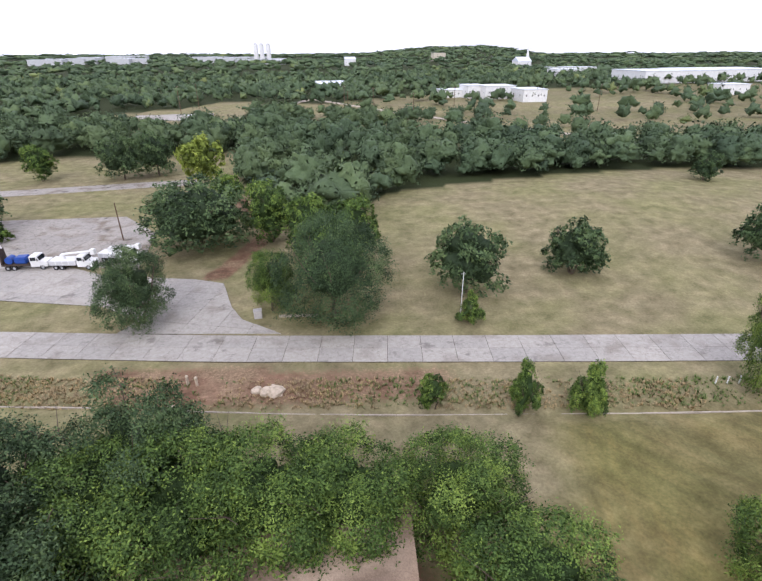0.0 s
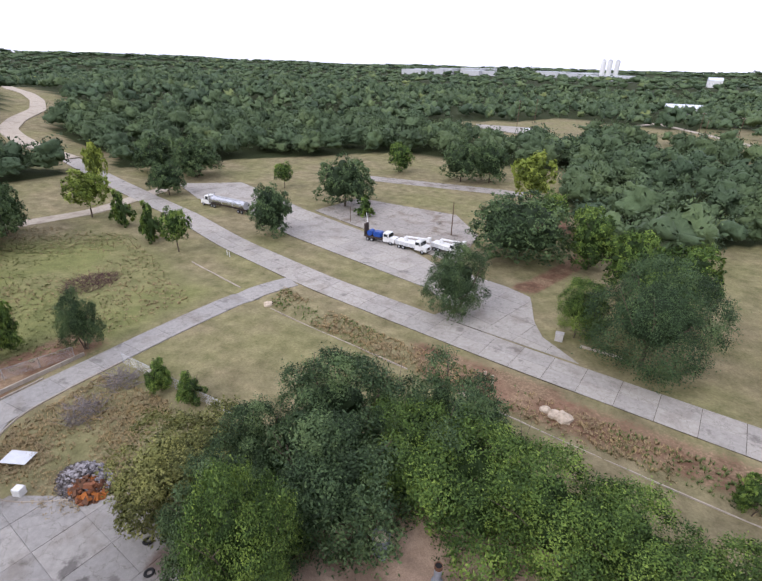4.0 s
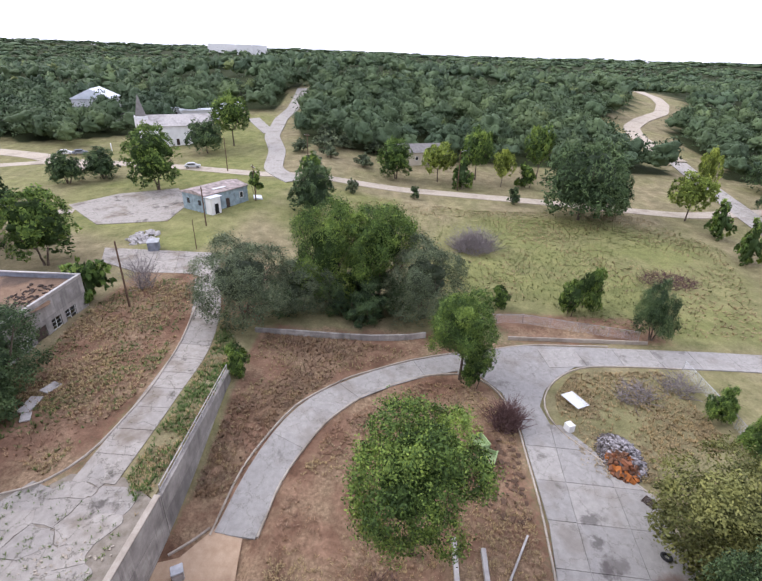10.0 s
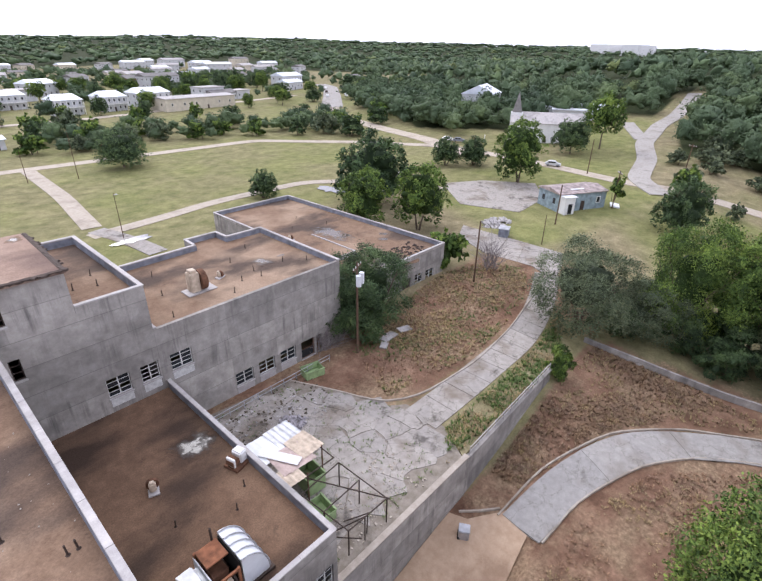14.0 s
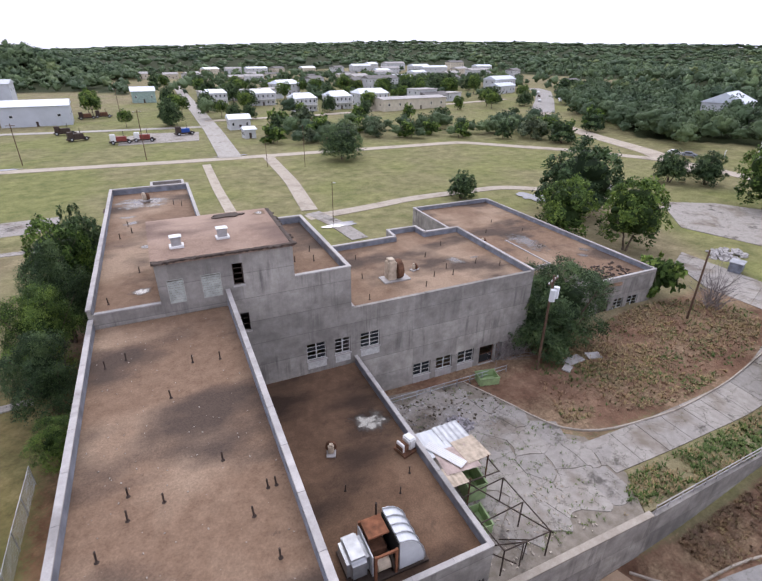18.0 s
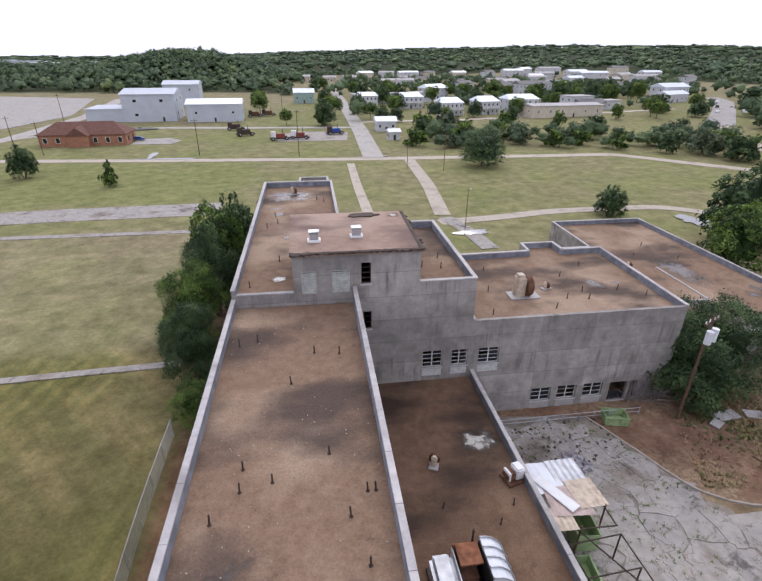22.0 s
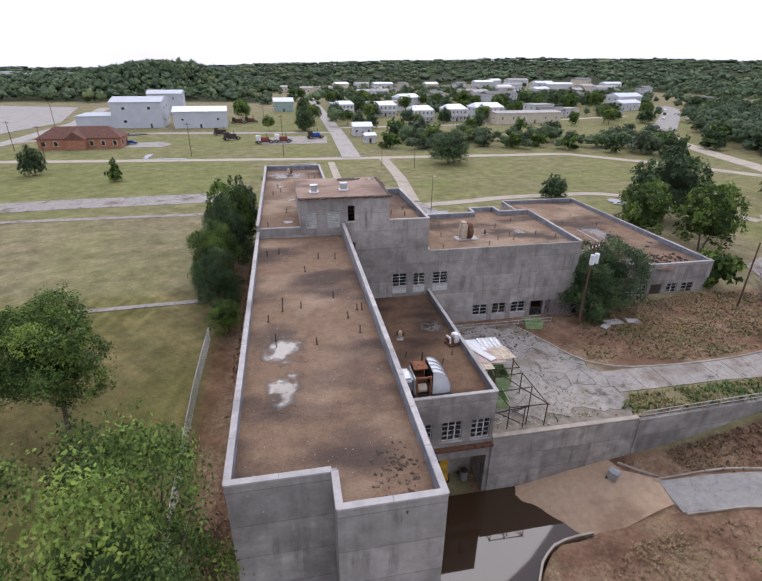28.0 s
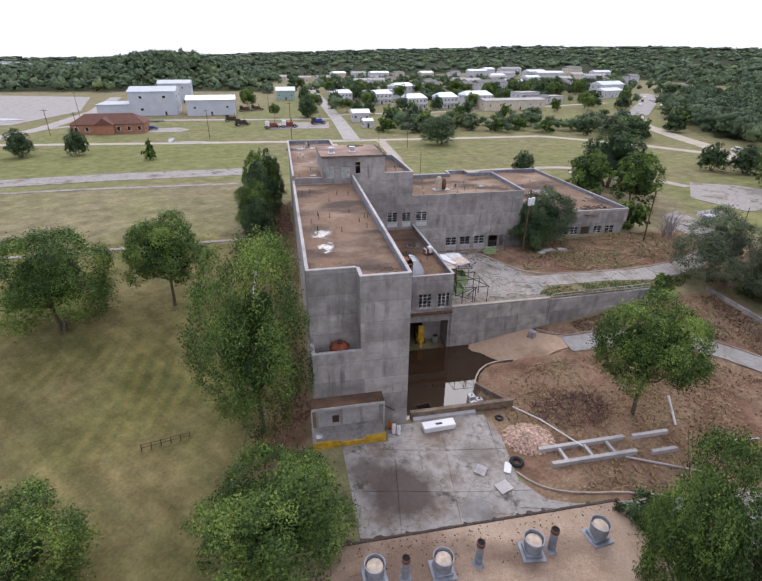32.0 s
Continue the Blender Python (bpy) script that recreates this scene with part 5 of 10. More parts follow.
# field east of the entrance drive
plant("elm_a", 95, -70, 10.5, 7.5, "green tree with a bare stem beside the road", "tree")
plant("sapling_a", 105, -71, 10, 6, "thin grey-green tree beside the road", "tree")
plant("sapling_a", 119.5, -73, 9.5, 6.5, "dark green tree beside the road", "tree")
plant("yellow_a", 132, -71.5, 13, 12, "tree with yellowing leaves by the track", "tree")
plant("oak_round", 129, -44, 20.5, 21, "very large dense dark oak by the track", "oak_tree")
plant("oak_b", 134, -53, 14, 10, "dark oak beside the very large one", "oak_tree")
plant("oak_b", 72.6, -38, 10.2, 6.2, "dark round-headed tree beside the drive", "tree")
plant("bush_c", 81.5, -31.5, 8, 6, "dense bright green shrub", "shrub")
plant("bush_c", 79, -28, 6, 5, "dense bright green shrub", "shrub")
plant("bush_c", 80, -17.5, 4.0, 4.5, "green shrub in the long grass", "shrub")
plant("sapling_a", 153, -17, 10, 8, "green tree along the track", "tree", "track trees")
plant("elm_b", 161, 3, 13, 13, "green tree along the track", "tree", "track trees")
plant("yellow_a", 160, -10, 12.5, 12, "yellow-green tree along the track", "tree", "track trees")
plant("yellow_a", 157, -29, 12, 8, "yellow-green tree along the track", "tree", "track trees")
plant("elm_a", 164, -22, 17, 11, "tall green tree along the track", "tree", "track trees")
plant("elm_a", 168, -42, 18, 11, "tall green tree along the track", "tree", "track trees")
plant("bush_c", 157, -37, 8, 8, "low green tree along the track", "tree", "track trees")
plant("yellow_a", 150, -84, 16, 7, "tall yellow-green tree by the junction", "tree", "track trees")
plant("bush_a", 140, -30, 5, 4, "small dark bush by the track", "bush", "track bushes")
plant("bush_a", 141, -3, 4, 3, "small dark bush by the track", "bush", "track bushes")
plant("bush_b", 139, 14, 4.5, 4, "small grey bush by the track", "bush", "track bushes")
# trees of the loop
plant("elm_a", 36.2, -3.4, 15.6, 12.6, "bright green tree in the bare loop island", "tree", rz=40)
plant("elm_a", 60.3, -9.2, 12.8, 10.5, "green tree standing in the loop drive's edge", "tree")
plant("bush_c", 58.8, -10.8, 6, 4.6, "green shrub below the loop tree", "shrub")
plant("elm_b", 77.6, 10, 17.5, 13.5, "tall green tree behind the retaining wall", "tree", "wall trees")
plant("elm_a", 79, 2.5, 17.5, 15, "tall green tree behind the retaining wall", "tree", "wall trees")
plant("willow_a", 67.5, 20.5, 13.2, 14, "grey-green willow at the corner of the wall", "tree", "wall trees")
plant("willow_a", 73, 14, 9, 11, "grey-green willow at the corner of the wall", "tree", "wall trees")
plant("willow_a", 75.5, -4.5, 14, 13.5, "grey-green willow beside the loop", "tree", "wall trees")
plant("bush_a", 76, 4, 7, 10, "dense undergrowth behind the wall", "bush", "wall trees")
for bx, by, bh, bw in ((71, 16.5, 5, 8), (74.5, 9, 6, 8), (77.5, -1, 6, 8), (82, 6, 7, 9), (80, 12, 6, 9), (72.5, 4, 5, 7)):
    plant("bush_a", bx, by, bh, bw, "dense undergrowth below the wall trees", "bush", "wall undergrowth")
plant("oak_b", 117, 20.5, 12.5, 11.5, "dark green tree by the track", "tree")
plant("bush_a", 112, 14, 4, 5, "dark bush by the track", "bush")
plant("bush_c", 55.5, 17.2, 4.4, 4.4, "green bush on the end of the wall", "bush", sink=0.3)
plant("sapling_a", 55.5, -38.3, 5.4, 4, "green sapling along the fence", "sapling", "fence saplings")
plant("sapling_a", 50.2, -39.2, 5.2, 4, "green sapling along the fence", "sapling", "fence saplings")
# belt behind the south roof
plant("olive_a", 37.3, -29.6, 10.6, 14.5, "olive-yellow tree beside the lower drive", "tree", "roof belt")
plant("elm_b", 24.2, -24.4, 18, 9.2, "bright green tree beside the lower drive", "tree", "roof belt")
plant("oak_b", 29, -40.8, 15, 14.8, "dark oak behind the south roof", "oak_tree", "roof belt")
plant("oak_a", 19.5, -45.3, 14.5, 14.8, "dark oak behind the south roof", "oak_tree", "roof belt")
plant("oak_b", 25.0, -29.5, 11, 10, "dark tree close to the south roof", "tree", "roof belt")
plant("oak_b", 24.8, -34.3, 14, 16.5, "dark oak behind the south roof", "oak_tree", "roof belt")
plant("elm_b", 14.2, -41.4, 12, 16.5, "light green tree behind the south roof", "tree", "roof belt")
plant("elm_b", 8.2, -42.2, 12, 14.8, "light green tree behind the south roof", "tree", "roof belt")
plant("elm_b", 2.0, -42.6, 11, 13.7, "light green tree behind the south roof", "tree", "roof belt")
plant("elm_b", 19.8, -41.4, 12, 14.2, "green tree behind the south roof", "tree", "roof belt")
plant("elm_b", -7.5, -41.8, 11, 12.5, "bright green tree behind the south roof", "tree", "roof belt")
plant("elm_b", -11.5, -34.5, 10, 15, "bright green tree beside the south roof", "tree", "roof belt")
plant("oak_b", 33, -33.5, 12, 10, "dark tree between the lower drive and the lawn", "tree", "roof belt")
plant("elm_b", -32, -36.5, 9.5, 11, "green tree on the lawn", "tree")
plant("oak_b", -31, -32, 6.5, 8, "green tree on the lawn", "tree")
# west side of the building
plant("elm_tall", -5.6, 1.2, 24.0, 13.2, "tall green tree against the end wall", "tree")
plant("elm_a", -18.6, 26.5, 14.2, 13.5, "green tree with a forked trunk on the lawn", "tree")
plant("elm_b", -32.4, 22.5, 15.2, 17.5, "broad green tree on the lawn", "tree")
plant("elm_b", -4.0, -15.5, 11.5, 13.5, "bright green tree at the corner of the south roof", "tree")
plant("elm_b", -23, -14.5, 10.5, 12, "green tree on the lawn", "tree")
plant("oak_b", 29.2, -26.4, 14, 10, "dark tree beside the lower drive", "tree", "roof belt")
plant("bush_a", 24.6, -19.5, 6.5, 6, "light green tree growing up beside the south roof", "tree", "roof belt")
for i, (x, y, h, w) in enumerate(((-6.5, 49, 9.5, 8), (-7.5, 56, 11, 9), (-6.5, 63, 13.5, 9), (-6.8, 70, 14.5, 9), (-5.5, 77, 13.5, 8.5), (-5.2, 41.5, 5, 5))):
    plant("elm_b" if i % 2 else "oak_b", x, y, h, w, "green tree in the row along the west wall", "tree", "west wall trees")
plant("sapling_a", -46, 138, 7, 5, "small dark tree in the field", "tree", "field bushes")
plant("oak_b", -72, 150, 9.5, 8, "small tree in the field", "tree", "field bushes")
plant("oak_b", -90, 150, 10, 10, "round bush in the field", "tree", "field bushes")
plant("oak_round", 60.5, 152, 11.2, 14.5, "round dark bush beside the track", "bush")
# yard side
plant("oak_b", 46.6, 39.9, 11.3, 13.5, "dense green tree growing against the annex", "tree")
plant("bush_a", 43.2, 39.0, 8, 9, "ivy-like dark growth against the wall", "bush")
plant("elm_b", 79.5, 58, 14, 13, "green tree behind the annex", "tree", "annex trees")
plant("elm_b", 73, 66, 12.5, 12, "green tree behind the annex", "tree", "annex trees")
plant("oak_b", 86, 77, 17, 18, "dark green tree behind the annex", "tree", "annex trees")
plant("bush_c", 69.5, 43.5, 7.2, 7, "green tree at the annex corner", "tree", "annex trees")
plant("oak_b", 71, 98, 7, 8, "dark bush on the rear drive", "bush")
plant("elm_b", 127, 62, 17, 15, "green tree with a light trunk near the track", "tree")
plant("oak_b", 136, 82, 9, 10, "dark bush by the parked cars", "bush")
plant("oak_b", 130, 88, 9, 9, "dark bush by the parked cars", "bush")
plant("elm_a", 183, 62, 19, 14, "tall green tree beside the church", "tree")
plant("oak_a", 171, 67, 12, 13, "dark tree beside the church", "tree")
plant("bush_c", 143, 26, 9, 7, "small tree at the junction", "tree")


# ---------------------------------------------------------------- woods
def scatter(count, r0, r1, seed, gap=0.0, keep=None):
    """Places in the woods between two distances, nearer ones closer set."""
    rng = np.random.default_rng(seed)
    out = []
    n = 0
    while n < count:
        az = rng.uniform(-40, 222, count)
        r = np.sqrt(rng.uniform(r0**2, r1**2, count))
        x, y = r * np.sin(np.radians(az)), r * np.cos(np.radians(az))
        ok = rng.random(count) < wooded(x, y)
        out.append(np.stack([x[ok], y[ok]], 1))
        n += ok.sum()
        if len(out) > 40:
            break
    return np.concatenate(out)[:count], rng


def woods(name, places, rng, leaves, leaf, h0, h1, spread, label, variants=6, hollow=0.6, core=5, clumps=16, shrink=0.85):
    """Joined crowns with trunks hidden below them, one stretch of woodland."""
    kinds, shades = [], []
    for k in range(variants):
        cv, quads = lumpy_crown(np.random.default_rng(900 + k), 0.5, 0.5, 0.44, clumps, leaves, leaf, hollow, core=core, bulk=(0.2, 0.38), shrink=shrink)
        kinds.append(cv)
        shades.append(lumpy_crown.shade)
    n = len(places)
    which = rng.integers(0, variants, n)
    h = rng.uniform(h0, h1, n) * rng.uniform(0.8, 1.1, n)
    w = h * rng.uniform(spread * 0.75, spread * 1.25, n)
    ang = rng.uniform(0, 2 * np.pi, n)
    z = land(places[:, 0], places[:, 1])
    tone = np.clip(rng.normal(0.44, 0.19, n), 0, 1)
    k = kinds[0].shape[0]
    v = np.empty((n, k, 3), np.float32)
    sh = np.empty((n, k, 3), np.float32)
    for i in range(n):
        t = kinds[which[i]]
        c, s = math.cos(ang[i]), math.sin(ang[i])
        v[i, :, 0] = (t[:, 0] * c - t[:, 1] * s) * w[i] + places[i, 0]
        v[i, :, 1] = (t[:, 0] * s + t[:, 1] * c) * w[i] + places[i, 1]
        v[i, :, 2] = (t[:, 2] + 0.46) * h[i] + z[i]
        q = shades[which[i]]
        sh[i, :, 0], sh[i, :, 1], sh[i, :, 2] = q[:, 0] * c - q[:, 1] * s, q[:, 0] * s + q[:, 1] * c, q[:, 2]
    f = (quads[None] + (np.arange(n) * k)[:, None, None]).reshape(-1, 4)
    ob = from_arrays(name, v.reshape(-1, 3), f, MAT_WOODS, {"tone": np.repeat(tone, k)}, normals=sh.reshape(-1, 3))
    return tagged(ob, label, "woods", kind="stuff")


pl, rg = scatter(1650, 120, 330, 5)
woods("near_woods", pl, rg, 300, 0.040, 6, 14.5, 1.0, "dense green oak woodland round the fields", core=6, clumps=34, shrink=0.68)
pl, rg = scatter(8200, 330, 900, 6)
woods("middle_woods", pl, rg, 36, 0.06, 6, 13.5, 1.05, "dark green oak woodland", core=3, clumps=16, shrink=0.82)
rg = np.random.default_rng(61)
pl = rg.normal(size=(1300, 2))
pl = (pl / np.linalg.norm(pl, axis=1)[:, None] * np.sqrt(rg.random((1300, 1)))) * (135, 95) + (-132, 662)
woods("hill_woods", pl, rg, 40, 0.065, 6, 12, 1.15, "dark oak woods covering the small hill", core=4, clumps=20, shrink=0.82)
pl, rg = scatter(6500, 860, 2200, 7)
woods("far_woods", pl, rg, 10, 0.10, 7, 18, 1.8, "distant dark green woodland", core=3, clumps=12)
pl, rg = scatter(5500, 2100, 4300, 8)
woods("horizon_woods", pl, rg, 2, 0.1, 12, 24, 4.0, "woodland on the far ridges", hollow=0.5, core=2, clumps=10)


# ---------------------------------------------------------------- the concrete building
def wall_mesh(p0, p1, z0, z1, openings=(), thick=0.25, trim=0.0, extend=0.0):
    """A wall from p0 to p1, outer face to the right, with rectangular openings (along0, along1, low, high) cut through it."""
    p0, p1 = Vector(p0), Vector(p1)
    d = p1 - p0
    ln = d.length + extend
    d.normalize()
    s = Vector((-d.y, d.x)) * thick
    us = sorted({trim, ln, *(u for o in openings for u in o[:2] if trim < u < ln)})
    zs = sorted({z0, z1, *(z for o in openings for z in o[2:] if z0 < z < z1)})
    nu, nz = len(us) - 1, len(zs) - 1
    solid = {}
    for i in range(nu):
        for k in range(nz):
            u, z = (us[i] + us[i + 1]) / 2, (zs[k] + zs[k + 1]) / 2
            solid[i, k] = not any(o[0] < u < o[1] and o[2] < z < o[3] for o in openings)
    bm = bmesh.new()
    made = {}

    def vert(i, k, inner):
        if (i, k, inner) not in made:
            q = p0 + d * us[i] + (s if inner else Vector((0, 0)))
            made[i, k, inner] = bm.verts.new((q.x, q.y, zs[k]))
        return made[i, k, inner]

    for (i, k), full in solid.items():
        if not full:
            continue
        bm.faces.new((vert(i, k, 0), vert(i + 1, k, 0), vert(i + 1, k + 1, 0), vert(i, k + 1, 0)))
        bm.faces.new((vert(i, k + 1, 1), vert(i + 1, k + 1, 1), vert(i + 1, k, 1), vert(i, k, 1)))
        for di, dk, a, b in ((-1, 0, (i, k), (i, k + 1)), (1, 0, (i + 1, k + 1), (i + 1, k)), (0, -1, (i + 1, k), (i, k)), (0, 1, (i, k + 1), (i + 1, k + 1))):
            if not solid.get((i + di, k + dk), False):
                bm.faces.new((vert(*b, 0), vert(*b, 1), vert(*a, 1), vert(*a, 0)))
    bmesh.ops.recalc_face_normals(bm, faces=bm.faces)
    return bm


def outline(parent, poly, z0, z1, openings=None, skip=(), thick=0.25):
    """The walls over a plan outline, butted at their corners."""
    n = len(poly)
    for i in range(n):
        if i in skip:
            continue
        o, a, b, c = (Vector(poly[(i + k) % n]) for k in (-1, 0, 1, 2))
        turn0 = (a - o).cross(b - a)
        turn1 = (b - a).cross(c - b)
        part("wall", wall_mesh(a, b, z0, z1, (openings or {}).get(i, ()), thick, thick if turn0 > 0 else 0.0, 0.0 if turn1 > 0 else thick - 0.01), MAT_WALL, parent)


def bar(bm, m, x0, x1, y0, y1, z0, z1):
    vs = box(bm, x0, x1, y0, y1, z0, z1)
    for v in vs:
        v.co = m @ v.co


def frame_of(p0, p1, u, z):
    """A local pose on a wall's outer face: x along the wall, y into it, z up."""
    d = Vector(p1) - Vector(p0)
    a = math.degrees(math.atan2(d.y, d.x))
    o = Vector(p0) + d.normalized() * u
    return pose(o.x, o.y, z, 0, 0, a)


def window(parent, p0, p1, u0, u1, z0, z1, cols=2, rows=4, open_part=0, sill=True, deep=0.16, mat=None, spandrel=0.0):
    """A steel sash window in its opening: frame and bars, dark panes, a sill."""
    m = frame_of(p0, p1, u0, z0)
    w, h = u1 - u0, z1 - z0
    bm = bmesh.new()
    t = 0.07
    quad = lambda x0, x1, z0, z1, y: [bm.verts.new(p) for p in ((x0, y, z0), (x1, y, z0), (x1, y, z1), (x0, y, z1))]
    o, i = quad(0, w, 0, h, deep), quad(t, w - t, t, h - t, deep)
    o2, i2 = quad(0, w, 0, h, deep + 0.08), quad(t, w - t, t, h - t, deep + 0.08)
    for k in range(4):
        q = (k + 1) % 4
        for f in ((o[k], o[q], i[q], i[k]), (o2[q], o2[k], i2[k], i2[q]), (o[q], o[k], o2[k], o2[q]), (i[k], i[q], i2[q], i2[k])):
            bm.faces.new(f)
    win = part("window", bm, mat or MAT_WFRAME, parent)
    for c in range(1, cols):
        x = w * c / cols
        part("mullion", boxes((x - 0.05, x + 0.05, deep + 0.005, deep + 0.075, t, h - t)), mat or MAT_WFRAME, win)
    for r in range(1, rows):
        z = h * r / rows
        part("glazing_bar", boxes((t, w - t, deep + 0.015, deep + 0.06, z - 0.025, z + 0.025)), mat or MAT_WFRAME, win)
    if spandrel:
        part("spandrel", bevelled(boxes((0.02, w - 0.02, -0.025, 0.01, -0.15 - spandrel, -0.15)), 0.008), MAT_WFRAME, win, "pale infill panel under the sill")
    win.matrix_basis = m
    for c in range(cols):
        for r in range(rows):
            if random.random() < 0.3 + 0.5 * open_part:
                continue
            x0, x1 = w * c / cols + 0.05, w * (c + 1) / cols - 0.05
            pb = boxes((x0, x1, deep + 0.03, deep + 0.04, h * r / rows + 0.03, h * (r + 1) / rows - 0.03))
            part("pane", pb, MAT_GLASS, win)
    if sill:
        part("sill", bevelled(boxes((-0.08, w + 0.08, -0.10, deep, -0.14, -0.004)), 0.02), MAT_CAP, win)
    return win


STONE = {}


def coping(parent, pts, z, closed=False, w=0.30, h=0.10, mat=None):
    """Coping stones along a parapet, outer edge slightly proud."""
    n = len(pts)
    mat = mat or MAT_CAP
    for i in range(n if closed else n - 1):
        a, b = Vector(pts[i]), Vector(pts[(i + 1) % n])
        d = b - a
        ln = d.length
        k = max(1, round(ln / 3.0))
        ang = math.degrees(math.atan2(d.y, d.x))
        for j in range(k):
            p = a + d * (j / k)
            key = (round(w, 2), round(h, 2), mat.name)
            if key not in STONE:
                ob = part("coping_stone", boxes((0.004, 0.996, -0.05, w, 0.0, h)), mat, parent)
                STONE[key] = ob.data
            else:
                ob = new("coping_stone", STONE[key])
                ob.parent = parent
            ob.matrix_basis = pose(p.x, p.y, z + 0.003 + 0.002 * (i % 3) + random.uniform(0, 0.006), 0, 0, ang + random.uniform(-0.08, 0.08)) @ Matrix.Diagonal((ln / k, 1, 1, 1))


def deck(parent, poly, z, mat, thick=0.3, name="roof"):
    return part(name, prism(bmesh.new(), poly, z - thick, z), mat, parent)


def inset(poly, d):
    """A plan polygon moved inwards by d; corners are right-angled or nearly so."""
    n = len(poly)
    out = []
    for i in range(n):
        a, b, c = Vector(poly[i - 1]), Vector(poly[i]), Vector(poly[(i + 1) % n])
        e1, e2 = (b - a).normalized(), (c - b).normalized()
        n1, n2 = Vector((-e1.y, e1.x)), Vector((-e2.y, e2.x))
        k = (n1 + n2)
        out.append(tuple(b + k * d / (k.dot(n1))))
    return out


def flashing(parent, poly, z, h, skip=()):
    """Bitumen flashing strips up the inside of a parapet."""
    inner = inset(poly, 0.252)
    n = len(inner)
    for i in range(n):
        if i in skip:
            continue
        a, b = Vector(inner[i]), Vector(inner[(i + 1) % n])
        ln = (b - a).length
        bm = boxes((0, ln, 0, 0.035, 0, h - 0.05))
        ob = part("flashing", bm, MAT_FLASH, parent)
        ob.matrix_basis = pose(a.x, a.y, z, 0, 0, math.degrees(math.atan2(b.y - a.y, b.x - a.x)))


HALL = thing("concrete_building", label="abandoned stained concrete building with flat brown roofs", category="building")

# long front wing
A = [(0, 2.22), (4.95, 2.22), (4.95, 0), (10, 0), (10, 39.33), (0, 39.33)]
outline(HALL, A, -1.0, 18.55, skip=(4,))
deck(HALL, inset(A, 0.2), 17.85, MAT_ROOF).name = "wing_roof"
coping(HALL, A[:4], 18.55)
rise = bmesh.new()
side = [(0.3, 18.552), (39.2, 18.552), (39.2, 19.22)]
east, west = [rise.verts.new((10.0, y, z)) for y, z in side], [rise.verts.new((9.75, y, z)) for y, z in side]
rise.faces.new(east)
rise.faces.new(west[::-1])
for i in range(3):
    j = (i + 1) % 3
    rise.faces.new((east[j], east[i], west[i], west[j]))
bmesh.ops.recalc_face_normals(rise, faces=rise.faces)
part("parapet", rise, MAT_WALL, HALL)
for k in range(13):
    y0, y1 = 39.2 * k / 13, 39.2 * (k + 1) / 13
    cs = bevelled(boxes((9.70, 10.05, 0.01, y1 - y0 - 0.01, 0.004, 0.10)), 0.012)
    ob = part("coping_stone", cs, MAT_CAP, HALL)
    ob.matrix_basis = pose(0, y0, 18.555 + 0.668 * y0 / 39.2, math.degrees(math.atan2(0.668, 39.2)), 0, 0)
coping(HALL, [A[5], A[0]], 18.55)
flashing(HALL, A, 17.85, 0.7, (4,))
# lower stage in the notch, with its little terrace
part("wall", wall_mesh((0.004, 2.215), (0.004, 0.004), -1.0, 10.3, thick=0.3), MAT_WALL, HALL)
part("wall", wall_mesh((0.004, 0.004), (4.94, 0.004), -1.0, 10.3, thick=0.3, trim=0.3), MAT_WALL, HALL)
deck(HALL, [(0.3, 0.3), (4.9, 0.3), (4.9, 2.22), (0.3, 2.22)], 9.2, MAT_ROOF_WET)
coping(HALL, [(0, 2.2), (0, 0), (4.95, 0)], 10.3, w=0.33)

# main block with the stair tower
B = [(0, 39.33), (20.4, 39.33), (20.4, 55.2), (9.8, 55.2), (9.8, 75.7), (0, 75.7)]
b_open = [(5.6, 6.8, 18.76, 20.75), (8.06, 9.53, 18.76, 20.75), (10.45, 11.27, 19.42, 21.29)]
b_win = [(15.95, 17.8, 10.5, 12.28), (18.66, 20.2, 10.5, 12.2), (10.6, 11.3, 15.1, 16.8)]
part("wall", wall_mesh(B[0], B[1], 3.0, 18.7, b_win, trim=0.25), MAT_WALL, HALL)
part("wall", wall_mesh((15.4, 39.33), B[1], 18.7, 19.31), MAT_WALL, HALL)
part("wall", wall_mesh(B[0], (4.95, 39.33), 18.7, 18.9, trim=0.25), MAT_WALL, HALL)
outline(HALL, B, 3.0, 19.31, skip=(0,))
deck(HALL, inset(B, 0.2), 18.6, MAT_ROOF)
coping(HALL, [(15.4, 39.33)] + B[1:] + [(0, 39.33)], 19.31)
flashing(HALL, B, 18.6, 0.7, (0,))
coping(HALL, [(0.4, 39.33), (4.95, 39.33)], 18.9, w=0.3)
P = [(4.95, 39.33), (15.38, 39.33), (15.5, 49.5), (4.75, 49.5)]
p_rel = [(o[0] - 4.95, o[1] - 4.95, o[2], o[3]) for o in b_open]
outline(HALL, P, 18.7, 22.1, {0: p_rel})
tower = deck(HALL, [(4.8, 39.15), (15.55, 39.15), (15.65, 49.7), (4.6, 49.7)], 22.32, MAT_ROOF_OLD, 0.22)
tagged(tower, "peeling tan tower roof")


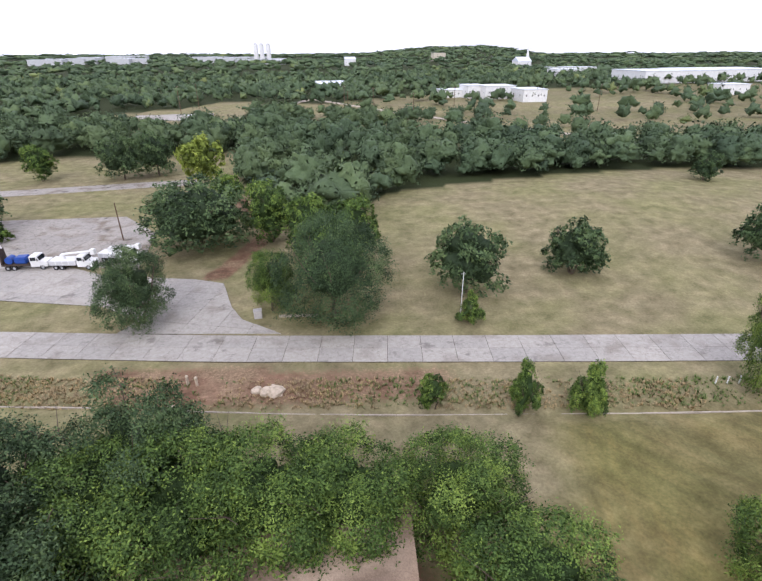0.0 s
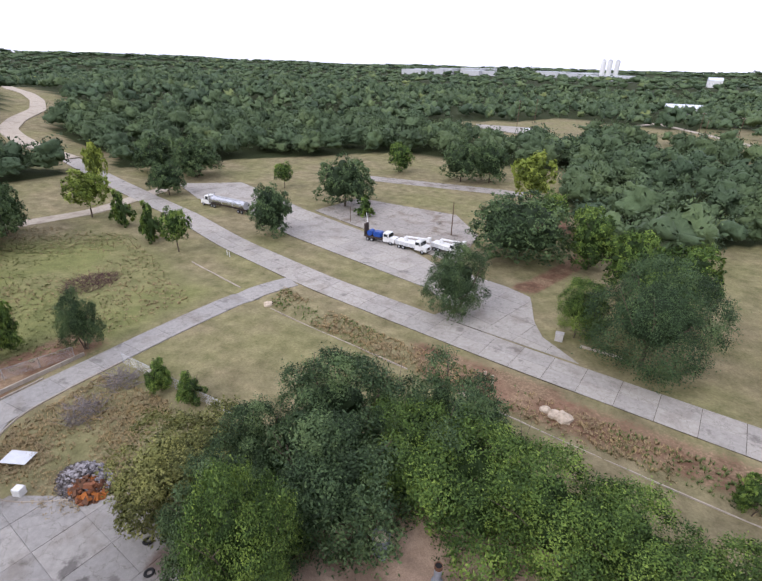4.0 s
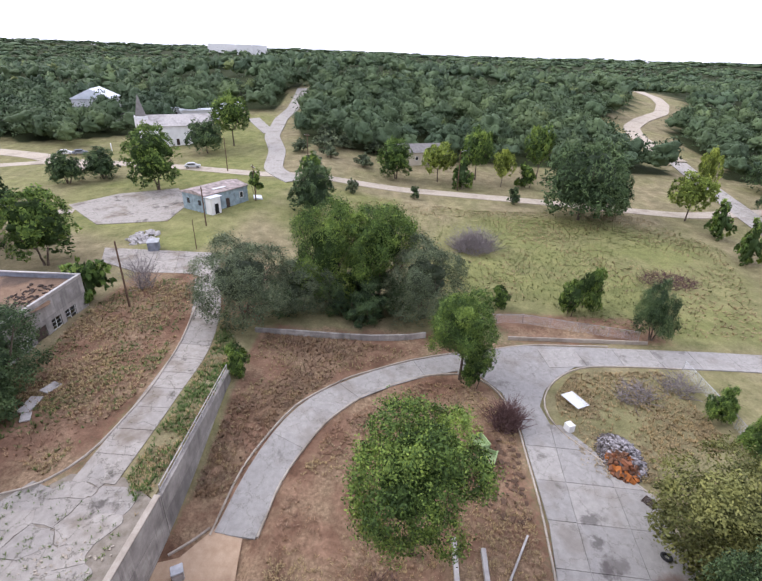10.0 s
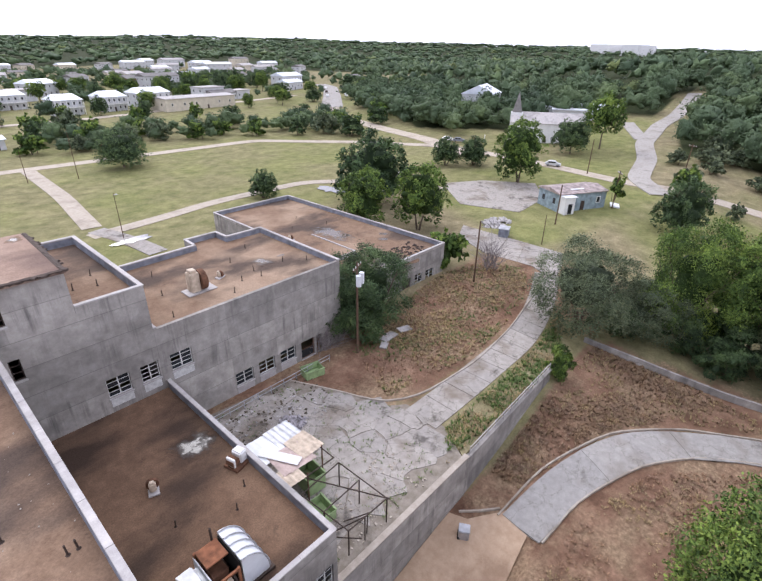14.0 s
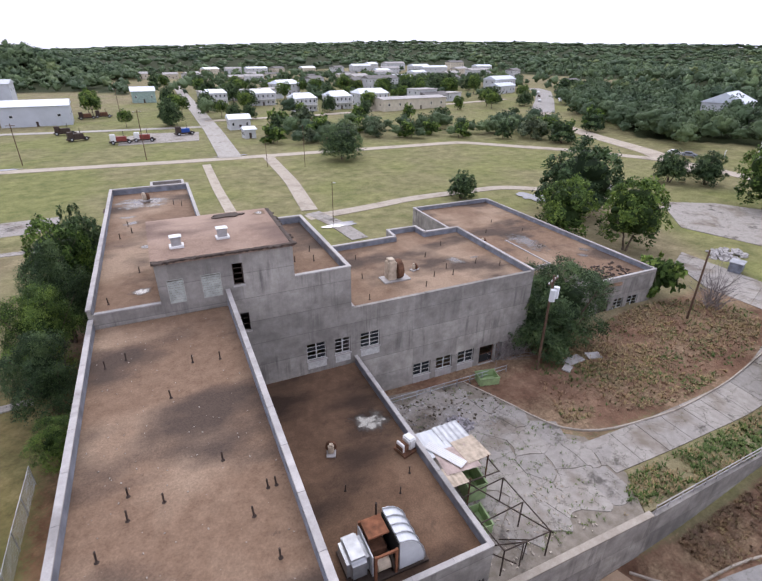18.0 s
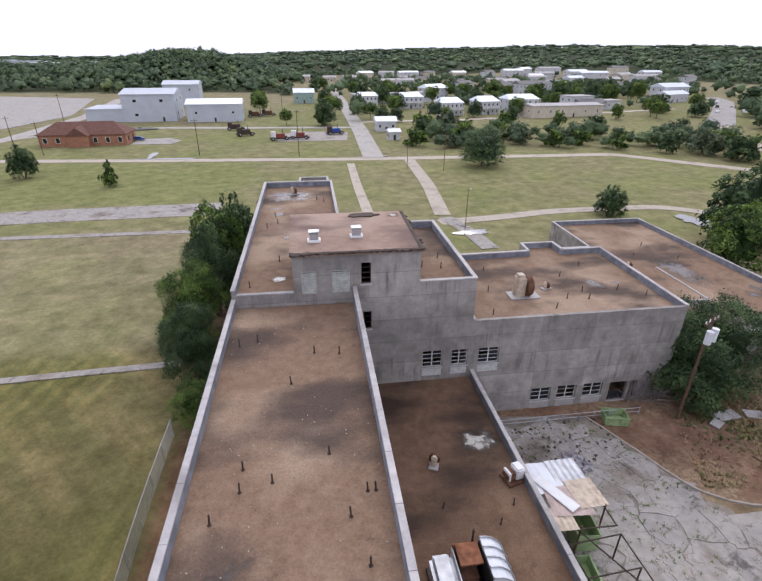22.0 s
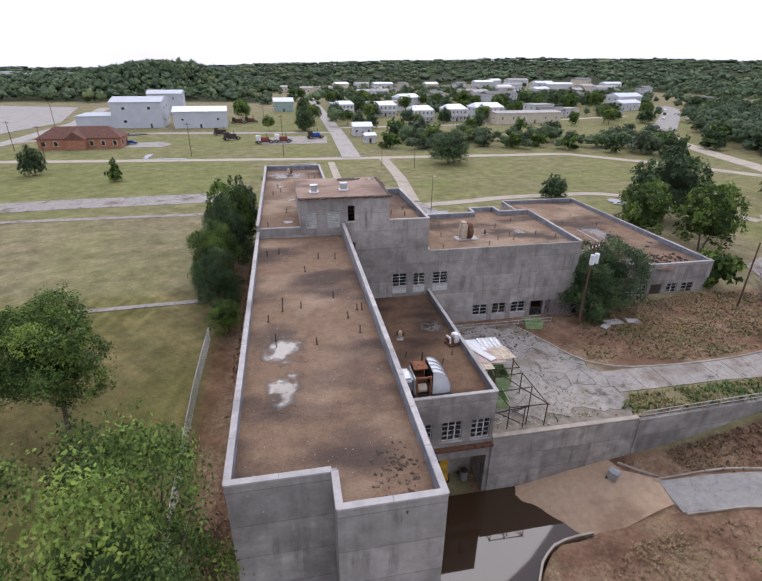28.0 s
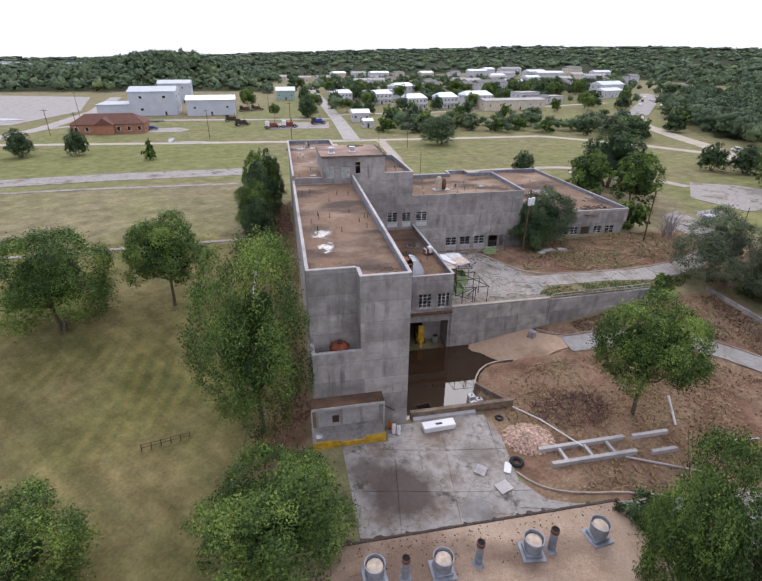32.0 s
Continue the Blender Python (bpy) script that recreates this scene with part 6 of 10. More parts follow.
def ragged_strip(pts, low, high, seed):
    """A torn strip of roofing along a line, one sheet with an uneven edge."""
    r = random.Random(seed)
    bm = bmesh.new()
    rows = []
    for p, q in zip(pts, pts[1:]):
        p, q = Vector(p), Vector(q)
        n = max(2, int((q - p).length / 0.22))
        d = (q - p).normalized()
        s = Vector((d.y, -d.x, 0))
        for i in range(n):
            c = p.lerp(q, i / n)
            out = r.uniform(0.0, 0.10) + (0.25 if r.random() < 0.12 else 0)
            rows.append([bm.verts.new(v) for v in (c + s * out + Vector((0, 0, -r.uniform(low * 0.3, low))), c + s * out * 0.7 + Vector((0, 0, 0.015)), c - s * r.uniform(0.08, high) + Vector((0, 0, 0.03 + r.uniform(0, 0.05))), c - s * (high + 0.02) + Vector((0, 0, 0.004)))])
    for a, b in zip(rows, rows[1:]):
        for k in range(3):
            bm.faces.new((a[k], b[k], b[k + 1], a[k + 1]))
    bmesh.ops.recalc_face_normals(bm, faces=bm.faces)
    bmesh.ops.solidify(bm, geom=bm.faces[:], thickness=0.012)
    return bm


ragged = ragged_strip([(4.8, 39.15, 22.33), (15.55, 39.15, 22.33), (15.65, 49.7, 22.33)], 0.16, 0.3, 5)
part("torn_edge", ragged, MAT_DARKSTEEL, HALL, "torn dark roofing edge")
for x0, x1, z0, z1 in b_open[:2]:
    m = frame_of(P[0], P[1], x0 - 4.95, z0)
    ob = part("louvre", bevelled(boxes((0, x1 - x0, 0.0, 0.06, 0, 0.08), (0, x1 - x0, 0.0, 0.06, z1 - z0 - 0.08, z1 - z0), (0, 0.07, 0.0, 0.06, 0.08, z1 - z0 - 0.08), (x1 - x0 - 0.07, x1 - x0, 0.0, 0.06, 0.08, z1 - z0 - 0.08)), 0.01), MAT_LOUVRE, HALL, "grey-white slatted louvre")
    ob.matrix_basis = m
    for k in range(9):
        sl = boxes((0.07, x1 - x0 - 0.07, -0.02, 0.0, 0, 0.17))
        s = part("slat", sl, MAT_LOUVRE, ob)
        s.matrix_basis = pose(0, 0.03, 0.08 + k * (z1 - z0 - 0.2) / 9, -38, 0, 0)
window(HALL, P[0], P[1], 10.45 - 4.95, 11.27 - 4.95, 19.42, 21.29, 1, 4, 1, mat=MAT_DARKSTEEL)
window(HALL, B[0], B[1], 15.95, 17.8, 10.5, 12.28, 2, 4, spandrel=0.75)
window(HALL, B[0], B[1], 18.66, 20.2, 10.5, 12.2, 2, 4, 1, spandrel=0.75)
window(HALL, B[0], B[1], 10.6, 11.3, 15.1, 16.8, 1, 3, 1, mat=MAT_DARKSTEEL)
N = [(4.9, 76.2), (9.5, 76.2), (9.5, 83), (4.9, 83)]
outline(HALL, N, 3.5, 18.2)
deck(HALL, inset(N, 0.2), 17.4, MAT_ROOF_WET)
coping(HALL, N, 18.2, True)

# upper block along the yard
C = [(20.4, 39.33), (41.55, 39.33), (41.55, 54.7), (36.6, 54.7), (36.5, 57.2), (32.2, 57.2), (32.1, 54.7), (20.4, 54.4)]
c_win = [(0.85, 2.85, 10.5, 12.2), (6.76, 8.8, 5.4, 6.95), (9.5, 11.5, 5.4, 6.98), (12.25, 14.3, 5.4, 7.0), (15.1, 17.0, 4.6, 6.9), (17.3, 18.1, 4.6, 6.9)]
part("wall", wall_mesh((20.41, 39.33), C[1], 3.0, 15.1, c_win), MAT_WALL, HALL)
outline(HALL, C, 3.0, 15.24, skip=(0, 7))
deck(HALL, inset(C, 0.2), 14.62, MAT_ROOF)
coping(HALL, C[:2], 15.1, w=0.3, h=0.07, mat=MAT_WALL)
coping(HALL, C[1:] + C[:1], 15.24)
flashing(HALL, C, 14.62, 0.62, (0,))
window(HALL, C[0], C[1], 0.85, 2.85, 10.5, 12.2, 2, 4, spandrel=0.75)
for k, (u0, u1, z0, z1) in enumerate(c_win[1:4]):
    window(HALL, C[0], C[1], u0, u1, z0, z1, 2, 3, k % 2, spandrel=0.9)
window(HALL, C[0], C[1], 15.1, 17.0, 4.6, 6.9, 1, 2, 1, mat=MAT_RUST)
for k, u in enumerate((6.76, 9.5, 12.25)):
    pb = part("patch", bevelled(boxes((0, 2.0, -0.03, 0.02, 0, 0.95))), MAT_CAP, HALL, "pale plaster patch below a window")
    pb.matrix_basis = frame_of(C[0], C[1], u, 4.28)

# low annex
D = [(41.56, 42.7), (67, 42.7), (66, 81.5), (49.2, 81.5), (49.2, 69), (41.56, 69)]
d_win = [(15.4, 17.3, 3.4, 6.2), (18.3, 20.1, 4.6, 6.15), (20.9, 23.0, 4.5, 6.1), (10.5, 12.6, 4.6, 6.15), (13.2, 14.8, 4.6, 6.15)]
outline(HALL, D, 2.5, 9.45, {0: d_win}, skip=(5,))
deck(HALL, inset(D, 0.2), 8.8, MAT_ROOF)
coping(HALL, D, 9.45, True)
flashing(HALL, D, 8.8, 0.65, ())
for u0, u1, z0, z1 in d_win[1:]:
    window(HALL, D[0], D[1], u0, u1, z0, z1, 2, 3, 0)
part("door", boxes((57.0, 58.8, 42.8, 42.88, 3.4, 6.2)), MAT_DARKSTEEL, HALL, "rusted double door")
part("raised_roof", bevelled(boxes((41.6, 54.6, 50.4, 60.2, 8.78, 9.35))), MAT_ROOF, HALL, "raised roof slab with a pale edge")
part("roof_edge", boxes((54.6, 54.85, 50.2, 60.4, 8.8, 9.45), (41.7, 54.6, 50.2, 50.4, 8.8, 9.45)), MAT_CAP, HALL, "pale roof edge")

# low front section over the garage
E = [(10, 17.42), (20.95, 17.42), (20.85, 39.33), (10, 39.33)]
e_open = [(3.1, 5.0, 4.78, 7.0), (5.95, 7.85, 4.78, 7.0), (8.75, 10.6, 4.72, 6.95), (1.2, 10.55, -2.6, 2.55)]
part("wall", wall_mesh((10.004, 17.42), E[1], -3.0, 9.82, e_open), MAT_WALL, HALL)
part("wall", wall_mesh(E[1], E[2], -3.0, 9.82, trim=0.25), MAT_WALL, HALL)
deck(HALL, [(10, 17.6), (20.75, 17.6), (20.75, 39.33), (10, 39.33)], 9.1, MAT_ROOF_WET)
deck(HALL, [(10, 17.6), (20.75, 17.6), (20.75, 39.33), (10, 39.33)], 3.6, MAT_CAP, name="floor_slab")
part("garage_back", boxes((10.1, 20.6, 32.0, 32.2, -3, 3.3)), MAT_WALL, HALL)
part("garage_partition", boxes((17.6, 20.5, 20.4, 20.6, -2.6, 3.3)), MAT_WALL, HALL)
coping(HALL, E[:3], 9.82, w=0.3)
flashing(HALL, E, 9.1, 0.7, (2, 3))
for u0, u1, z0, z1 in e_open[:3]:
    window(HALL, E[0], E[1], u0, u1, z0, z1, 3, 4, 0.3)
part("ledge", bevelled(boxes((10.05, 21.0, 16.95, 17.42, 3.85, 4.15)), 0.03), MAT_RUST, HALL, "rust-stained ledge over the garage door")

# retaining walls
rw = thing("retaining_wall", label="tall stained concrete retaining wall with dark streaks", category="wall", kind="structure")
part("wall_panel", wall_mesh((20.96, 17.25), (36.4, 17.25), -3.4, 4.62, thick=0.4), MAT_WALL, rw)
part("wall_panel", wall_mesh((36.54, 17.3), (54.2, 17.9), -3.4, 4.35, thick=0.4), MAT_WALL, rw)
part("wall_cap", bevelled(boxes((20.96, 36.4, 17.2, 17.72, 4.63, 4.75)), 0.02), MAT_KERB, rw)
rail = thing("wall_railing", label="weathered pale pipe railing along the retaining wall", category="railing")
for k in range(12):
    x = 36.9 + k * 1.55
    y = 17.5 + 0.034 * (x - 36.5)
    part("post", tube(bmesh.new(), (x, y, 4.3), (x, y, 5.3), 0.05), MAT_CAP, rail)
for h in (4.75, 5.22):
    part("rail", tube(bmesh.new(), (36.9, 17.51, h), (53.95, 18.1, h), 0.045), MAT_CAP, rail)
rw2 = thing("garden_wall", label="low grey concrete wall behind the loop drive", category="wall", kind="structure")
line = [(65.2, 18.4), (66.2, 13.2), (67.3, 8), (68.2, 2.8), (69.2, -2.4), (70.1, -5)]
tops = [max(land_at(x - 0.6, min(y, 17)), land_at(x + 0.6, min(y, 17))) + 0.85 for x, y in line]
for (p, q), (za, zb) in zip(zip(line, line[1:]), zip(tops, tops[1:])):
    gw = wall_mesh(q, p, -0.5, 1.0, thick=0.3)
    for v in gw.verts:
        k = min(1, max(0, (p[1] - v.co.y) / (p[1] - q[1])))
        if v.co.z > 0:
            v.co.z = za + (zb - za) * k
    part("wall_panel", gw, MAT_WALL, rw2)
cw = thing("court_wall", label="low brown-topped concrete wall round the flooded court", category="wall", kind="structure")
part("wall_panel", boxes((10.6, 23.1, 0.45, 0.85, -3, 0.85)), MAT_BROWNCAP, cw)
part("wall_cap", bevelled(boxes((10.6, 23.1, 0.38, 0.92, 0.86, 0.98)), 0.03), MAT_BROWNCAP, cw)
part("wall_panel", wall_mesh((23.0, 0.95), (20.3, 5.1), -3, 0.45, thick=0.22), MAT_BROWNCAP, cw)
arc = [(20.3, 5.1), (20.85, 6.4), (21.85, 7.8), (22.7, 8.5), (23.5, 9.0), (24.6, 9.3), (25.8, 9.45), (27.4, 9.5)]
for a, b in zip(arc, arc[1:]):
    part("wall_panel", wall_mesh(a, b, -3, -0.02, thick=0.14), MAT_BROWNCAP, cw)
    part("wall_cap", wall_mesh(a, b, 0.0, 0.09, thick=0.17), MAT_KERB, cw)
part("footing", bevelled(boxes((10.8, 18.3, -0.1, 0.4, -0.3, 0.38)), 0.03), MAT_CAP, cw)
slab("court_floor", [(10.2, 1.0), (22.7, 1.0), (20.25, 5.1), (20.8, 6.5), (21.8, 7.95), (23.4, 9.15), (25.8, 9.6), (31, 10.3), (36.8, 11.0), (37.4, 13.4), (34.5, 15.6), (34, 17.2), (10.2, 17.2)], MAT_SAND, 0.14, 0.8, rough=0.16, label="silty tan concrete floor of the sunken court")
pool = part("flood_water", prism(bmesh.new(), [(10.1, 0.9), (22.8, 0.9), (20.25, 5.1), (20.8, 6.45), (21.8, 7.9), (23.4, 9.1), (25.8, 9.5), (31.5, 10.2), (31.5, 17.2), (10.1, 17.2)], -2.6, -2.02), MAT_WATER)
tagged(pool, "still muddy brown floodwater in the sunken court", "water", kind="structure")

# loading dock
dock = thing("loading_dock", label="raised concrete loading dock with a yellow front", category="loading dock")
part("platform", bevelled(boxes((-0.6, 7.1, -2.5, -0.02, -0.4, 1.05)), 0.03), MAT_DRIVE, dock)
part("bumper", bevelled(boxes((-0.6, 2.2, -2.62, -2.51, 0.1, 1.3), (2.25, 4.9, -2.62, -2.51, 0.1, 1.0), (4.95, 7.1, -2.62, -2.51, 0.1, 1.4)), 0.02), MAT_YELLOW, dock, "scuffed yellow front boards")
part("canopy", bevelled(boxes((-0.5, 7.1, -1.7, -0.02, 4.75, 4.98)), 0.03), MAT_ROOF_WET, dock, "rusty brown canopy")
part("fascia", boxes((-0.5, 7.1, -1.76, -1.705, 4.66, 4.98)), MAT_CAP, dock)
for x in (-0.5, 7.05):
    part("post", boxes((x - 0.06, x + 0.06, -1.7, -1.58, 1.05, 4.66)), MAT_CAP, dock)
part("back_panel", boxes((0.2, 6.8, -0.06, -0.03, 1.05, 4.2)), MAT_CAP, dock, "pale plastered back wall")
for x in (2.7, 4.9):
    part("pilaster", boxes((x - 0.12, x + 0.12, -0.16, -0.062, 1.05, 4.6)), MAT_WALL, dock)
part("pipe", tube(bmesh.new(), (7.3, -0.2, 3.2), (8.6, -0.2, 2.2), 0.04, 0.04, 6), MAT_DARKSTEEL, dock)
part("bracket", tube(bmesh.new(), (7.3, -0.2, 3.2), (7.3, 0.02, 3.2), 0.04, 0.04, 6), MAT_DARKSTEEL, dock)
part("crate", bevelled(boxes((-0.2, 0.5, -2.2, -1.6, 1.05, 1.5)), 0.03), MAT_METAL, dock)
part("ramp", bevelled(boxes((5.1, 6.9, -3.9, -2.65, 0.05, 0.3)), 0.03), MAT_RUST, dock, "rusty steel plate at the dock's foot")
part("meter_box", bevelled(boxes((1.7, 2.4, -0.3, -0.07, 1.7, 2.5)), 0.02), MAT_DARKSTEEL, dock)

# south building under the trees, only its roof in view
SB = thing("south_building", label="low building with a dusty red flat roof and vents", category="building")
S = [(-3, -41), (23.4, -41), (23.4, -17.2), (-3, -16.9)]
outline(SB, S, -0.5, 4.2)
part("roof", prism(bmesh.new(), [(-3.3, -41.3), (23.7, -41.3), (23.7, -17.0), (-3.3, -16.7)], 4.2, 4.5), MAT_ROOF_S, SB, "dusty red-brown roofing")
part("roof_edge", boxes((-3.3, 23.7, -41.42, -41.31, 4.15, 4.62)), MAT_DARKSTEEL, SB)
torn = ragged_strip([(23.7, -17.0, 4.51), (-3.3, -16.7, 4.51)], 0.12, 0.2, 6)
part("torn_edge", torn, MAT_DARKSTEEL, SB)


def ring_wall(r0, r1, z0, z1, seg=24, thick=0.04):
    """A thin open band, round about the z axis."""
    bm = bmesh.new()
    rows = [[bm.verts.new((r * math.cos(2 * math.pi * i / seg), r * math.sin(2 * math.pi * i / seg), z)) for i in range(seg)] for r, z in ((r0, z0), (r1, z1), (r1 - thick, z1), (r0 - thick, z0))]
    for p, q in zip(rows, rows[1:] + rows[:1]):
        for i in range(seg):
            j = (i + 1) % seg
            bm.faces.new((p[i], p[j], q[j], q[i]))
    bmesh.ops.recalc_face_normals(bm, faces=bm.faces)
    return bm


def roof_vent(x, y, z):
    t = thing("roof_vent", (x, y, z), random.uniform(-8, 8), "galvanised drum roof vent with a rust-marked cap", "vent", "south roof vents")
    part("base", bevelled(boxes((-0.85, 0.85, -0.85, 0.85, 0, 0.08)), 0.02), MAT_DULLGALV, t)
    part("curb", bevelled(boxes((-0.62, 0.62, -0.62, 0.62, 0.08, 0.34)), 0.04), MAT_DULLGALV, t)
    part("throat", tube(bmesh.new(), (0, 0, 0.34), (0, 0, 0.72), 0.56, 0.46, 24), MAT_DULLGALV, t)
    part("drum", ring_wall(0.66, 0.72, 0.62, 1.5), MAT_DULLGALV, t)
    part("rim", ring_wall(0.745, 0.745, 1.46, 1.53, thick=0.06), MAT_DULLGALV, t)
    for k in range(4):
        a = math.pi * (k + 0.5) / 2
        part("stay", tube(bmesh.new(), (0.5 * math.cos(a), 0.5 * math.sin(a), 0.68), (0.66 * math.cos(a), 0.66 * math.sin(a), 1.0), 0.03, 0.03, 6), MAT_DULLGALV, t)
    cp = bmesh.new()
    tube(cp, (0, 0, 1.22), (0, 0, 1.3), 0.60, 0.56, 24)
    tube(cp, (0, 0, 1.3), (0, 0, 1.44), 0.56, 0.12, 24)
    part("cap", cp, MAT_CAPRUST, t, "pale cap with a rust spot")


def roof_stack(x, y, z, h=1.7):
    t = thing("vent_stack", (x, y, z), 0, "grey metal flue with a dark top", "flue", "south roof flues")
    part("flange", tube(bmesh.new(), (0, 0, 0), (0, 0, 0.16), 0.46, 0.32, 16), MAT_DULLGALV, t)
    part("pipe", tube(bmesh.new(), (0, 0, 0.1), (0, 0, h), 0.29, 0.27, 16), MAT_DULLGALV, t)
    part("seam", ring_wall(0.31, 0.31, h * 0.55, h * 0.55 + 0.05, 16, 0.03), MAT_DULLGALV, t)
    part("cowl", ring_wall(0.31, 0.31, h - 0.22, h + 0.1, 16, 0.05), MAT_RUST, t, "dark rusted top")
    # a black disc over the capped pipe paints the shade inside the flue
    part("flue_mouth", tube(bmesh.new(), (0, 0, h - 0.02), (0, 0, h + 0.02), 0.26, 0.26, 16), MAT_DARK, t)


for x, y in ((2.7, -19.7), (7.5, -20.1), (14.4, -20.0), (19.9, -19.8)):
    roof_vent(x, y, 4.5)
for x, h in ((4.8, 2.0), (10.2, 2.2), (15.9, 2.1)):
    roof_stack(x, -20.1, 4.5, h)
roof_vent(18.4, -32.9, 4.5)
roof_stack(13.5, -33, 4.5)


# ---------------------------------------------------------------- roof furniture
def blob_outline(x, y, rx, ry, seed, n=84, rough=0.38):
    rnd = random.Random(seed)
    ph = [rnd.uniform(0, 6.28) for _ in range(4)]
    pts = []
    for i in range(n):
        a = 2 * math.pi * i / n
        r = 1 + rough * (0.5 * math.sin(2 * a + ph[0]) + 0.35 * math.sin(3 * a + ph[1]) + 0.3 * math.sin(5 * a + ph[2]) + 0.2 * math.sin(8 * a + ph[3]) + 0.45 * noise.noise((2.6 * math.cos(a), 2.6 * math.sin(a), seed * 1.7)) + 0.3 * noise.noise((7 * math.cos(a), 7 * math.sin(a), seed * 2.3)))
        pts.append((x + rx * r * math.cos(a), y + ry * r * math.sin(a)))
    return pts


def puddle(x, y, z, rx, ry, seed, label="shallow rain puddle mirroring the pale sky"):
    ob = part("puddle", prism(bmesh.new(), blob_outline(x, y, rx, ry, seed), z - 0.02, z + 0.012), MAT_GLEAM if z < 8.5 else MAT_PUDDLE_DAMP if z == 9.1 else MAT_PUDDLE)
    return tagged(ob, label, "puddle", "puddles")


for row in ((2.9, 14.9, 17.85, 1.7, 2.6, 1), (2.6, 10.0, 17.85, 1.5, 2.0, 2), (3.8, 70.0, 18.6, 3.4, 3.4, 3), (2.5, 62, 18.6, 0.9, 0.8, 4), (4.1, 53.5, 18.6, 0.8, 0.5, 5), (3.5, 43, 18.6, 1.1, 0.6, 6), (2.3, 64.5, 18.6, 0.9, 0.6, 7),
            (18.8, 31, 9.1, 1.4, 1.9, 8), (36, 46, 14.62, 1.3, 1.2, 9), (58.3, 59.3, 8.8, 2.8, 4.6, 10), (55.5, 45.0, 8.8, 4.6, 2.8, 11), (64.5, 53.5, 8.8, 0.7, 0.9, 12), (62.7, 52, 8.8, 0.7, 1.2, 13), (14.6, 48.4, 22.32, 0.5, 0.7, 14), (38.6, 46.2, 14.62, 0.7, 0.25, 15)):
    puddle(*row)
for x, y, rx, ry, sd in ((37.7, 90.9, 3.0, 1.5, 21), (87.8, 91.4, 3.4, 3.6, 29), (96, 86, 3.0, 4.0, 22), (28, 170.5, 5, 1.1, 23), (-40, 174, 12, 0.8, 24), (-46.5, 180.5, 1.0, 6, 25)):
    puddle(x, y, land_at(x, y) + 0.16, rx, ry, sd)
for x, y, rx, ry, sd in ((-70, 246, 9, 3, 26), (-150, 262, 16, 4, 27), (-190, 300, 22, 4, 28)):
    puddle(x, y, land_at(x, y) + 0.42, rx, ry, sd)

pipes = [(1.2, 33.5, 17.85), (2.4, 34, 17.85), (4.9, 28.7, 17.85), (2.7, 22, 17.85), (2.7, 20.6, 17.85), (4.2, 21, 17.85), (1.6, 19, 17.85), (7.0, 22.5, 17.85), (8.7, 19.9, 17.85), (9.1, 19.9, 17.85), (7.8, 18.6, 17.85), (5.1, 15, 17.85), (2.2, 16, 17.85), (8.4, 16.2, 17.85), (6.4, 32, 17.85), (8.1, 31.7, 17.85),
         (1.6, 57, 18.6), (2.7, 58.5, 18.6), (2.3, 61, 18.6), (3.4, 47, 18.6), (1.2, 41.5, 18.6), (16.6, 44, 18.6), (18.3, 43.5, 18.6), (18.6, 46, 18.6), (7.4, 68, 18.6), (8.3, 67, 18.6),
         (24.2, 46, 14.62), (25.4, 51, 14.62), (31.5, 43.4, 14.62), (33.6, 43, 14.62), (33.8, 44.7, 14.62), (33.2, 48.5, 14.62), (37.6, 44.6, 14.62), (39.8, 43, 14.62), (29.5, 41.6, 14.62), (23, 41.2, 14.62), (36.8, 51, 14.62),
         (17.8, 23.7, 9.1), (19.2, 25, 9.1), (14.4, 25.4, 9.1), (55, 66, 8.8), (59, 70, 8.8), (52, 62.5, 8.8), (61, 64, 8.8)]
first = None
for k, (x, y, z) in enumerate(pipes):
    h = random.uniform(0.4, 0.75)
    if first is None:
        first = thing("vent_pipe", (x, y, z), 0, "short rusty vent pipe standing on the roof", "pipe", "roof vent pipes")
        bm = bmesh.new()
        tube(bm, (0, 0, 0), (0, 0, 0.06), 0.11, 0.06, 8)
        part("collar", bm, MAT_DARKSTEEL, first)
        part("pipe", tube(bmesh.new(), (0, 0, 0.04), (0, 0, 0.6), 0.045, 0.045, 8), MAT_DARKSTEEL, first)
    else:
        copy_thing(first, pose(x, y, z, random.uniform(-4, 4), random.uniform(-4, 4), 0))


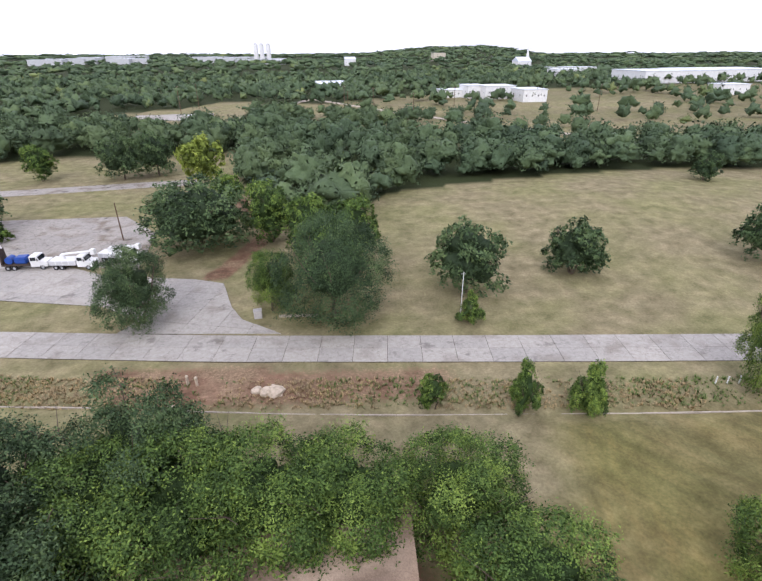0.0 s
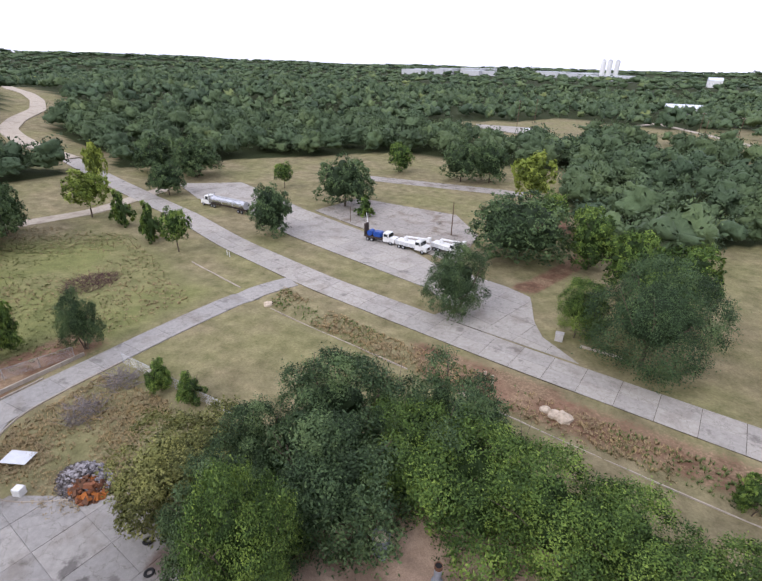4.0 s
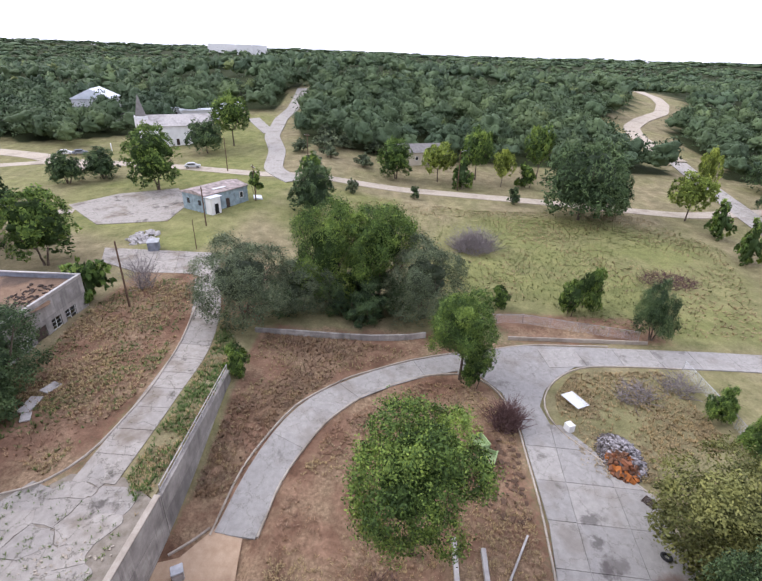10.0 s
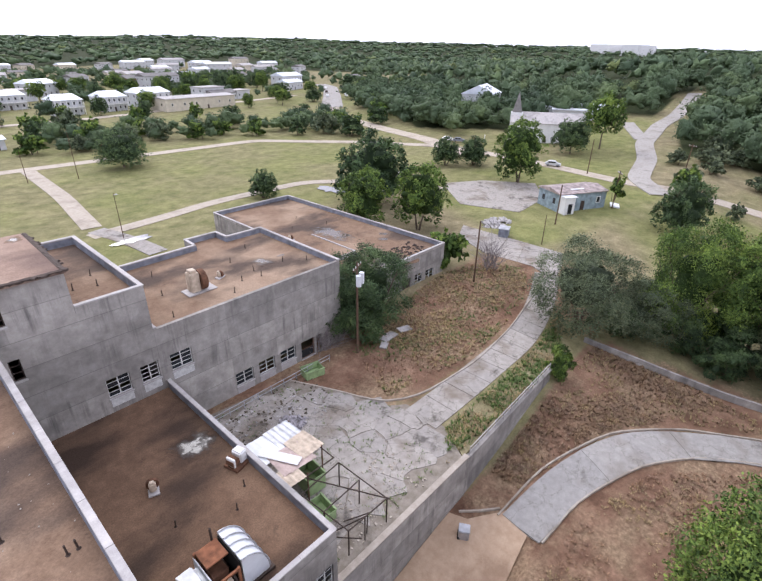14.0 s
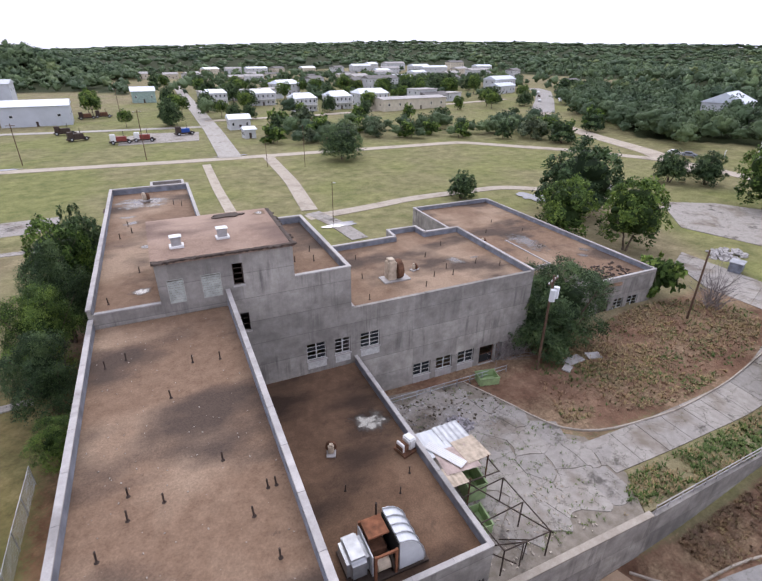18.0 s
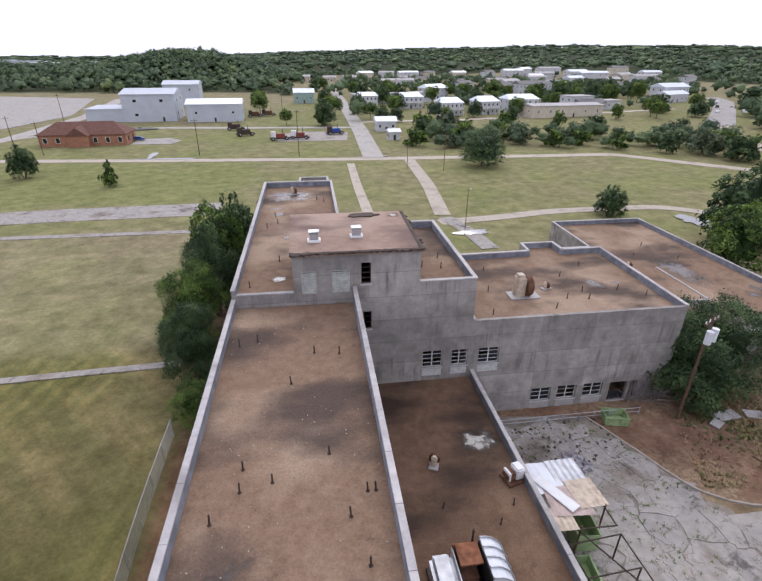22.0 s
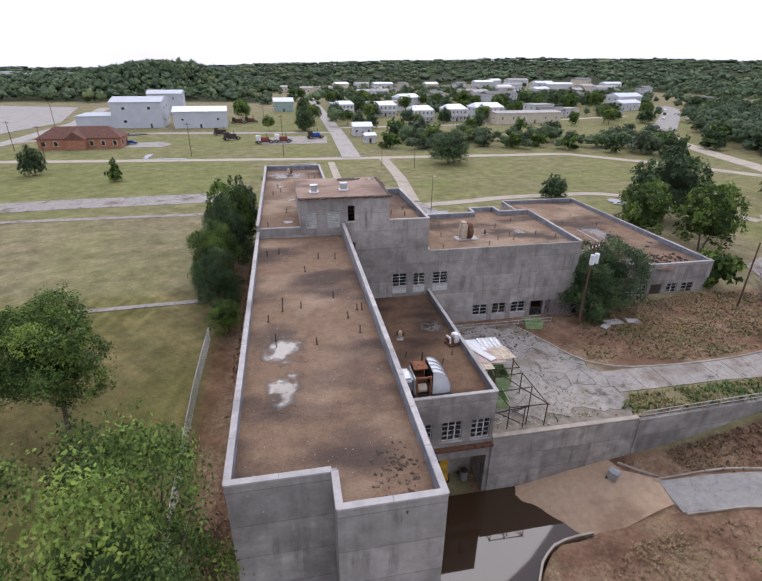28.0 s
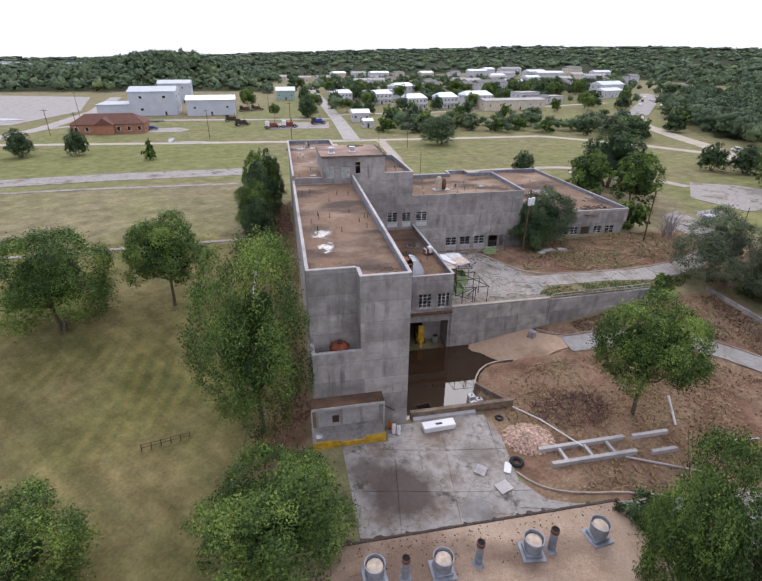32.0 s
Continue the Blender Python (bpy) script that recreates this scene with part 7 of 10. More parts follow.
def fan_unit(x, y, z, rz, s=1.0, label="white roof fan housing beside a rusted wheel"):
    t = thing("roof_fan", (x, y, z), rz, label, "roof fan")
    part("pad", bevelled(boxes((-1.25 * s, 1.25 * s, -0.7 * s, 0.7 * s, 0, 0.14)), 0.03), MAT_CAP, t)
    part("housing", bevelled(boxes((-0.8 * s, 0.0, -0.45 * s, 0.45 * s, 0.14, 1.75 * s)), 0.08, 2), MAT_CAPRUST, t)
    bm = bmesh.new()
    tube(bm, (0.02, 0, 0.95 * s), (0.5 * s, 0, 0.95 * s), 0.86 * s, 0.86 * s, 22)
    part("fan_wheel", bm, MAT_RUST, t, "rusted drum wheel")
    part("hub", tube(bmesh.new(), (0.5 * s, 0, 0.95 * s), (0.62 * s, 0, 0.95 * s), 0.25 * s, 0.2 * s, 12), MAT_DARKSTEEL, t)
    part("duct", bevelled(boxes((-0.7 * s, -0.15 * s, -0.3 * s, 0.3 * s, 1.75 * s, 2.0 * s)), 0.04), MAT_CAPRUST, t)


fan_unit(27.3, 44.5, 14.62, 0, 1.22)
fan_unit(30.3, 45.7, 14.62, 20, 0.42, "small rusty roof fan on a pale pad")
fan_unit(14.7, 29.2, 9.1, 70, 0.5, "small white roof fan on a rusty pad")
fan_unit(4.3, 71.2, 18.6, 30, 0.55, "small rusty roof fan standing in a puddle")
fan_unit(51.5, 61.8, 8.8, 10, 0.5, "small pale roof fan on the annex")


def hatch(x, y, z, rz=0):
    t = thing("roof_hatch", (x, y, z), rz, "raised pale skylight curb with a sloped cover", "skylight", "tower skylights")
    part("curb", bevelled(boxes((-0.55, 0.55, -0.42, 0.42, 0, 0.2)), 0.03), MAT_WHITE, t)
    bm = bmesh.new()
    prism(bm, [(-0.38, -0.3), (0.38, -0.3), (0.38, 0.3), (-0.38, 0.3)], 0.2, 0.85)
    part("shaft", bm, MAT_CAP, t)
    part("grille", bevelled(boxes((-0.3, 0.3, -0.33, -0.305, 0.28, 0.8)), 0.01), MAT_METAL, t)
    part("lid", bevelled(boxes((-0.46, 0.46, -0.4, 0.4, 0.85, 0.93)), 0.02), MAT_METAL, t)


hatch(6.8, 42.0, 22.32)
hatch(10.4, 42.7, 22.32)
flap = part("loose_roofing", prism(bmesh.new(), blob_outline(11.6, 48.6, 1.6, 0.5, 77), 22.33, 22.42), MAT_DARKSTEEL)
tagged(flap, "dark torn piece of roofing lying on the tower roof", "roofing")

# air handler on the low roof
ah = thing("air_handler", (14.9, 19.9, 9.1), 0, "large dented white and rusty air handling unit", "air handler")
part("skid", bevelled(boxes((-2.2, 1.9, -1.1, 1.2, 0, 0.16)), 0.02), MAT_DARKSTEEL, ah)
bm = bmesh.new()
arc = [(0.3 + 1.35 * math.sin(a), 0.35 + 1.75 * math.cos(a)) for a in np.linspace(0, math.pi / 2, 7)]
prof = [(0.3, 0.2), (1.65, 0.2)] + [(x, z) for x, z in reversed(arc)]
lo = [bm.verts.new((x, -1.0, z)) for x, z in prof]
hi = [bm.verts.new((x, 1.1, z)) for x, z in prof]
bm.faces.new(lo[::-1])
bm.faces.new(hi)
for i in range(len(prof)):
    j = (i + 1) % len(prof)
    bm.faces.new((lo[i], lo[j], hi[j], hi[i]))
bmesh.ops.recalc_face_normals(bm, faces=bm.faces)
part("blower_shroud", bm, MAT_WHMETAL, ah, "rounded pale metal shroud")
for y in (-0.98, -0.45, 0.05, 0.55, 1.06):
    rb = bmesh.new()
    ring = [(0.3 + 1.40 * math.sin(t), 0.35 + 1.80 * math.cos(t)) for t in np.linspace(0, math.pi / 2, 8)]
    for (xa, za), (xb, zb) in zip(ring, ring[1:]):
        tube(rb, (xa, y, za), (xb, y, zb), 0.04, 0.04, 5)
    part("shroud_rib", rb, MAT_METAL, ah)
part("grille", boxes((0.22, 0.29, -0.9, 1.0, 0.5, 2.0)), MAT_DARK, ah)
for x, y in ((-0.95, -1.0), (-0.95, 1.05), (0.12, -1.0), (0.12, 1.05)):
    part("frame_post", boxes((x - 0.06, x + 0.06, y - 0.06, y + 0.06, 0.16, 1.85)), MAT_AHRUST, ah)
for y in (-1.0, 1.05):
    part("frame_rail", boxes((-0.89, 0.06, y - 0.05, y + 0.05, 1.7, 1.82)), MAT_AHRUST, ah)
part("rusty_cover", bevelled(boxes((-0.95, 0.15, -0.1, 1.0, 1.84, 1.95)), 0.02), MAT_AHRUST, ah, "rusted flat cover")
part("rusty_panel", boxes((-0.92, 0.12, 0.98, 1.03, 0.3, 1.68)), MAT_RUST, ah)
part("coil", bevelled(boxes((-0.8, 0.0, -0.2, 0.9, 0.2, 1.1)), 0.03), MAT_RUST, ah)
part("motor", tube(bmesh.new(), (-0.75, -0.6, 0.6), (-0.1, -0.6, 0.6), 0.32, 0.32, 12), MAT_CAPRUST, ah)
part("pulley", tube(bmesh.new(), (-0.05, -0.6, 0.6), (0.05, -0.6, 0.6), 0.42, 0.42, 14), MAT_DARKSTEEL, ah)
part("side_duct", bevelled(boxes((-2.2, -1.05, -0.7, 1.0, 0.16, 1.5)), 0.22, 3), MAT_METAL, ah, "dented galvanised duct")
part("duct_flange", boxes((-1.04, -0.98, -0.8, 1.1, 0.2, 1.6)), MAT_WHMETAL, ah)
part("stack", tube(bmesh.new(), (0.0, 1.15, 0.16), (0.0, 1.15, 2.6), 0.06, 0.06, 8), MAT_DARKSTEEL, ah)
ah.scale = (1.2, 1.2, 1.2)
cap = thing("roof_ventilator", (20.0, 27.1, 9.1), 15, "white boxy roof ventilator on a rusted base", "vent")
part("base", bevelled(boxes((-0.75, 0.75, -0.65, 0.65, 0, 0.22)), 0.03), MAT_RUST, cap)
part("housing", bevelled(boxes((-0.1, 0.6, -0.45, 0.45, 0.22, 1.2)), 0.1, 2), MAT_WHITE, cap)
part("side_drum", tube(bmesh.new(), (-0.4, -0.35, 0.6), (-0.4, 0.35, 0.6), 0.38, 0.38, 14), MAT_RUST, cap)
part("cowl", bevelled(boxes((-0.7, -0.5, -0.4, 0.4, 0.3, 1.05)), 0.06), MAT_WHITE, cap)

# thing in the notch terrace
spool = thing("rusted_hopper", (2.9, 1.25, 9.2), 0, "rust-orange round steel hopper on the terrace", "hopper")
MAT_HOPPER = simple("dark_red_rust", (0.22, 0.065, 0.028), 0.9, 0.0, 0.5, 2.2)
part("barrel", tube(bmesh.new(), (0, 0, 0.16), (0, 0, 1.25), 0.98, 0.94, 24), MAT_HOPPER, spool)
part("dome", tube(bmesh.new(), (0, 0, 1.25), (0, 0, 1.55), 0.94, 0.6, 24), MAT_HOPPER, spool)
for k in range(8):
    a = k * math.pi / 4
    part("rib", tube(bmesh.new(), (0.98 * math.cos(a), 0.98 * math.sin(a), 0.16), (0.95 * math.cos(a), 0.95 * math.sin(a), 1.25), 0.05, 0.05, 6), MAT_HOPPER, spool)
part("rim", tube(bmesh.new(), (0, 0, 0), (0, 0, 0.16), 1.06, 1.06, 20), MAT_HOPPER, spool)
part("outlet", tube(bmesh.new(), (0, 0, 1.55), (0, 0, 1.68), 0.3, 0.3, 12), MAT_DARKSTEEL, spool)

# ---------------------------------------------------------------- yard clutter
shed = thing("sheet_metal_canopy", (0, 0, 0), 0, "patched white metal canopy on rusty posts beside the wall", "canopy")
for k, (x0, x1, y0, y1, dz, mat, rz) in enumerate(((21.4, 24.0, 26.4, 29.3, 0.0, MAT_WHMETAL, 0), (23.6, 26.1, 27.0, 29.4, 0.06, MAT_METAL, 3), (22.2, 25.2, 24.4, 26.9, 0.05, MAT_PINK, -3), (24.2, 26.4, 24.9, 27.4, 0.1, MAT_CAPRUST, 4), (22.6, 23.5, 24.6, 28.0, 0.17, MAT_WHITE, 28), (21.5, 23.4, 23.4, 25.2, -0.02, MAT_CAPRUST, 0))):
    cx, cy = (x0 + x1) / 2, (y0 + y1) / 2
    bm = bmesh.new()
    n = 20
    w, hy = x1 - x0, (y1 - y0) / 2
    rim = []
    for i in range(n + 1):
        u, zz = -w / 2 + w * i / n, 0.03 if (i // 2) % 2 else 0.0
        rim.append([bm.verts.new(p) for p in ((u, -hy, zz), (u, hy, zz), (u, hy, zz + 0.02), (u, -hy, zz + 0.02))])
    for p, q in zip(rim, rim[1:]):
        for k in range(4):
            bm.faces.new((p[k], p[(k + 1) % 4], q[(k + 1) % 4], q[k]))
    bm.faces.new(rim[0])
    bm.faces.new(rim[-1][::-1])
    bmesh.ops.recalc_face_normals(bm, faces=bm.faces)
    ob = part("roof_sheet", bm, mat, shed)
    ob.matrix_basis = pose(cx, cy, 8.0 + dz - 0.05 * (cx - 22), random.uniform(-2, 2), 2.5, rz)
for x, y in ((21.3, 23.5), (21.3, 29.2), (26.1, 29.2), (26.2, 25.0), (23.6, 23.6)):
    part("post", tube(bmesh.new(), (x, y, 4.4), (x, y, 7.95), 0.06, 0.06, 8), MAT_RUST, shed)
for a, b in (((21.3, 23.5, 7.9), (26.2, 23.5, 7.7)), ((21.3, 29.2, 7.9), (26.1, 29.2, 7.7)), ((21.3, 23.5, 7.9), (21.3, 29.2, 7.9)), ((26.15, 23.5, 7.7), (26.15, 29.2, 7.7))):
    part("beam", tube(bmesh.new(), a, b, 0.05, 0.05, 6), MAT_DARKSTEEL, shed)
fr = thing("steel_frame", (0, 0, 0), 0, "rusty bare steel pipe frame leaning over the yard", "frame")
posts = [(22.4, 22.9), (26.4, 23.2), (22.6, 20.6), (26.3, 20.8), (22.8, 18.3), (26.6, 18.2)]
for x, y in posts:
    part("post", tube(bmesh.new(), (x, y, 4.4), (x, y, 7.2), 0.055, 0.055, 8), MAT_DARKSTEEL, fr)
for a, b in (((22.4, 22.9, 7.2), (26.4, 23.2, 7.2)), ((22.6, 20.6, 7.2), (26.3, 20.8, 7.2)), ((22.8, 18.3, 7.1), (26.6, 18.2, 7.1)), ((23.0, 24.4, 7.6), (26.7, 18.0, 7.1)), ((22.4, 22.9, 7.2), (22.8, 18.3, 7.1)), ((26.4, 23.2, 7.2), (26.6, 18.2, 7.1)), ((22.6, 20.6, 4.6), (24.6, 18.3, 7.0)), ((24.4, 18.3, 4.5), (24.4, 18.3, 7.0)), ((24.9, 18.6, 4.5), (24.8, 18.4, 7.0)), ((24.4, 20.5, 4.6), (24.9, 18.4, 6.9)), ((21.5, 21.4, 5.0), (24.0, 18.2, 5.2))):
    part("rail", tube(bmesh.new(), a, b, 0.05, 0.05, 6), MAT_DARKSTEEL, fr)


def skip(x, y, rz, w, d, h, label, mat, name="dumpster", z=None, group=""):
    """An open steel bin with ribs."""
    t = thing(name, (x, y, land_at(x, y) + 0.06 if z is None else z), rz, label, "bin", group)
    bm = boxes((-w / 2, w / 2, -d / 2, d / 2, 0, 0.08), (-w / 2, -w / 2 + 0.07, -d / 2, d / 2, 0.081, h), (w / 2 - 0.07, w / 2, -d / 2, d / 2, 0.081, h), (-w / 2 + 0.071, w / 2 - 0.071, -d / 2, -d / 2 + 0.07, 0.081, h), (-w / 2 + 0.071, w / 2 - 0.071, d / 2 - 0.07, d / 2, 0.081, h))
    part("tub", bm, mat, t)
    for k in range(4):
        u = -w / 2 + w * (k + 0.5) / 4
        part("rib", boxes((u - 0.05, u + 0.05, -d / 2 - 0.06, -d / 2 - 0.001, 0.1, h - 0.02)), mat, t)
    part("rim", boxes((-w / 2 - 0.05, w / 2 + 0.05, -d / 2 - 0.07, -d / 2 + 0.06, h, h + 0.08), (-w / 2 - 0.05, w / 2 + 0.05, d / 2 - 0.06, d / 2 + 0.05, h, h + 0.08)), mat, t)
    return t


skip(34.6, 36.4, -12, 2.2, 1.5, 0.85, "faded green open dumpster standing in the weeds", MAT_GREENP)
skip(24.9, 25.3, 85, 2.6, 1.6, 1.6, "green steel bin under the canopy", MAT_GREENP)
skip(23.7, 22.2, 85, 2.0, 1.2, 0.9, "green steel bin below the pipe frame", MAT_GREENP)
skip(29.2, -23.2, 48, 1.2, 1.5, 1.5, "dark green steel bin beside the lower drive", MAT_DKGREEN)
skip(13.0, 3.0, 8, 1.8, 1.4, 1.5, "dark tipped bin standing in the floodwater", MAT_DARKSTEEL, z=-2.3)
rl = thing("yard_railing", label="grey pipe railing along the sunken area by the wall", category="railing")
for k in range(11):
    x = 21.6 + k * 1.6
    part("post", tube(bmesh.new(), (x, 37.0, 4.4), (x, 37.0, 5.45), 0.045), MAT_METAL, rl)
for h in (4.95, 5.4):
    part("rail", tube(bmesh.new(), (21.6, 37.0, h), (37.6, 37.0, h), 0.04), MAT_METAL, rl)


def scraps(name, n, place, size, material, label, category="debris", flat=0.4, seed=0):
    """A scatter of small broken pieces, joined as one stretch of stuff. place(rnd) gives x, y and a height."""
    rnd = random.Random(seed)
    bm = bmesh.new()
    for _ in range(n):
        x, y, z = place(rnd)
        s = size * rnd.uniform(0.4, 1.5)
        m = Matrix.Translation((x, y, z)) @ Euler((rnd.uniform(-0.6, 0.6), rnd.uniform(-0.6, 0.6), rnd.uniform(0, 6.3))).to_matrix().to_4x4()
        for v in box(bm, -s, s, -s * rnd.uniform(0.4, 0.9), s * rnd.uniform(0.4, 0.9), -s * flat, s * flat):
            v.co = m @ v.co
    ob = part(name, bm, material)
    return tagged(ob, label, category, kind="stuff")


def spot(x0, x1, y0, y1, up=0.08):
    def f(r):
        x, y = r.uniform(x0, x1), r.uniform(y0, y1)
        return x, y, land_at(x, y) + up
    return f


def heap(cx, cy, rx, ry, h, base=0.0):
    def f(r):
        a, q = r.uniform(0, 6.283), math.sqrt(r.random())
        x, y = cx + rx * q * math.cos(a), cy + ry * q * math.sin(a)
        return x, y, land_at(x, y) + base + h * (1 - q) * r.uniform(0.6, 1.0)
    return f


scraps("pale_litter", 150, spot(21.5, 32, 30, 36.5), 0.09, MAT_CAP, "pale rubble and litter on the yard concrete", seed=1)
scraps("dark_litter", 120, spot(22, 34, 31.5, 37), 0.10, MAT_JOINT, "dark litter and leaves on the yard concrete", seed=2)
scraps("trash_heap", 90, heap(28.2, 31.8, 1.3, 1.1, 0.5, 0.1), 0.2, MAT_TRASH, "mixed bags and papers heaped on the yard", seed=3)
scraps("yard_rubble", 170, spot(22, 32, 18.2, 24), 0.08, MAT_KERB, "crumbled concrete along the yard's edge", seed=4)
scraps("roof_rubble", 110, lambda r: (r.uniform(58.5, 64.5), r.uniform(43.4, 48), 8.86), 0.16, MAT_DARKSTEEL, "fallen leaves and rubble on the annex roof", seed=5)
scraps("roof_pebbles", 260, lambda r: (r.uniform(0.6, 9.5), r.uniform(1, 38.5), 17.87), 0.03, MAT_KERB, "loose pale pebbles on the wing roof", seed=6)
scraps("south_roof_crumbs", 260, lambda r: (r.uniform(-2.5, 23), -17.2 - abs(r.gauss(0, 1.6)), 4.52), 0.05, MAT_JOINT, "dark crumbs of roofing along the roof's edge", flat=0.2, seed=23)
scraps("tar_flakes", 110, lambda r: (8.2 + r.gauss(0, 0.6), 2.4 + r.gauss(0, 0.9), 17.87), 0.07, MAT_JOINT, "flaking dark tar on the roof's corner", flat=0.12, seed=7)
for k, (x, y, w, d, rz) in enumerate(((46, 35.5, 2.6, 1.2, 8), (48.8, 35.3, 1.8, 1.1, -14), (44.2, 34.6, 1.4, 0.9, 30), (17.0, -10.6, 1.5, 1.2, 20), (15.6, -8.2, 1.3, 1.1, 50))):
    t = part("broken_slab", bevelled(boxes((-w / 2, w / 2, -d / 2, d / 2, 0, 0.16)), 0.03), MAT_CAP)
    t.matrix_basis = pose(x, y, land_at(x, y) + 0.07, 3, 2, rz)
    tagged(t, "broken pale concrete slab lying on the ground", "slab", "broken slabs")


# ---------------------------------------------------------------- poles and wires
def utility_pole(x, y, h, label, cross=True, lamp=False, drums=0, rz=0.0, group="utility poles", r=0.15, name="utility_pole"):
    z = land_at(x, y)
    t = thing(name, (x, y, z), rz, label, "pole", group)
    part("pole", tube(bmesh.new(), (0, 0, -0.5), (0, 0, h), r, r * 0.7, 10), MAT_WOODPOLE, t)
    if cross:
        part("crossarm", bevelled(boxes((-1.2, 1.2, -0.07, 0.07, h - 0.7, h - 0.55)), 0.01), MAT_WOODPOLE, t)
        for u in (-1.05, -0.4, 0.4, 1.05):
            part("insulator", tube(bmesh.new(), (u, 0, h - 0.55), (u, 0, h - 0.33), 0.06, 0.04, 8), MAT_WHITE, t)
    for k in range(drums):
        u = (-0.45, 0.45, 0.0)[k]
        part("transformer", tube(bmesh.new(), (u, -0.35, h - 2.6), (u, -0.35, h - 1.35), 0.3, 0.3, 14), MAT_WHMETAL, t, "pale grey transformer can")
    if lamp:
        part("lamp_arm", tube(bmesh.new(), (0, 0, h - 0.3), (0, -1.2, h + 0.1), 0.04, 0.04, 6), MAT_METAL, t)
        part("lamp_head", bevelled(boxes((-0.15, 0.15, -1.6, -1.1, h + 0.02, h + 0.16)), 0.04), MAT_METAL, t)
    return t


utility_pole(41.0, 35.9, 11.6, "wooden pole with two pale transformers in the yard", True, False, 2, 25, "")
utility_pole(67.1, 36.8, 9.8, "bare dark wooden pole on the brown lot", False)
utility_pole(102.0, 39.8, 8.2, "bare dark wooden pole near the ruined hut", False)
utility_pole(89.5, 36.6, 5.6, "thin wooden pole in the grass", False, r=0.09)
utility_pole(121, 35.2, 8.6, "wooden pole overgrown with a green vine", True, rz=40)
utility_pole(148.5, 52, 9.5, "wooden pole beside the church road", False)
utility_pole(158, 30, 9.8, "wooden pole with a crossarm by the junction", True, rz=60)
utility_pole(200, 24, 10, "wooden pole at the wood's edge", True, rz=60)
utility_pole(51.5, -116, 8.5, "bare dark wooden pole behind the trucks", False)
utility_pole(78, -110, 4.2, "short dark pole by the truck lot", False, r=0.1)
utility_pole(151, -15.5, 11.5, "lamp pole along the track", False, True)
utility_pole(3, 174.5, 15, "tall wooden pole by the street junction", True, rz=10)
utility_pole(-31, 180, 12, "wooden pole by the track", True)
utility_pole(-83, 185, 11, "wooden pole beside the brick house", True)
utility_pole(-100, 201, 11, "wooden pole beside the brick house", True)
utility_pole(-108, 262, 14, "wooden pole beside the pale lot", True)
utility_pole(-8, 306, 13, "wooden pole near the white sheds", True)
utility_pole(36, 150, 8, "thin pole in the field", False, r=0.1)
utility_pole(37, 93, 8.5, "rusty lamp post behind the building", False, True, r=0.08)
utility_pole(46.5, 146, 12, "thin pole before the dark bush", False, r=0.1)
for x, y in ((115, -354), (112, -384), (8, -346), (-30, -287), (-159, -346), (-60, -330), (-10, -330), (5, -300)):
    utility_pole(x, y, 17, "tall dark pole in the far field", True, rz=30, group="far poles", r=0.2)
vine = plant("bush_c", 121.2, 35.4, 5.5, 4.5, "green vine round a wooden pole", "vine", z=land_at(121, 35) + 2.5, category="vine")
tagged(vine, kind="")
mp = thing("white_post", (-15.2, -80.2, land_at(-15.2, -80.2)), 0, "thin white metal post in the meadow", "post")
part("post", tube(bmesh.new(), (0, 0, -0.3), (0, 0, 7.0), 0.07, 0.05, 8), MAT_WHITE, mp)
part("bracket", boxes((-0.35, 0.35, -0.03, 0.03, 6.7, 6.78)), MAT_METAL, mp)

# ---------------------------------------------------------------- kerbs
kerb("loop_kerb_outer", [(36.5, 13.8), (43.4, 13.3), (51.4, 9.9), (58.9, 4.8), (63.6, -2.2), (66, -8.5), (67.4, -14), (69.3, -19), (70.0, -31)], "weathered kerb round the loop drive")
kerb("loop_kerb_inner", [(36.6, 9.7), (42.3, 9.2), (49.6, 6.3), (56.5, 1.8), (60.3, -3.9), (61.5, -8.6), (61, -11.8), (58, -14), (52.4, -15.2), (42, -15.3), (32, -14.7), (28.4, -13.2), (23.2, -12.6), (20.2, -11.2), (19.0, -9.0)], "weathered kerb round the bare island")
kerb("island_kerb", [(44, -26.3), (52.4, -19.3), (56, -18.5), (59, -19.7), (62.2, -22.2), (64.6, -25.4), (65.2, -32), (65.3, -39)], "weathered kerb round the brush island")
kerb("drive_kerb", [(26.5, -26.9), (44.2, -26.7)], "weathered kerb along the lower drive")
kerb("yard_kerb", [(32.2, 37.2), (34.4, 32.6), (36.5, 27.4), (40, 25.6), (49, 24.8), (60, 26.2), (69, 28)], "low kerb round the brown lot")
kerb("trench_kerb", [(88, -68), (70.6, -65.4)], "pale concrete edge of the roadside trench")
kerb("trench_kerb", [(62, -63.2), (52, -62.2), (42, -61.6), (32, -60.9)], "pale concrete edge of the roadside trench")
kerb("trench_kerb", [(24, -60.1), (8, -58.6), (-10, -57.6), (-30, -56.8), (-46, -56.4)], "pale concrete edge of the roadside trench")
kerb("hedge_kerb", [(70.6, -17), (70.9, -26), (71.2, -37)], "low kerb beside the entrance drive", h=0.5)
kerb("court_kerb", [(34.6, 16.6), (35.6, 15), (37.2, 14)], "curved kerb where the court meets the bank")

# ---------------------------------------------------------------- front court
frm = thing("concrete_trough_frame", (0, 0, 0), 0, "pale cast concrete ladder frame lying on the ground", "frame")
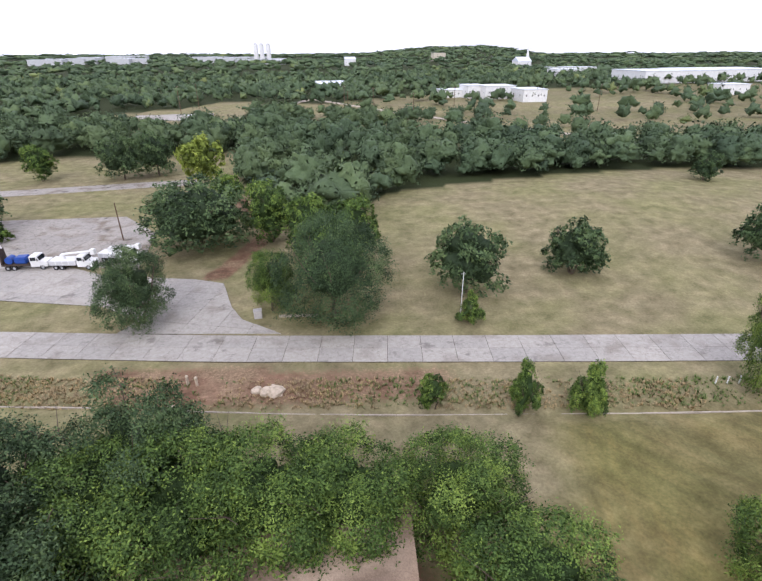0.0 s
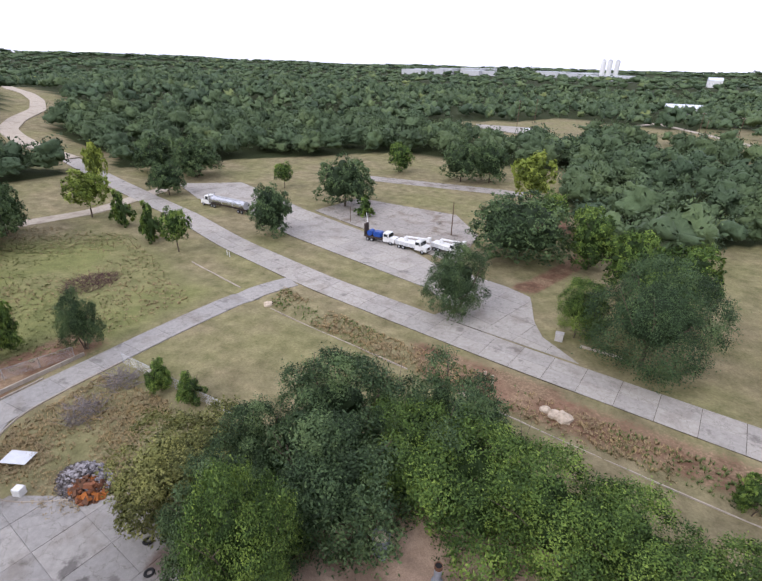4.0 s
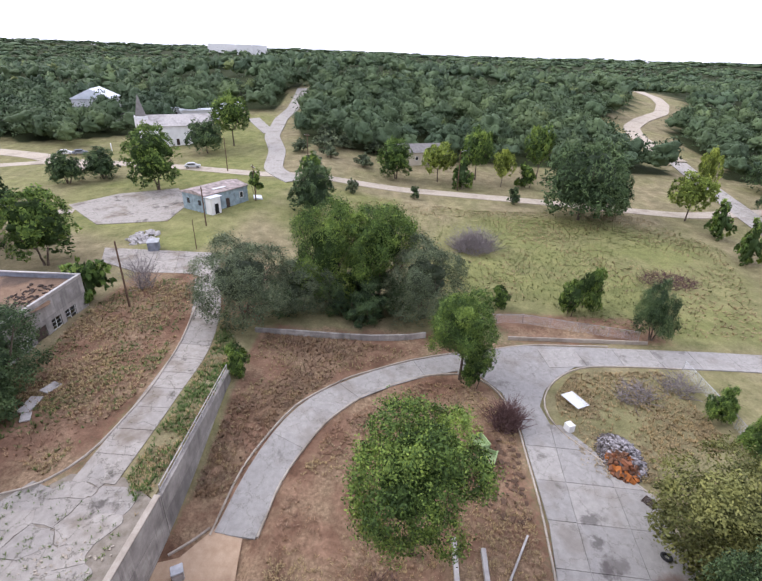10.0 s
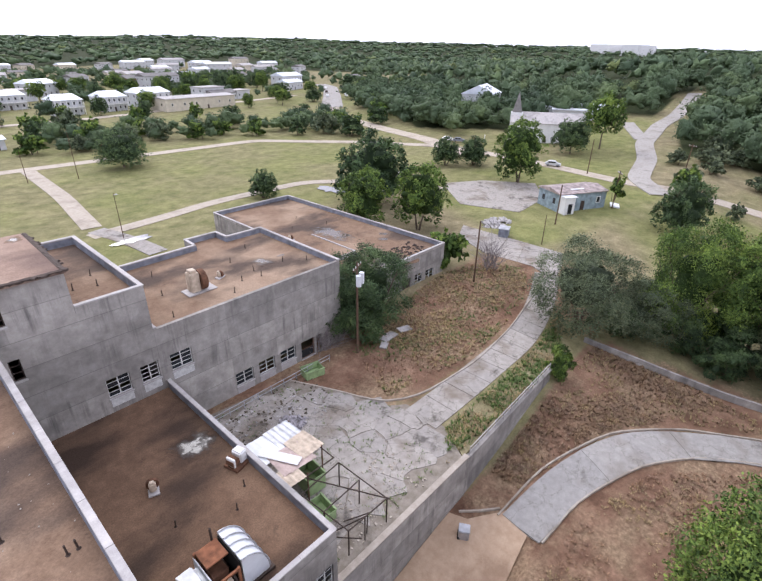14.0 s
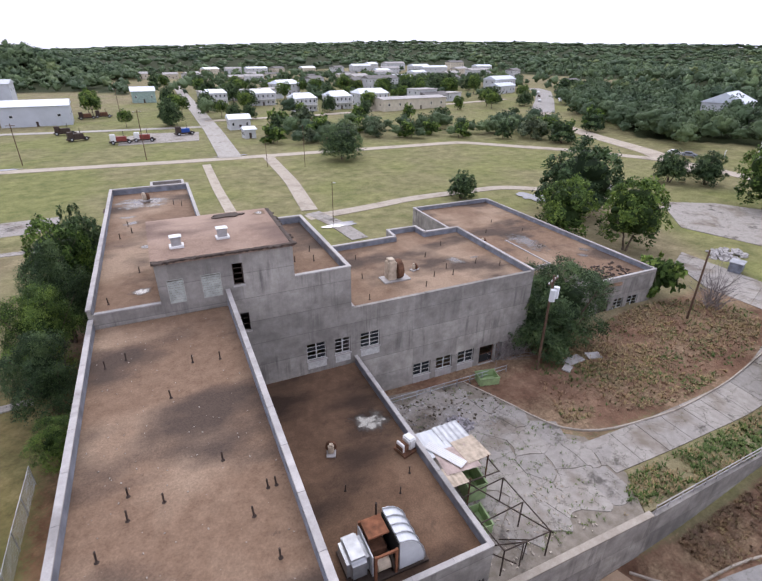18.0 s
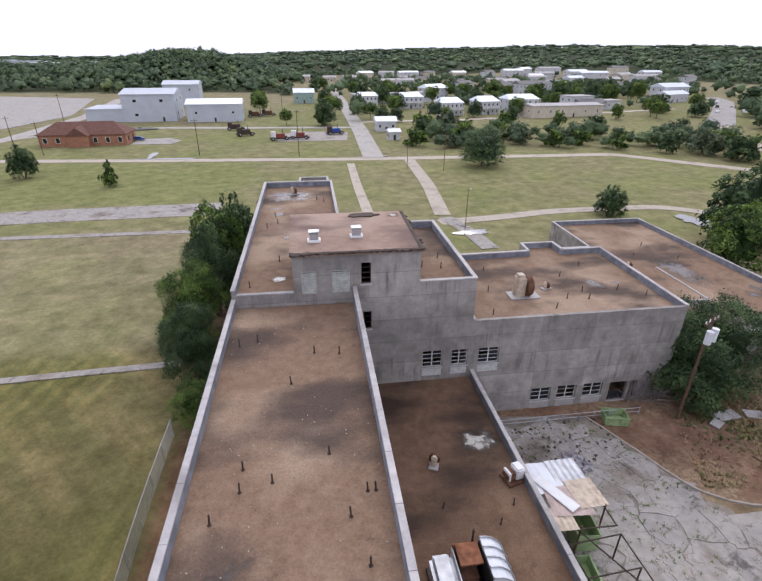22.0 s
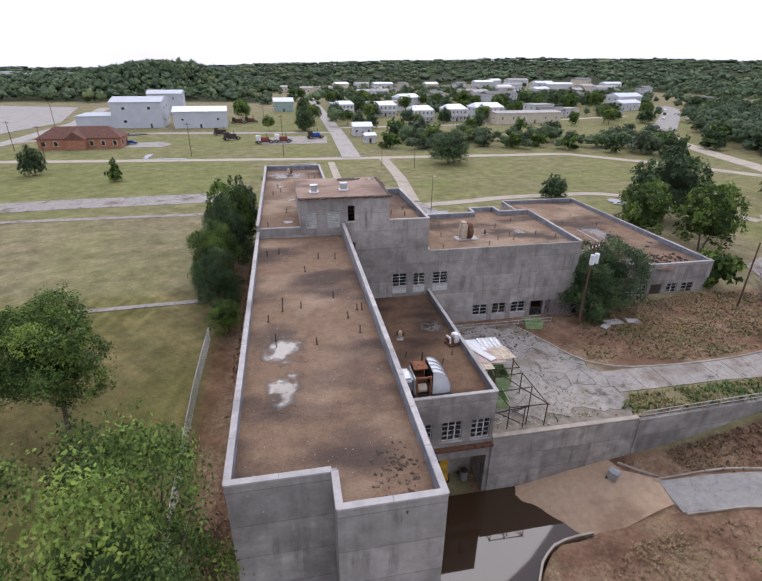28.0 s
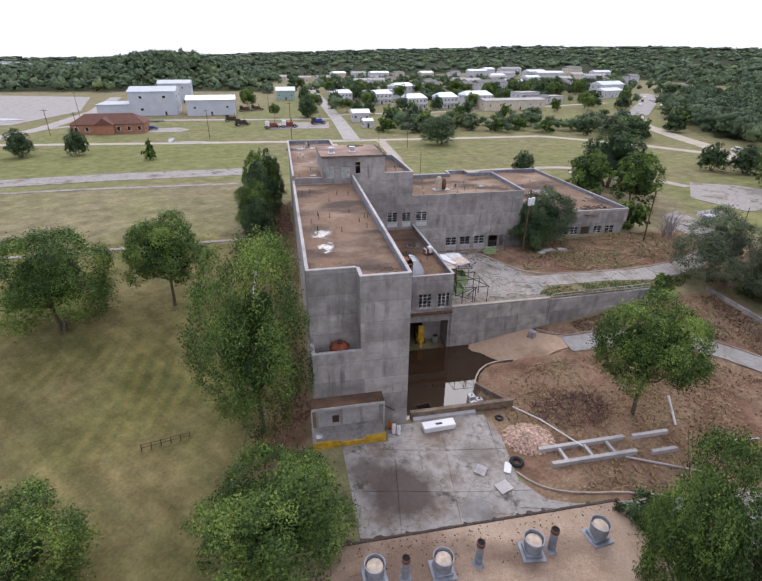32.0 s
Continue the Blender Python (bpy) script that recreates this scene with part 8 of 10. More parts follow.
for x0, x1, y in ((22.5, 32.4, -6.9), (22.9, 32.5, -9.0)):
    part("side_beam", bevelled(boxes((x0, x1, y - 0.22, y + 0.22, -0.1, 0.55)), 0.03), MAT_CAP, frm)
for x in (24.7, 27.6, 30.2):
    part("cross_beam", bevelled(boxes((x - 0.16, x + 0.16, -8.77, -7.13, 0.1, 0.45)), 0.02), MAT_CAP, frm)
bt = part("beam", bevelled(boxes((33.4, 37.8, -7.2, -6.8, -0.1, 0.55)), 0.03), MAT_CAP)
tagged(bt, "pale cast concrete beam lying on the ground", "beam", "loose beams")
bt = part("beam", bevelled(boxes((34.0, 37.0, -9.6, -9.2, -0.1, 0.5)), 0.03), MAT_CAP)
tagged(bt, "pale cast concrete beam lying on the ground", "beam", "loose beams")
pp = part("white_pipe", tube(tube(bmesh.new(), (22.9, 0.1, 0.25), (25.0, -2.6, 0.3), 0.07, 0.07, 8), (25.0, -2.6, 0.3), (27.2, -7.6, 0.6), 0.07, 0.07, 8), MAT_WHITE)
tagged(pp, "long white pipe lying across the frame", "pipe")
pp = part("white_pipe", tube(bmesh.new(), (39.6, -6.2, 0.2), (40.2, -3.6, 2.2), 0.12, 0.12, 8), MAT_WHITE)
tagged(pp, "white pipe leaning out of the weeds", "pipe")


def brick_pile():
    t = thing("brick_pile", (0, 0, 0), 0, "heap of broken pinkish bricks beside the forecourt", "brick pile")
    rnd = random.Random(9)
    place = heap(22.4, -4.9, 2.7, 2.3, 1.1, 0.05)
    base = None
    for k in range(300):
        x, y, z = place(rnd)
        if base is None:
            ob = part("brick", bevelled(boxes((-0.15, 0.15, -0.08, 0.08, -0.055, 0.055)), 0.01), MAT_BRICK, t)
            base = ob.data
        else:
            ob = new("brick", base)
            ob.parent = t
        ob.matrix_basis = pose(x, y, z, rnd.uniform(-50, 50), rnd.uniform(-50, 50), rnd.uniform(0, 360))
    rest = scraps("brick_rest", 900, heap(22.4, -4.9, 2.8, 2.4, 1.0, 0.0), 0.12, MAT_BRICK, "heaped broken bricks", seed=10)
    rest.parent = t
    rest.name = "rubble_mound"
    for key in ("category",):
        if key in rest:
            del rest[key]


brick_pile()
mound = bmesh.new()
pts = blob_outline(22.4, -4.9, 2.6, 2.2, 5, 20, 0.15)
lo = [mound.verts.new((x, y, -0.05)) for x, y in pts]
mid = [mound.verts.new((22.4 + (x - 22.4) * 0.5, -4.9 + (y + 4.9) * 0.5, 0.6)) for x, y in pts]
tip = mound.verts.new((22.4, -4.9, 1.05))
for i in range(len(pts)):
    j = (i + 1) % len(pts)
    mound.faces.new((lo[i], lo[j], mid[j], mid[i]))
    mound.faces.new((mid[i], mid[j], tip))
tagged(part("rubble_mound", mound, MAT_BRICK), "brick rubble core of the heap", "rubble", kind="stuff")


def tyre(x, y, z, tilt=0.0, rz=0.0, s=0.5, group="old tyres"):
    t = thing("tyre", (x, y, z), rz, "worn black rubber tyre lying about", "tyre", group)
    bm = bmesh.new()
    n, m = 20, 8
    ring = [[bm.verts.new(((s * 0.72 + s * 0.28 * math.cos(b)) * math.cos(a), (s * 0.72 + s * 0.28 * math.cos(b)) * math.sin(a), s * 0.24 * math.sin(b))) for b in np.linspace(0, 2 * math.pi, m, endpoint=False)] for a in np.linspace(0, 2 * math.pi, n, endpoint=False)]
    for i in range(n):
        for j in range(m):
            bm.faces.new((ring[i][j], ring[(i + 1) % n][j], ring[(i + 1) % n][(j + 1) % m], ring[i][(j + 1) % m]))
    ob = part("casing", bm, MAT_RUBBER, t)
    ob.matrix_basis = pose(0, 0, s * 0.24 + 0.3 * s * abs(math.sin(radians(tilt))), tilt, 0, 0)


tyre(19.6, -7.9, 0.02, 0, 0, 0.75)
tyre(20.6, -1.3, 0.0, 0, 0, 0.5)
tyre(34.9, -22.9, 0.1, 0, 0, 0.45)
tyre(37.6, -24.6, 0.1, 12, 30, 0.5)
for k, (x, y, z) in enumerate(((19.6, 4.5, -2.15), (20.3, 3.7, -2.15), (20.9, 2.8, -2.15), (19.4, 3.1, -2.15), (20.1, 2.2, -2.15))):
    t = thing("liquid_tote", (x, y, z), 6 * k, "white plastic liquid tote in a wire cage", "tote", "white totes")
    part("tank", bevelled(boxes((-0.42, 0.42, -0.42, 0.42, 0.15, 1.15)), 0.06, 2), MAT_WHITE, t)
    part("pallet", boxes((-0.47, 0.47, -0.47, 0.47, 0, 0.13)), MAT_METAL, t)
    part("cap", tube(bmesh.new(), (0, 0, 1.15), (0, 0, 1.22), 0.12, 0.12, 10), MAT_DARKSTEEL, t)
    part("cage", tubes([((u, -0.46, 0.13), (u, -0.46, 1.16)) for u in (-0.46, -0.15, 0.15, 0.46)] + [((-0.46, -0.46, h), (0.46, -0.46, h)) for h in (0.4, 0.8, 1.16)], 0.018, 5), MAT_METAL, t)
wt = thing("white_slab_box", (13.3, -1.5, land_at(13.3, -1.5) + 0.05), 2, "long flat white chest lying on the forecourt", "chest")
part("body", bevelled(boxes((-1.8, 1.8, -0.55, 0.55, 0.0, 0.55)), 0.06, 2), MAT_WHITE, wt)
part("lid", bevelled(boxes((-1.84, 1.84, -0.58, 0.58, 0.56, 0.68)), 0.04), MAT_WHITE, wt)
part("label", boxes((-0.4, 0.4, -0.2, 0.1, 0.681, 0.686)), MAT_DARKSTEEL, wt)
wb = part("white_board", bevelled(boxes((-0.75, 0.75, -0.35, 0.35, 0, 0.05)), 0.01), MAT_WHITE)
wb.matrix_basis = pose(18.4, -8.4, land_at(18.4, -8.4) + 0.12, 2, 4, 60)
tagged(wb, "white board lying by the tyre", "board")
cn = thing("pale_bin", (33.0, 15.0, land_at(33, 15) + 0.05), 30, "pale plastic bin with a dented lid by the wall", "bin")
part("body", bevelled(boxes((-0.4, 0.4, -0.45, 0.45, 0, 1.0)), 0.08, 2), MAT_METAL, cn)
part("lid", bevelled(boxes((-0.44, 0.44, -0.5, 0.48, 1.0, 1.12)), 0.04), MAT_METAL, cn)
part("wheel", tube(bmesh.new(), (-0.42, 0.4, 0.12), (0.42, 0.4, 0.12), 0.12, 0.12, 10), MAT_RUBBER, cn)
# machine in the garage
lift = thing("yellow_lift", (17.2, 20.2, -2.35), 80, "yellow lift truck with a raised arm in the flooded garage", "lift truck")
part("chassis", bevelled(boxes((-1.2, 1.2, -0.6, 0.6, 0.4, 1.1)), 0.08), MAT_YELLOW, lift)
for x in (-0.8, 0.8):
    for y in (-0.62, 0.62):
        part("wheel", tube(bmesh.new(), (x, y - 0.12, 0.4), (x, y + 0.12, 0.4), 0.4, 0.4, 14), MAT_RUBBER, lift)
part("mast", boxes((-1.3, -1.15, -0.4, 0.4, 0.4, 3.4)), MAT_YELLOW, lift)
part("boom", tube(bmesh.new(), (-1.2, 0, 1.0), (-3.3, 0.2, 0.9), 0.22, 0.15, 8), MAT_YELLOW, lift)
part("cab", bevelled(boxes((0.0, 1.0, -0.5, 0.5, 1.1, 2.4)), 0.06), MAT_DARKSTEEL, lift)
drum = thing("oil_drum", (19.4, 19.4, -2.35), 0, "grey drum standing in the garage", "drum")
part("barrel", tube(bmesh.new(), (0, 0, 0), (0, 0, 1.1), 0.42, 0.42, 16), MAT_METAL, drum)
part("lid", tube(bmesh.new(), (0, 0, 1.1), (0, 0, 1.14), 0.38, 0.38, 16), MAT_DARKSTEEL, drum)
for k, (x, y, m) in enumerate(((8.2, -1.5, "w"), (8.7, -1.7, "w"), (7.9, -0.9, "y"))):
    g = thing("gas_cylinder", (x, y, land_at(x, y) + 0.04), 0, "white gas cylinder by the dock" if m == "w" else "orange gas cylinder by the dock", "cylinder", "gas cylinders")
    part("body", tube(bmesh.new(), (0, 0, 0), (0, 0, 1.15), 0.2, 0.2, 14), MAT_WHITE if m == "w" else MAT_RUSTO, g)
    part("shoulder", tube(bmesh.new(), (0, 0, 1.15), (0, 0, 1.32), 0.2, 0.08, 14), MAT_WHITE if m == "w" else MAT_RUSTO, g)
    part("valve", tube(bmesh.new(), (0, 0, 1.32), (0, 0, 1.45), 0.05, 0.05, 8), MAT_DARKSTEEL, g)

# ---------------------------------------------------------------- brush island
sheet = part("metal_sheet", bevelled(boxes((-1.35, 1.35, -1.0, 1.0, 0, 0.04)), 0.01), MAT_WHMETAL)
sheet.matrix_basis = pose(57.2, -22.7, land_at(57.2, -22.7) + 0.3, 5, -4, 32)
tagged(sheet, "pale blue-white metal sheet lying on dry weeds", "sheet")
wbx = thing("white_box", (52.4, -20.7, land_at(52.4, -20.7)), 25, "small white appliance box by the kerb", "appliance")
part("body", bevelled(boxes((-0.45, 0.45, -0.4, 0.4, 0, 0.95)), 0.04, 2), MAT_WHITE, wbx)
part("door", bevelled(boxes((-0.42, 0.42, -0.44, -0.405, 0.05, 0.9)), 0.01), MAT_WHITE, wbx)
part("handle", boxes((0.3, 0.34, -0.49, -0.445, 0.4, 0.7)), MAT_METAL, wbx)
scraps("burnt_heap", 900, heap(48.9, -25.0, 3.4, 2.4, 1.3, 0.02), 0.11, MAT_ASH, "grey burnt rubbish heap on the drive", seed=11)
scraps("heap_rubbish", 420, heap(48.9, -25.2, 3.2, 2.2, 1.5, 0.05), 0.15, MAT_TRASH, "pale and grey rubbish over the burnt heap", seed=21)
scraps("heap_rust", 260, heap(48.0, -24.8, 2.6, 1.8, 1.4, 0.05), 0.16, MAT_RUST, "brown rusted scrap in the heap", seed=22)
rh = thing("rusty_scrap_heap", (0, 0, 0), 0, "orange rusted drawers and boxes piled on the drive", "scrap heap")
rnd = random.Random(12)
place = heap(47.6, -24.6, 2.2, 1.5, 1.25, 0.15)
for k in range(60):
    x, y, z = place(rnd)
    s = rnd.uniform(0.2, 0.42)
    ob = part("scrap_box", bevelled(boxes((-s, s, -s * 0.7, s * 0.7, -s * 0.5, s * 0.5)), 0.02), MAT_RUSTO if rnd.random() < 0.4 else MAT_AHRUST if rnd.random() < 0.6 else MAT_RUST, rh)
    ob.matrix_basis = pose(x, y, z, rnd.uniform(-40, 40), rnd.uniform(-40, 40), rnd.uniform(0, 360))
plt = thing("pallet", (43.2, -25.6, land_at(43.2, -25.6) + 0.1), 40, "grey weathered wooden pallet on the drive", "pallet")
for k in range(6):
    part("slat", boxes((-0.6, 0.6, -0.5 + k * 0.18, -0.4 + k * 0.18, 0.1, 0.13)), MAT_DARKSTEEL, plt)
for u in (-0.5, 0, 0.5):
    part("bearer", boxes((u - 0.05, u + 0.05, -0.5, 0.5, 0, 0.1)), MAT_DARKSTEEL, plt)
skip(49.4, -10.6, 25, 1.9, 1.2, 0.7, "pale green steel trough lying in the island", MAT_GREENP, "green_trough", z=land_at(49.4, -10.6))
skip(47.3, -11.3, -20, 1.9, 1.2, 0.6, "pale green steel trough lying in the island", MAT_GREENP, "green_trough", z=land_at(47.3, -11.3))
scraps("branch_litter", 120, spot(40, 52, -14.5, -10), 0.22, MAT_WOODPOLE, "broken branches and boards on the bare soil", flat=0.15, seed=13)
for a, b, lab in (((31, -9.4, 0.2), (38.6, -13.4, 0.3), "pale plank lying on the bare soil"), ((43, -9.8, 0.6), (46.3, -10.2, 0.7), "pale board lying below the tree")):
    tagged(part("plank", tube(bmesh.new(), a, b, 0.12, 0.12, 4), MAT_CAP), lab, "plank", "planks")


def dead_brush(name, x, y, rx, ry, h, n, mat, label, seed, lean=1.0):
    """A tangle of bare branches."""
    rnd = random.Random(seed)
    bm = bmesh.new()
    for _ in range(n):
        a, q = rnd.uniform(0, 6.283), math.sqrt(rnd.random())
        p = Vector((x + rx * q * math.cos(a), y + ry * q * math.sin(a), 0))
        p.z = land_at(p.x, p.y) + h * (1 - q * q) * rnd.uniform(0.0, 0.8)
        d = Vector((rnd.uniform(-1, 1) * lean, rnd.uniform(-1, 1) * lean, rnd.uniform(0.1, 0.8))).normalized() * h * rnd.uniform(0.5, 1.1)
        tube(bm, p, p + d, 0.035, 0.012, 4, False)
        e = p + d * 0.6
        tube(bm, e, e + Vector((rnd.uniform(-1, 1), rnd.uniform(-1, 1), rnd.uniform(0, 1))) * h * 0.3, 0.02, 0.008, 4, False)
    t = part(name, bm, mat)
    return tagged(t, label, "brush pile", kind="stuff")


MAT_TWIG = simple("grey_dead_twigs", (0.25, 0.22, 0.215), 0.95, 0, 0.4, 2)
MAT_TWIGR = simple("red_brown_twigs", (0.13, 0.075, 0.07), 0.95, 0, 0.4, 2)
dead_brush("brush_pile", 106, -15.5, 3.2, 4.0, 4.0, 900, MAT_TWIG, "large grey heap of cut branches in the field", 31)
dead_brush("brush_pile", 93.5, -50, 3.5, 5.0, 1.5, 420, MAT_TWIGR, "low reddish heap of cut branches in the field", 32)
dead_brush("dead_shrub", 58.5, -30.2, 1.6, 2.2, 2.3, 120, MAT_TWIG, "grey dead shrub in the dry weeds", 33)
dead_brush("dead_shrub", 60.5, -36.2, 1.7, 2.0, 2.4, 130, MAT_TWIG, "grey dead shrub by the fence", 34)
dead_brush("dead_shrub", 52.5, -13.8, 1.4, 1.5, 2.6, 420, MAT_TWIGR, "purple-brown dead shrub at the kerb", 35, 0.5)
dead_brush("dead_shrub", 73.0, 37.5, 1.0, 1.0, 4.5, 90, MAT_TWIG, "bare grey shrub on the brown lot", 36, 0.4)
dead_brush("dead_shrub", 29.5, -1.5, 5.0, 3.0, 0.9, 420, MAT_TWIGR, "dry red-brown weeds in the island", 37)
dead_brush("dead_vine", 39.5, 39.0, 2.2, 0.3, 3.5, 120, MAT_TWIG, "dead vine against the concrete wall", 38, 0.5)


# ---------------------------------------------------------------- fences
def mesh_fence(name, pts, h, label, gap=3.0):
    t = thing(name, label=label, category="fence")
    pts = [Vector(p) for p in pts]
    for a, b in zip(pts, pts[1:]):
        n = max(1, round((b - a).length / gap))
        for i in range(n + 1):
            p = a.lerp(b, i / n)
            z = land_at(p.x, p.y)
            part("post", tube(bmesh.new(), (p.x, p.y, z - 0.3), (p.x, p.y, z + h), 0.035, 0.035, 6), MAT_METAL, t)
        for i in range(n):
            p, q = a.lerp(b, i / n), a.lerp(b, (i + 1) / n)
            zp, zq = land_at(p.x, p.y), land_at(q.x, q.y)
            part("top_rail", tube(bmesh.new(), (p.x, p.y, zp + h), (q.x, q.y, zq + h), 0.025, 0.025, 5), MAT_METAL, t)
            bm = bmesh.new()
            k = 9
            for j in range(-k, k):
                for s in (1, -1):
                    u0, u1 = j / k, j / k + 1.0
                    c0, c1 = max(u0, 0), min(u1, 1)
                    if c1 - c0 < 0.05:
                        continue
                    w0, w1 = c0 - u0, c1 - u0
                    if s < 0:
                        w0, w1 = 1 - w0, 1 - w1
                    e, f = p.lerp(q, c0), p.lerp(q, c1)
                    tube(bm, (e.x, e.y, zp + (zq - zp) * c0 + 0.05 + (h - 0.05) * w0), (f.x, f.y, zp + (zq - zp) * c1 + 0.05 + (h - 0.05) * w1), 0.008, 0.008, 3, False)
            part("wire_mesh", bm, MAT_METAL, t)
    return t


mesh_fence("chain_link_fence", [(-7.2, 8), (-7.1, 40)], 2.0, "grey chain-link fence along the west wall", 3.2)
mesh_fence("chain_link_fence", [(65, -39), (40, -40.3)], 1.6, "grey wire fence along the brush island", 3.6)
mesh_fence("chain_link_fence", [(72, -36), (75.5, -20), (74.5, -8)], 1.6, "grey wire fence behind the brown strip", 4)
wf = thing("collapsed_fence", label="dark collapsed wooden fence on the lawn", category="fence")
for k in range(6):
    x = -18 + k * 0.92
    y = 0.5 + k * 0.22
    part("post", tube(bmesh.new(), (x, y, land_at(x, y) - 0.2), (x + 0.1, y, land_at(x, y) + 0.9), 0.06, 0.05, 6), MAT_WOODPOLE, wf)
for h in (0.45, 0.85):
    part("rail", tube(bmesh.new(), (-18, 0.5, land_at(-18, 0.5) + h), (-13.4, 1.6, land_at(-13.4, 1.6) + h * 0.8), 0.05, 0.05, 5), MAT_WOODPOLE, wf)

# ---------------------------------------------------------------- roadside
for x, y in ((21.9, -64.3), (20.7, -64.0)):
    hy = thing("hydrant_post", (x, y, land_at(x, y)), 0, "pale yellow concrete post beside the road", "post", "road posts")
    part("post", tube(bmesh.new(), (0, 0, -0.2), (0, 0, 1.25), 0.2, 0.18, 10), MAT_CAPRUST, hy)
    part("cap", tube(bmesh.new(), (0, 0, 1.25), (0, 0, 1.42), 0.22, 0.1, 10), MAT_CAPRUST, hy)
for x, y in ((84, -74.5), (85.2, -74.9), (-43, -61), (-44.5, -61), (-46, -61)):
    hy = thing("white_marker", (x, y, land_at(x, y)), 0, "thin white marker post beside the road", "post", "road markers")
    part("post", tube(bmesh.new(), (0, 0, -0.2), (0, 0, 1.1), 0.07, 0.07, 8), MAT_WHITE, hy)
    part("cap", tube(bmesh.new(), (0, 0, 1.1), (0, 0, 1.18), 0.09, 0.05, 8), MAT_WHITE, hy)
ub = thing("utility_box", (16.2, -80.6, land_at(16.2, -80.6)), 10, "pale utility box on the grass", "box")
part("cabinet", bevelled(boxes((-0.6, 0.6, -0.45, 0.45, 0, 1.3)), 0.05), MAT_CAP, ub)
part("lid", bevelled(boxes((-0.65, 0.65, -0.5, 0.5, 1.3, 1.4)), 0.03), MAT_CAP, ub)
for k, (x, y, s) in enumerate(((12.0, -62.3, 0.9), (10.9, -62.1, 1.1), (13.2, -62.6, 0.7), (61.8, -63.6, 0.8), (22.6, -60.2, 0.6))):
    bm = bmesh.new()
    bmesh.ops.create_icosphere(bm, subdivisions=2, radius=s)
    for v in bm.verts:
        v.co *= 1 + 0.35 * noise.noise(v.co * 1.4 + Vector((k * 7, 0, 0)))
        v.co.z = max(v.co.z * 0.65, -0.2)
    ob = part("boulder", bm, MAT_CAPRUST)
    ob.matrix_basis = pose(x, y, land_at(x, y) + 0.15, 0, 0, 40 * k)
    tagged(ob, "tan sandstone boulder beside the trench", "boulder", "boulders")
hd = part("drain_head", bevelled(boxes((7, 13, -80.9, -80.5, 0.2, 0.75)), 0.03), MAT_KERB)
tagged(hd, "pale concrete drain headwall under the oak", "headwall")


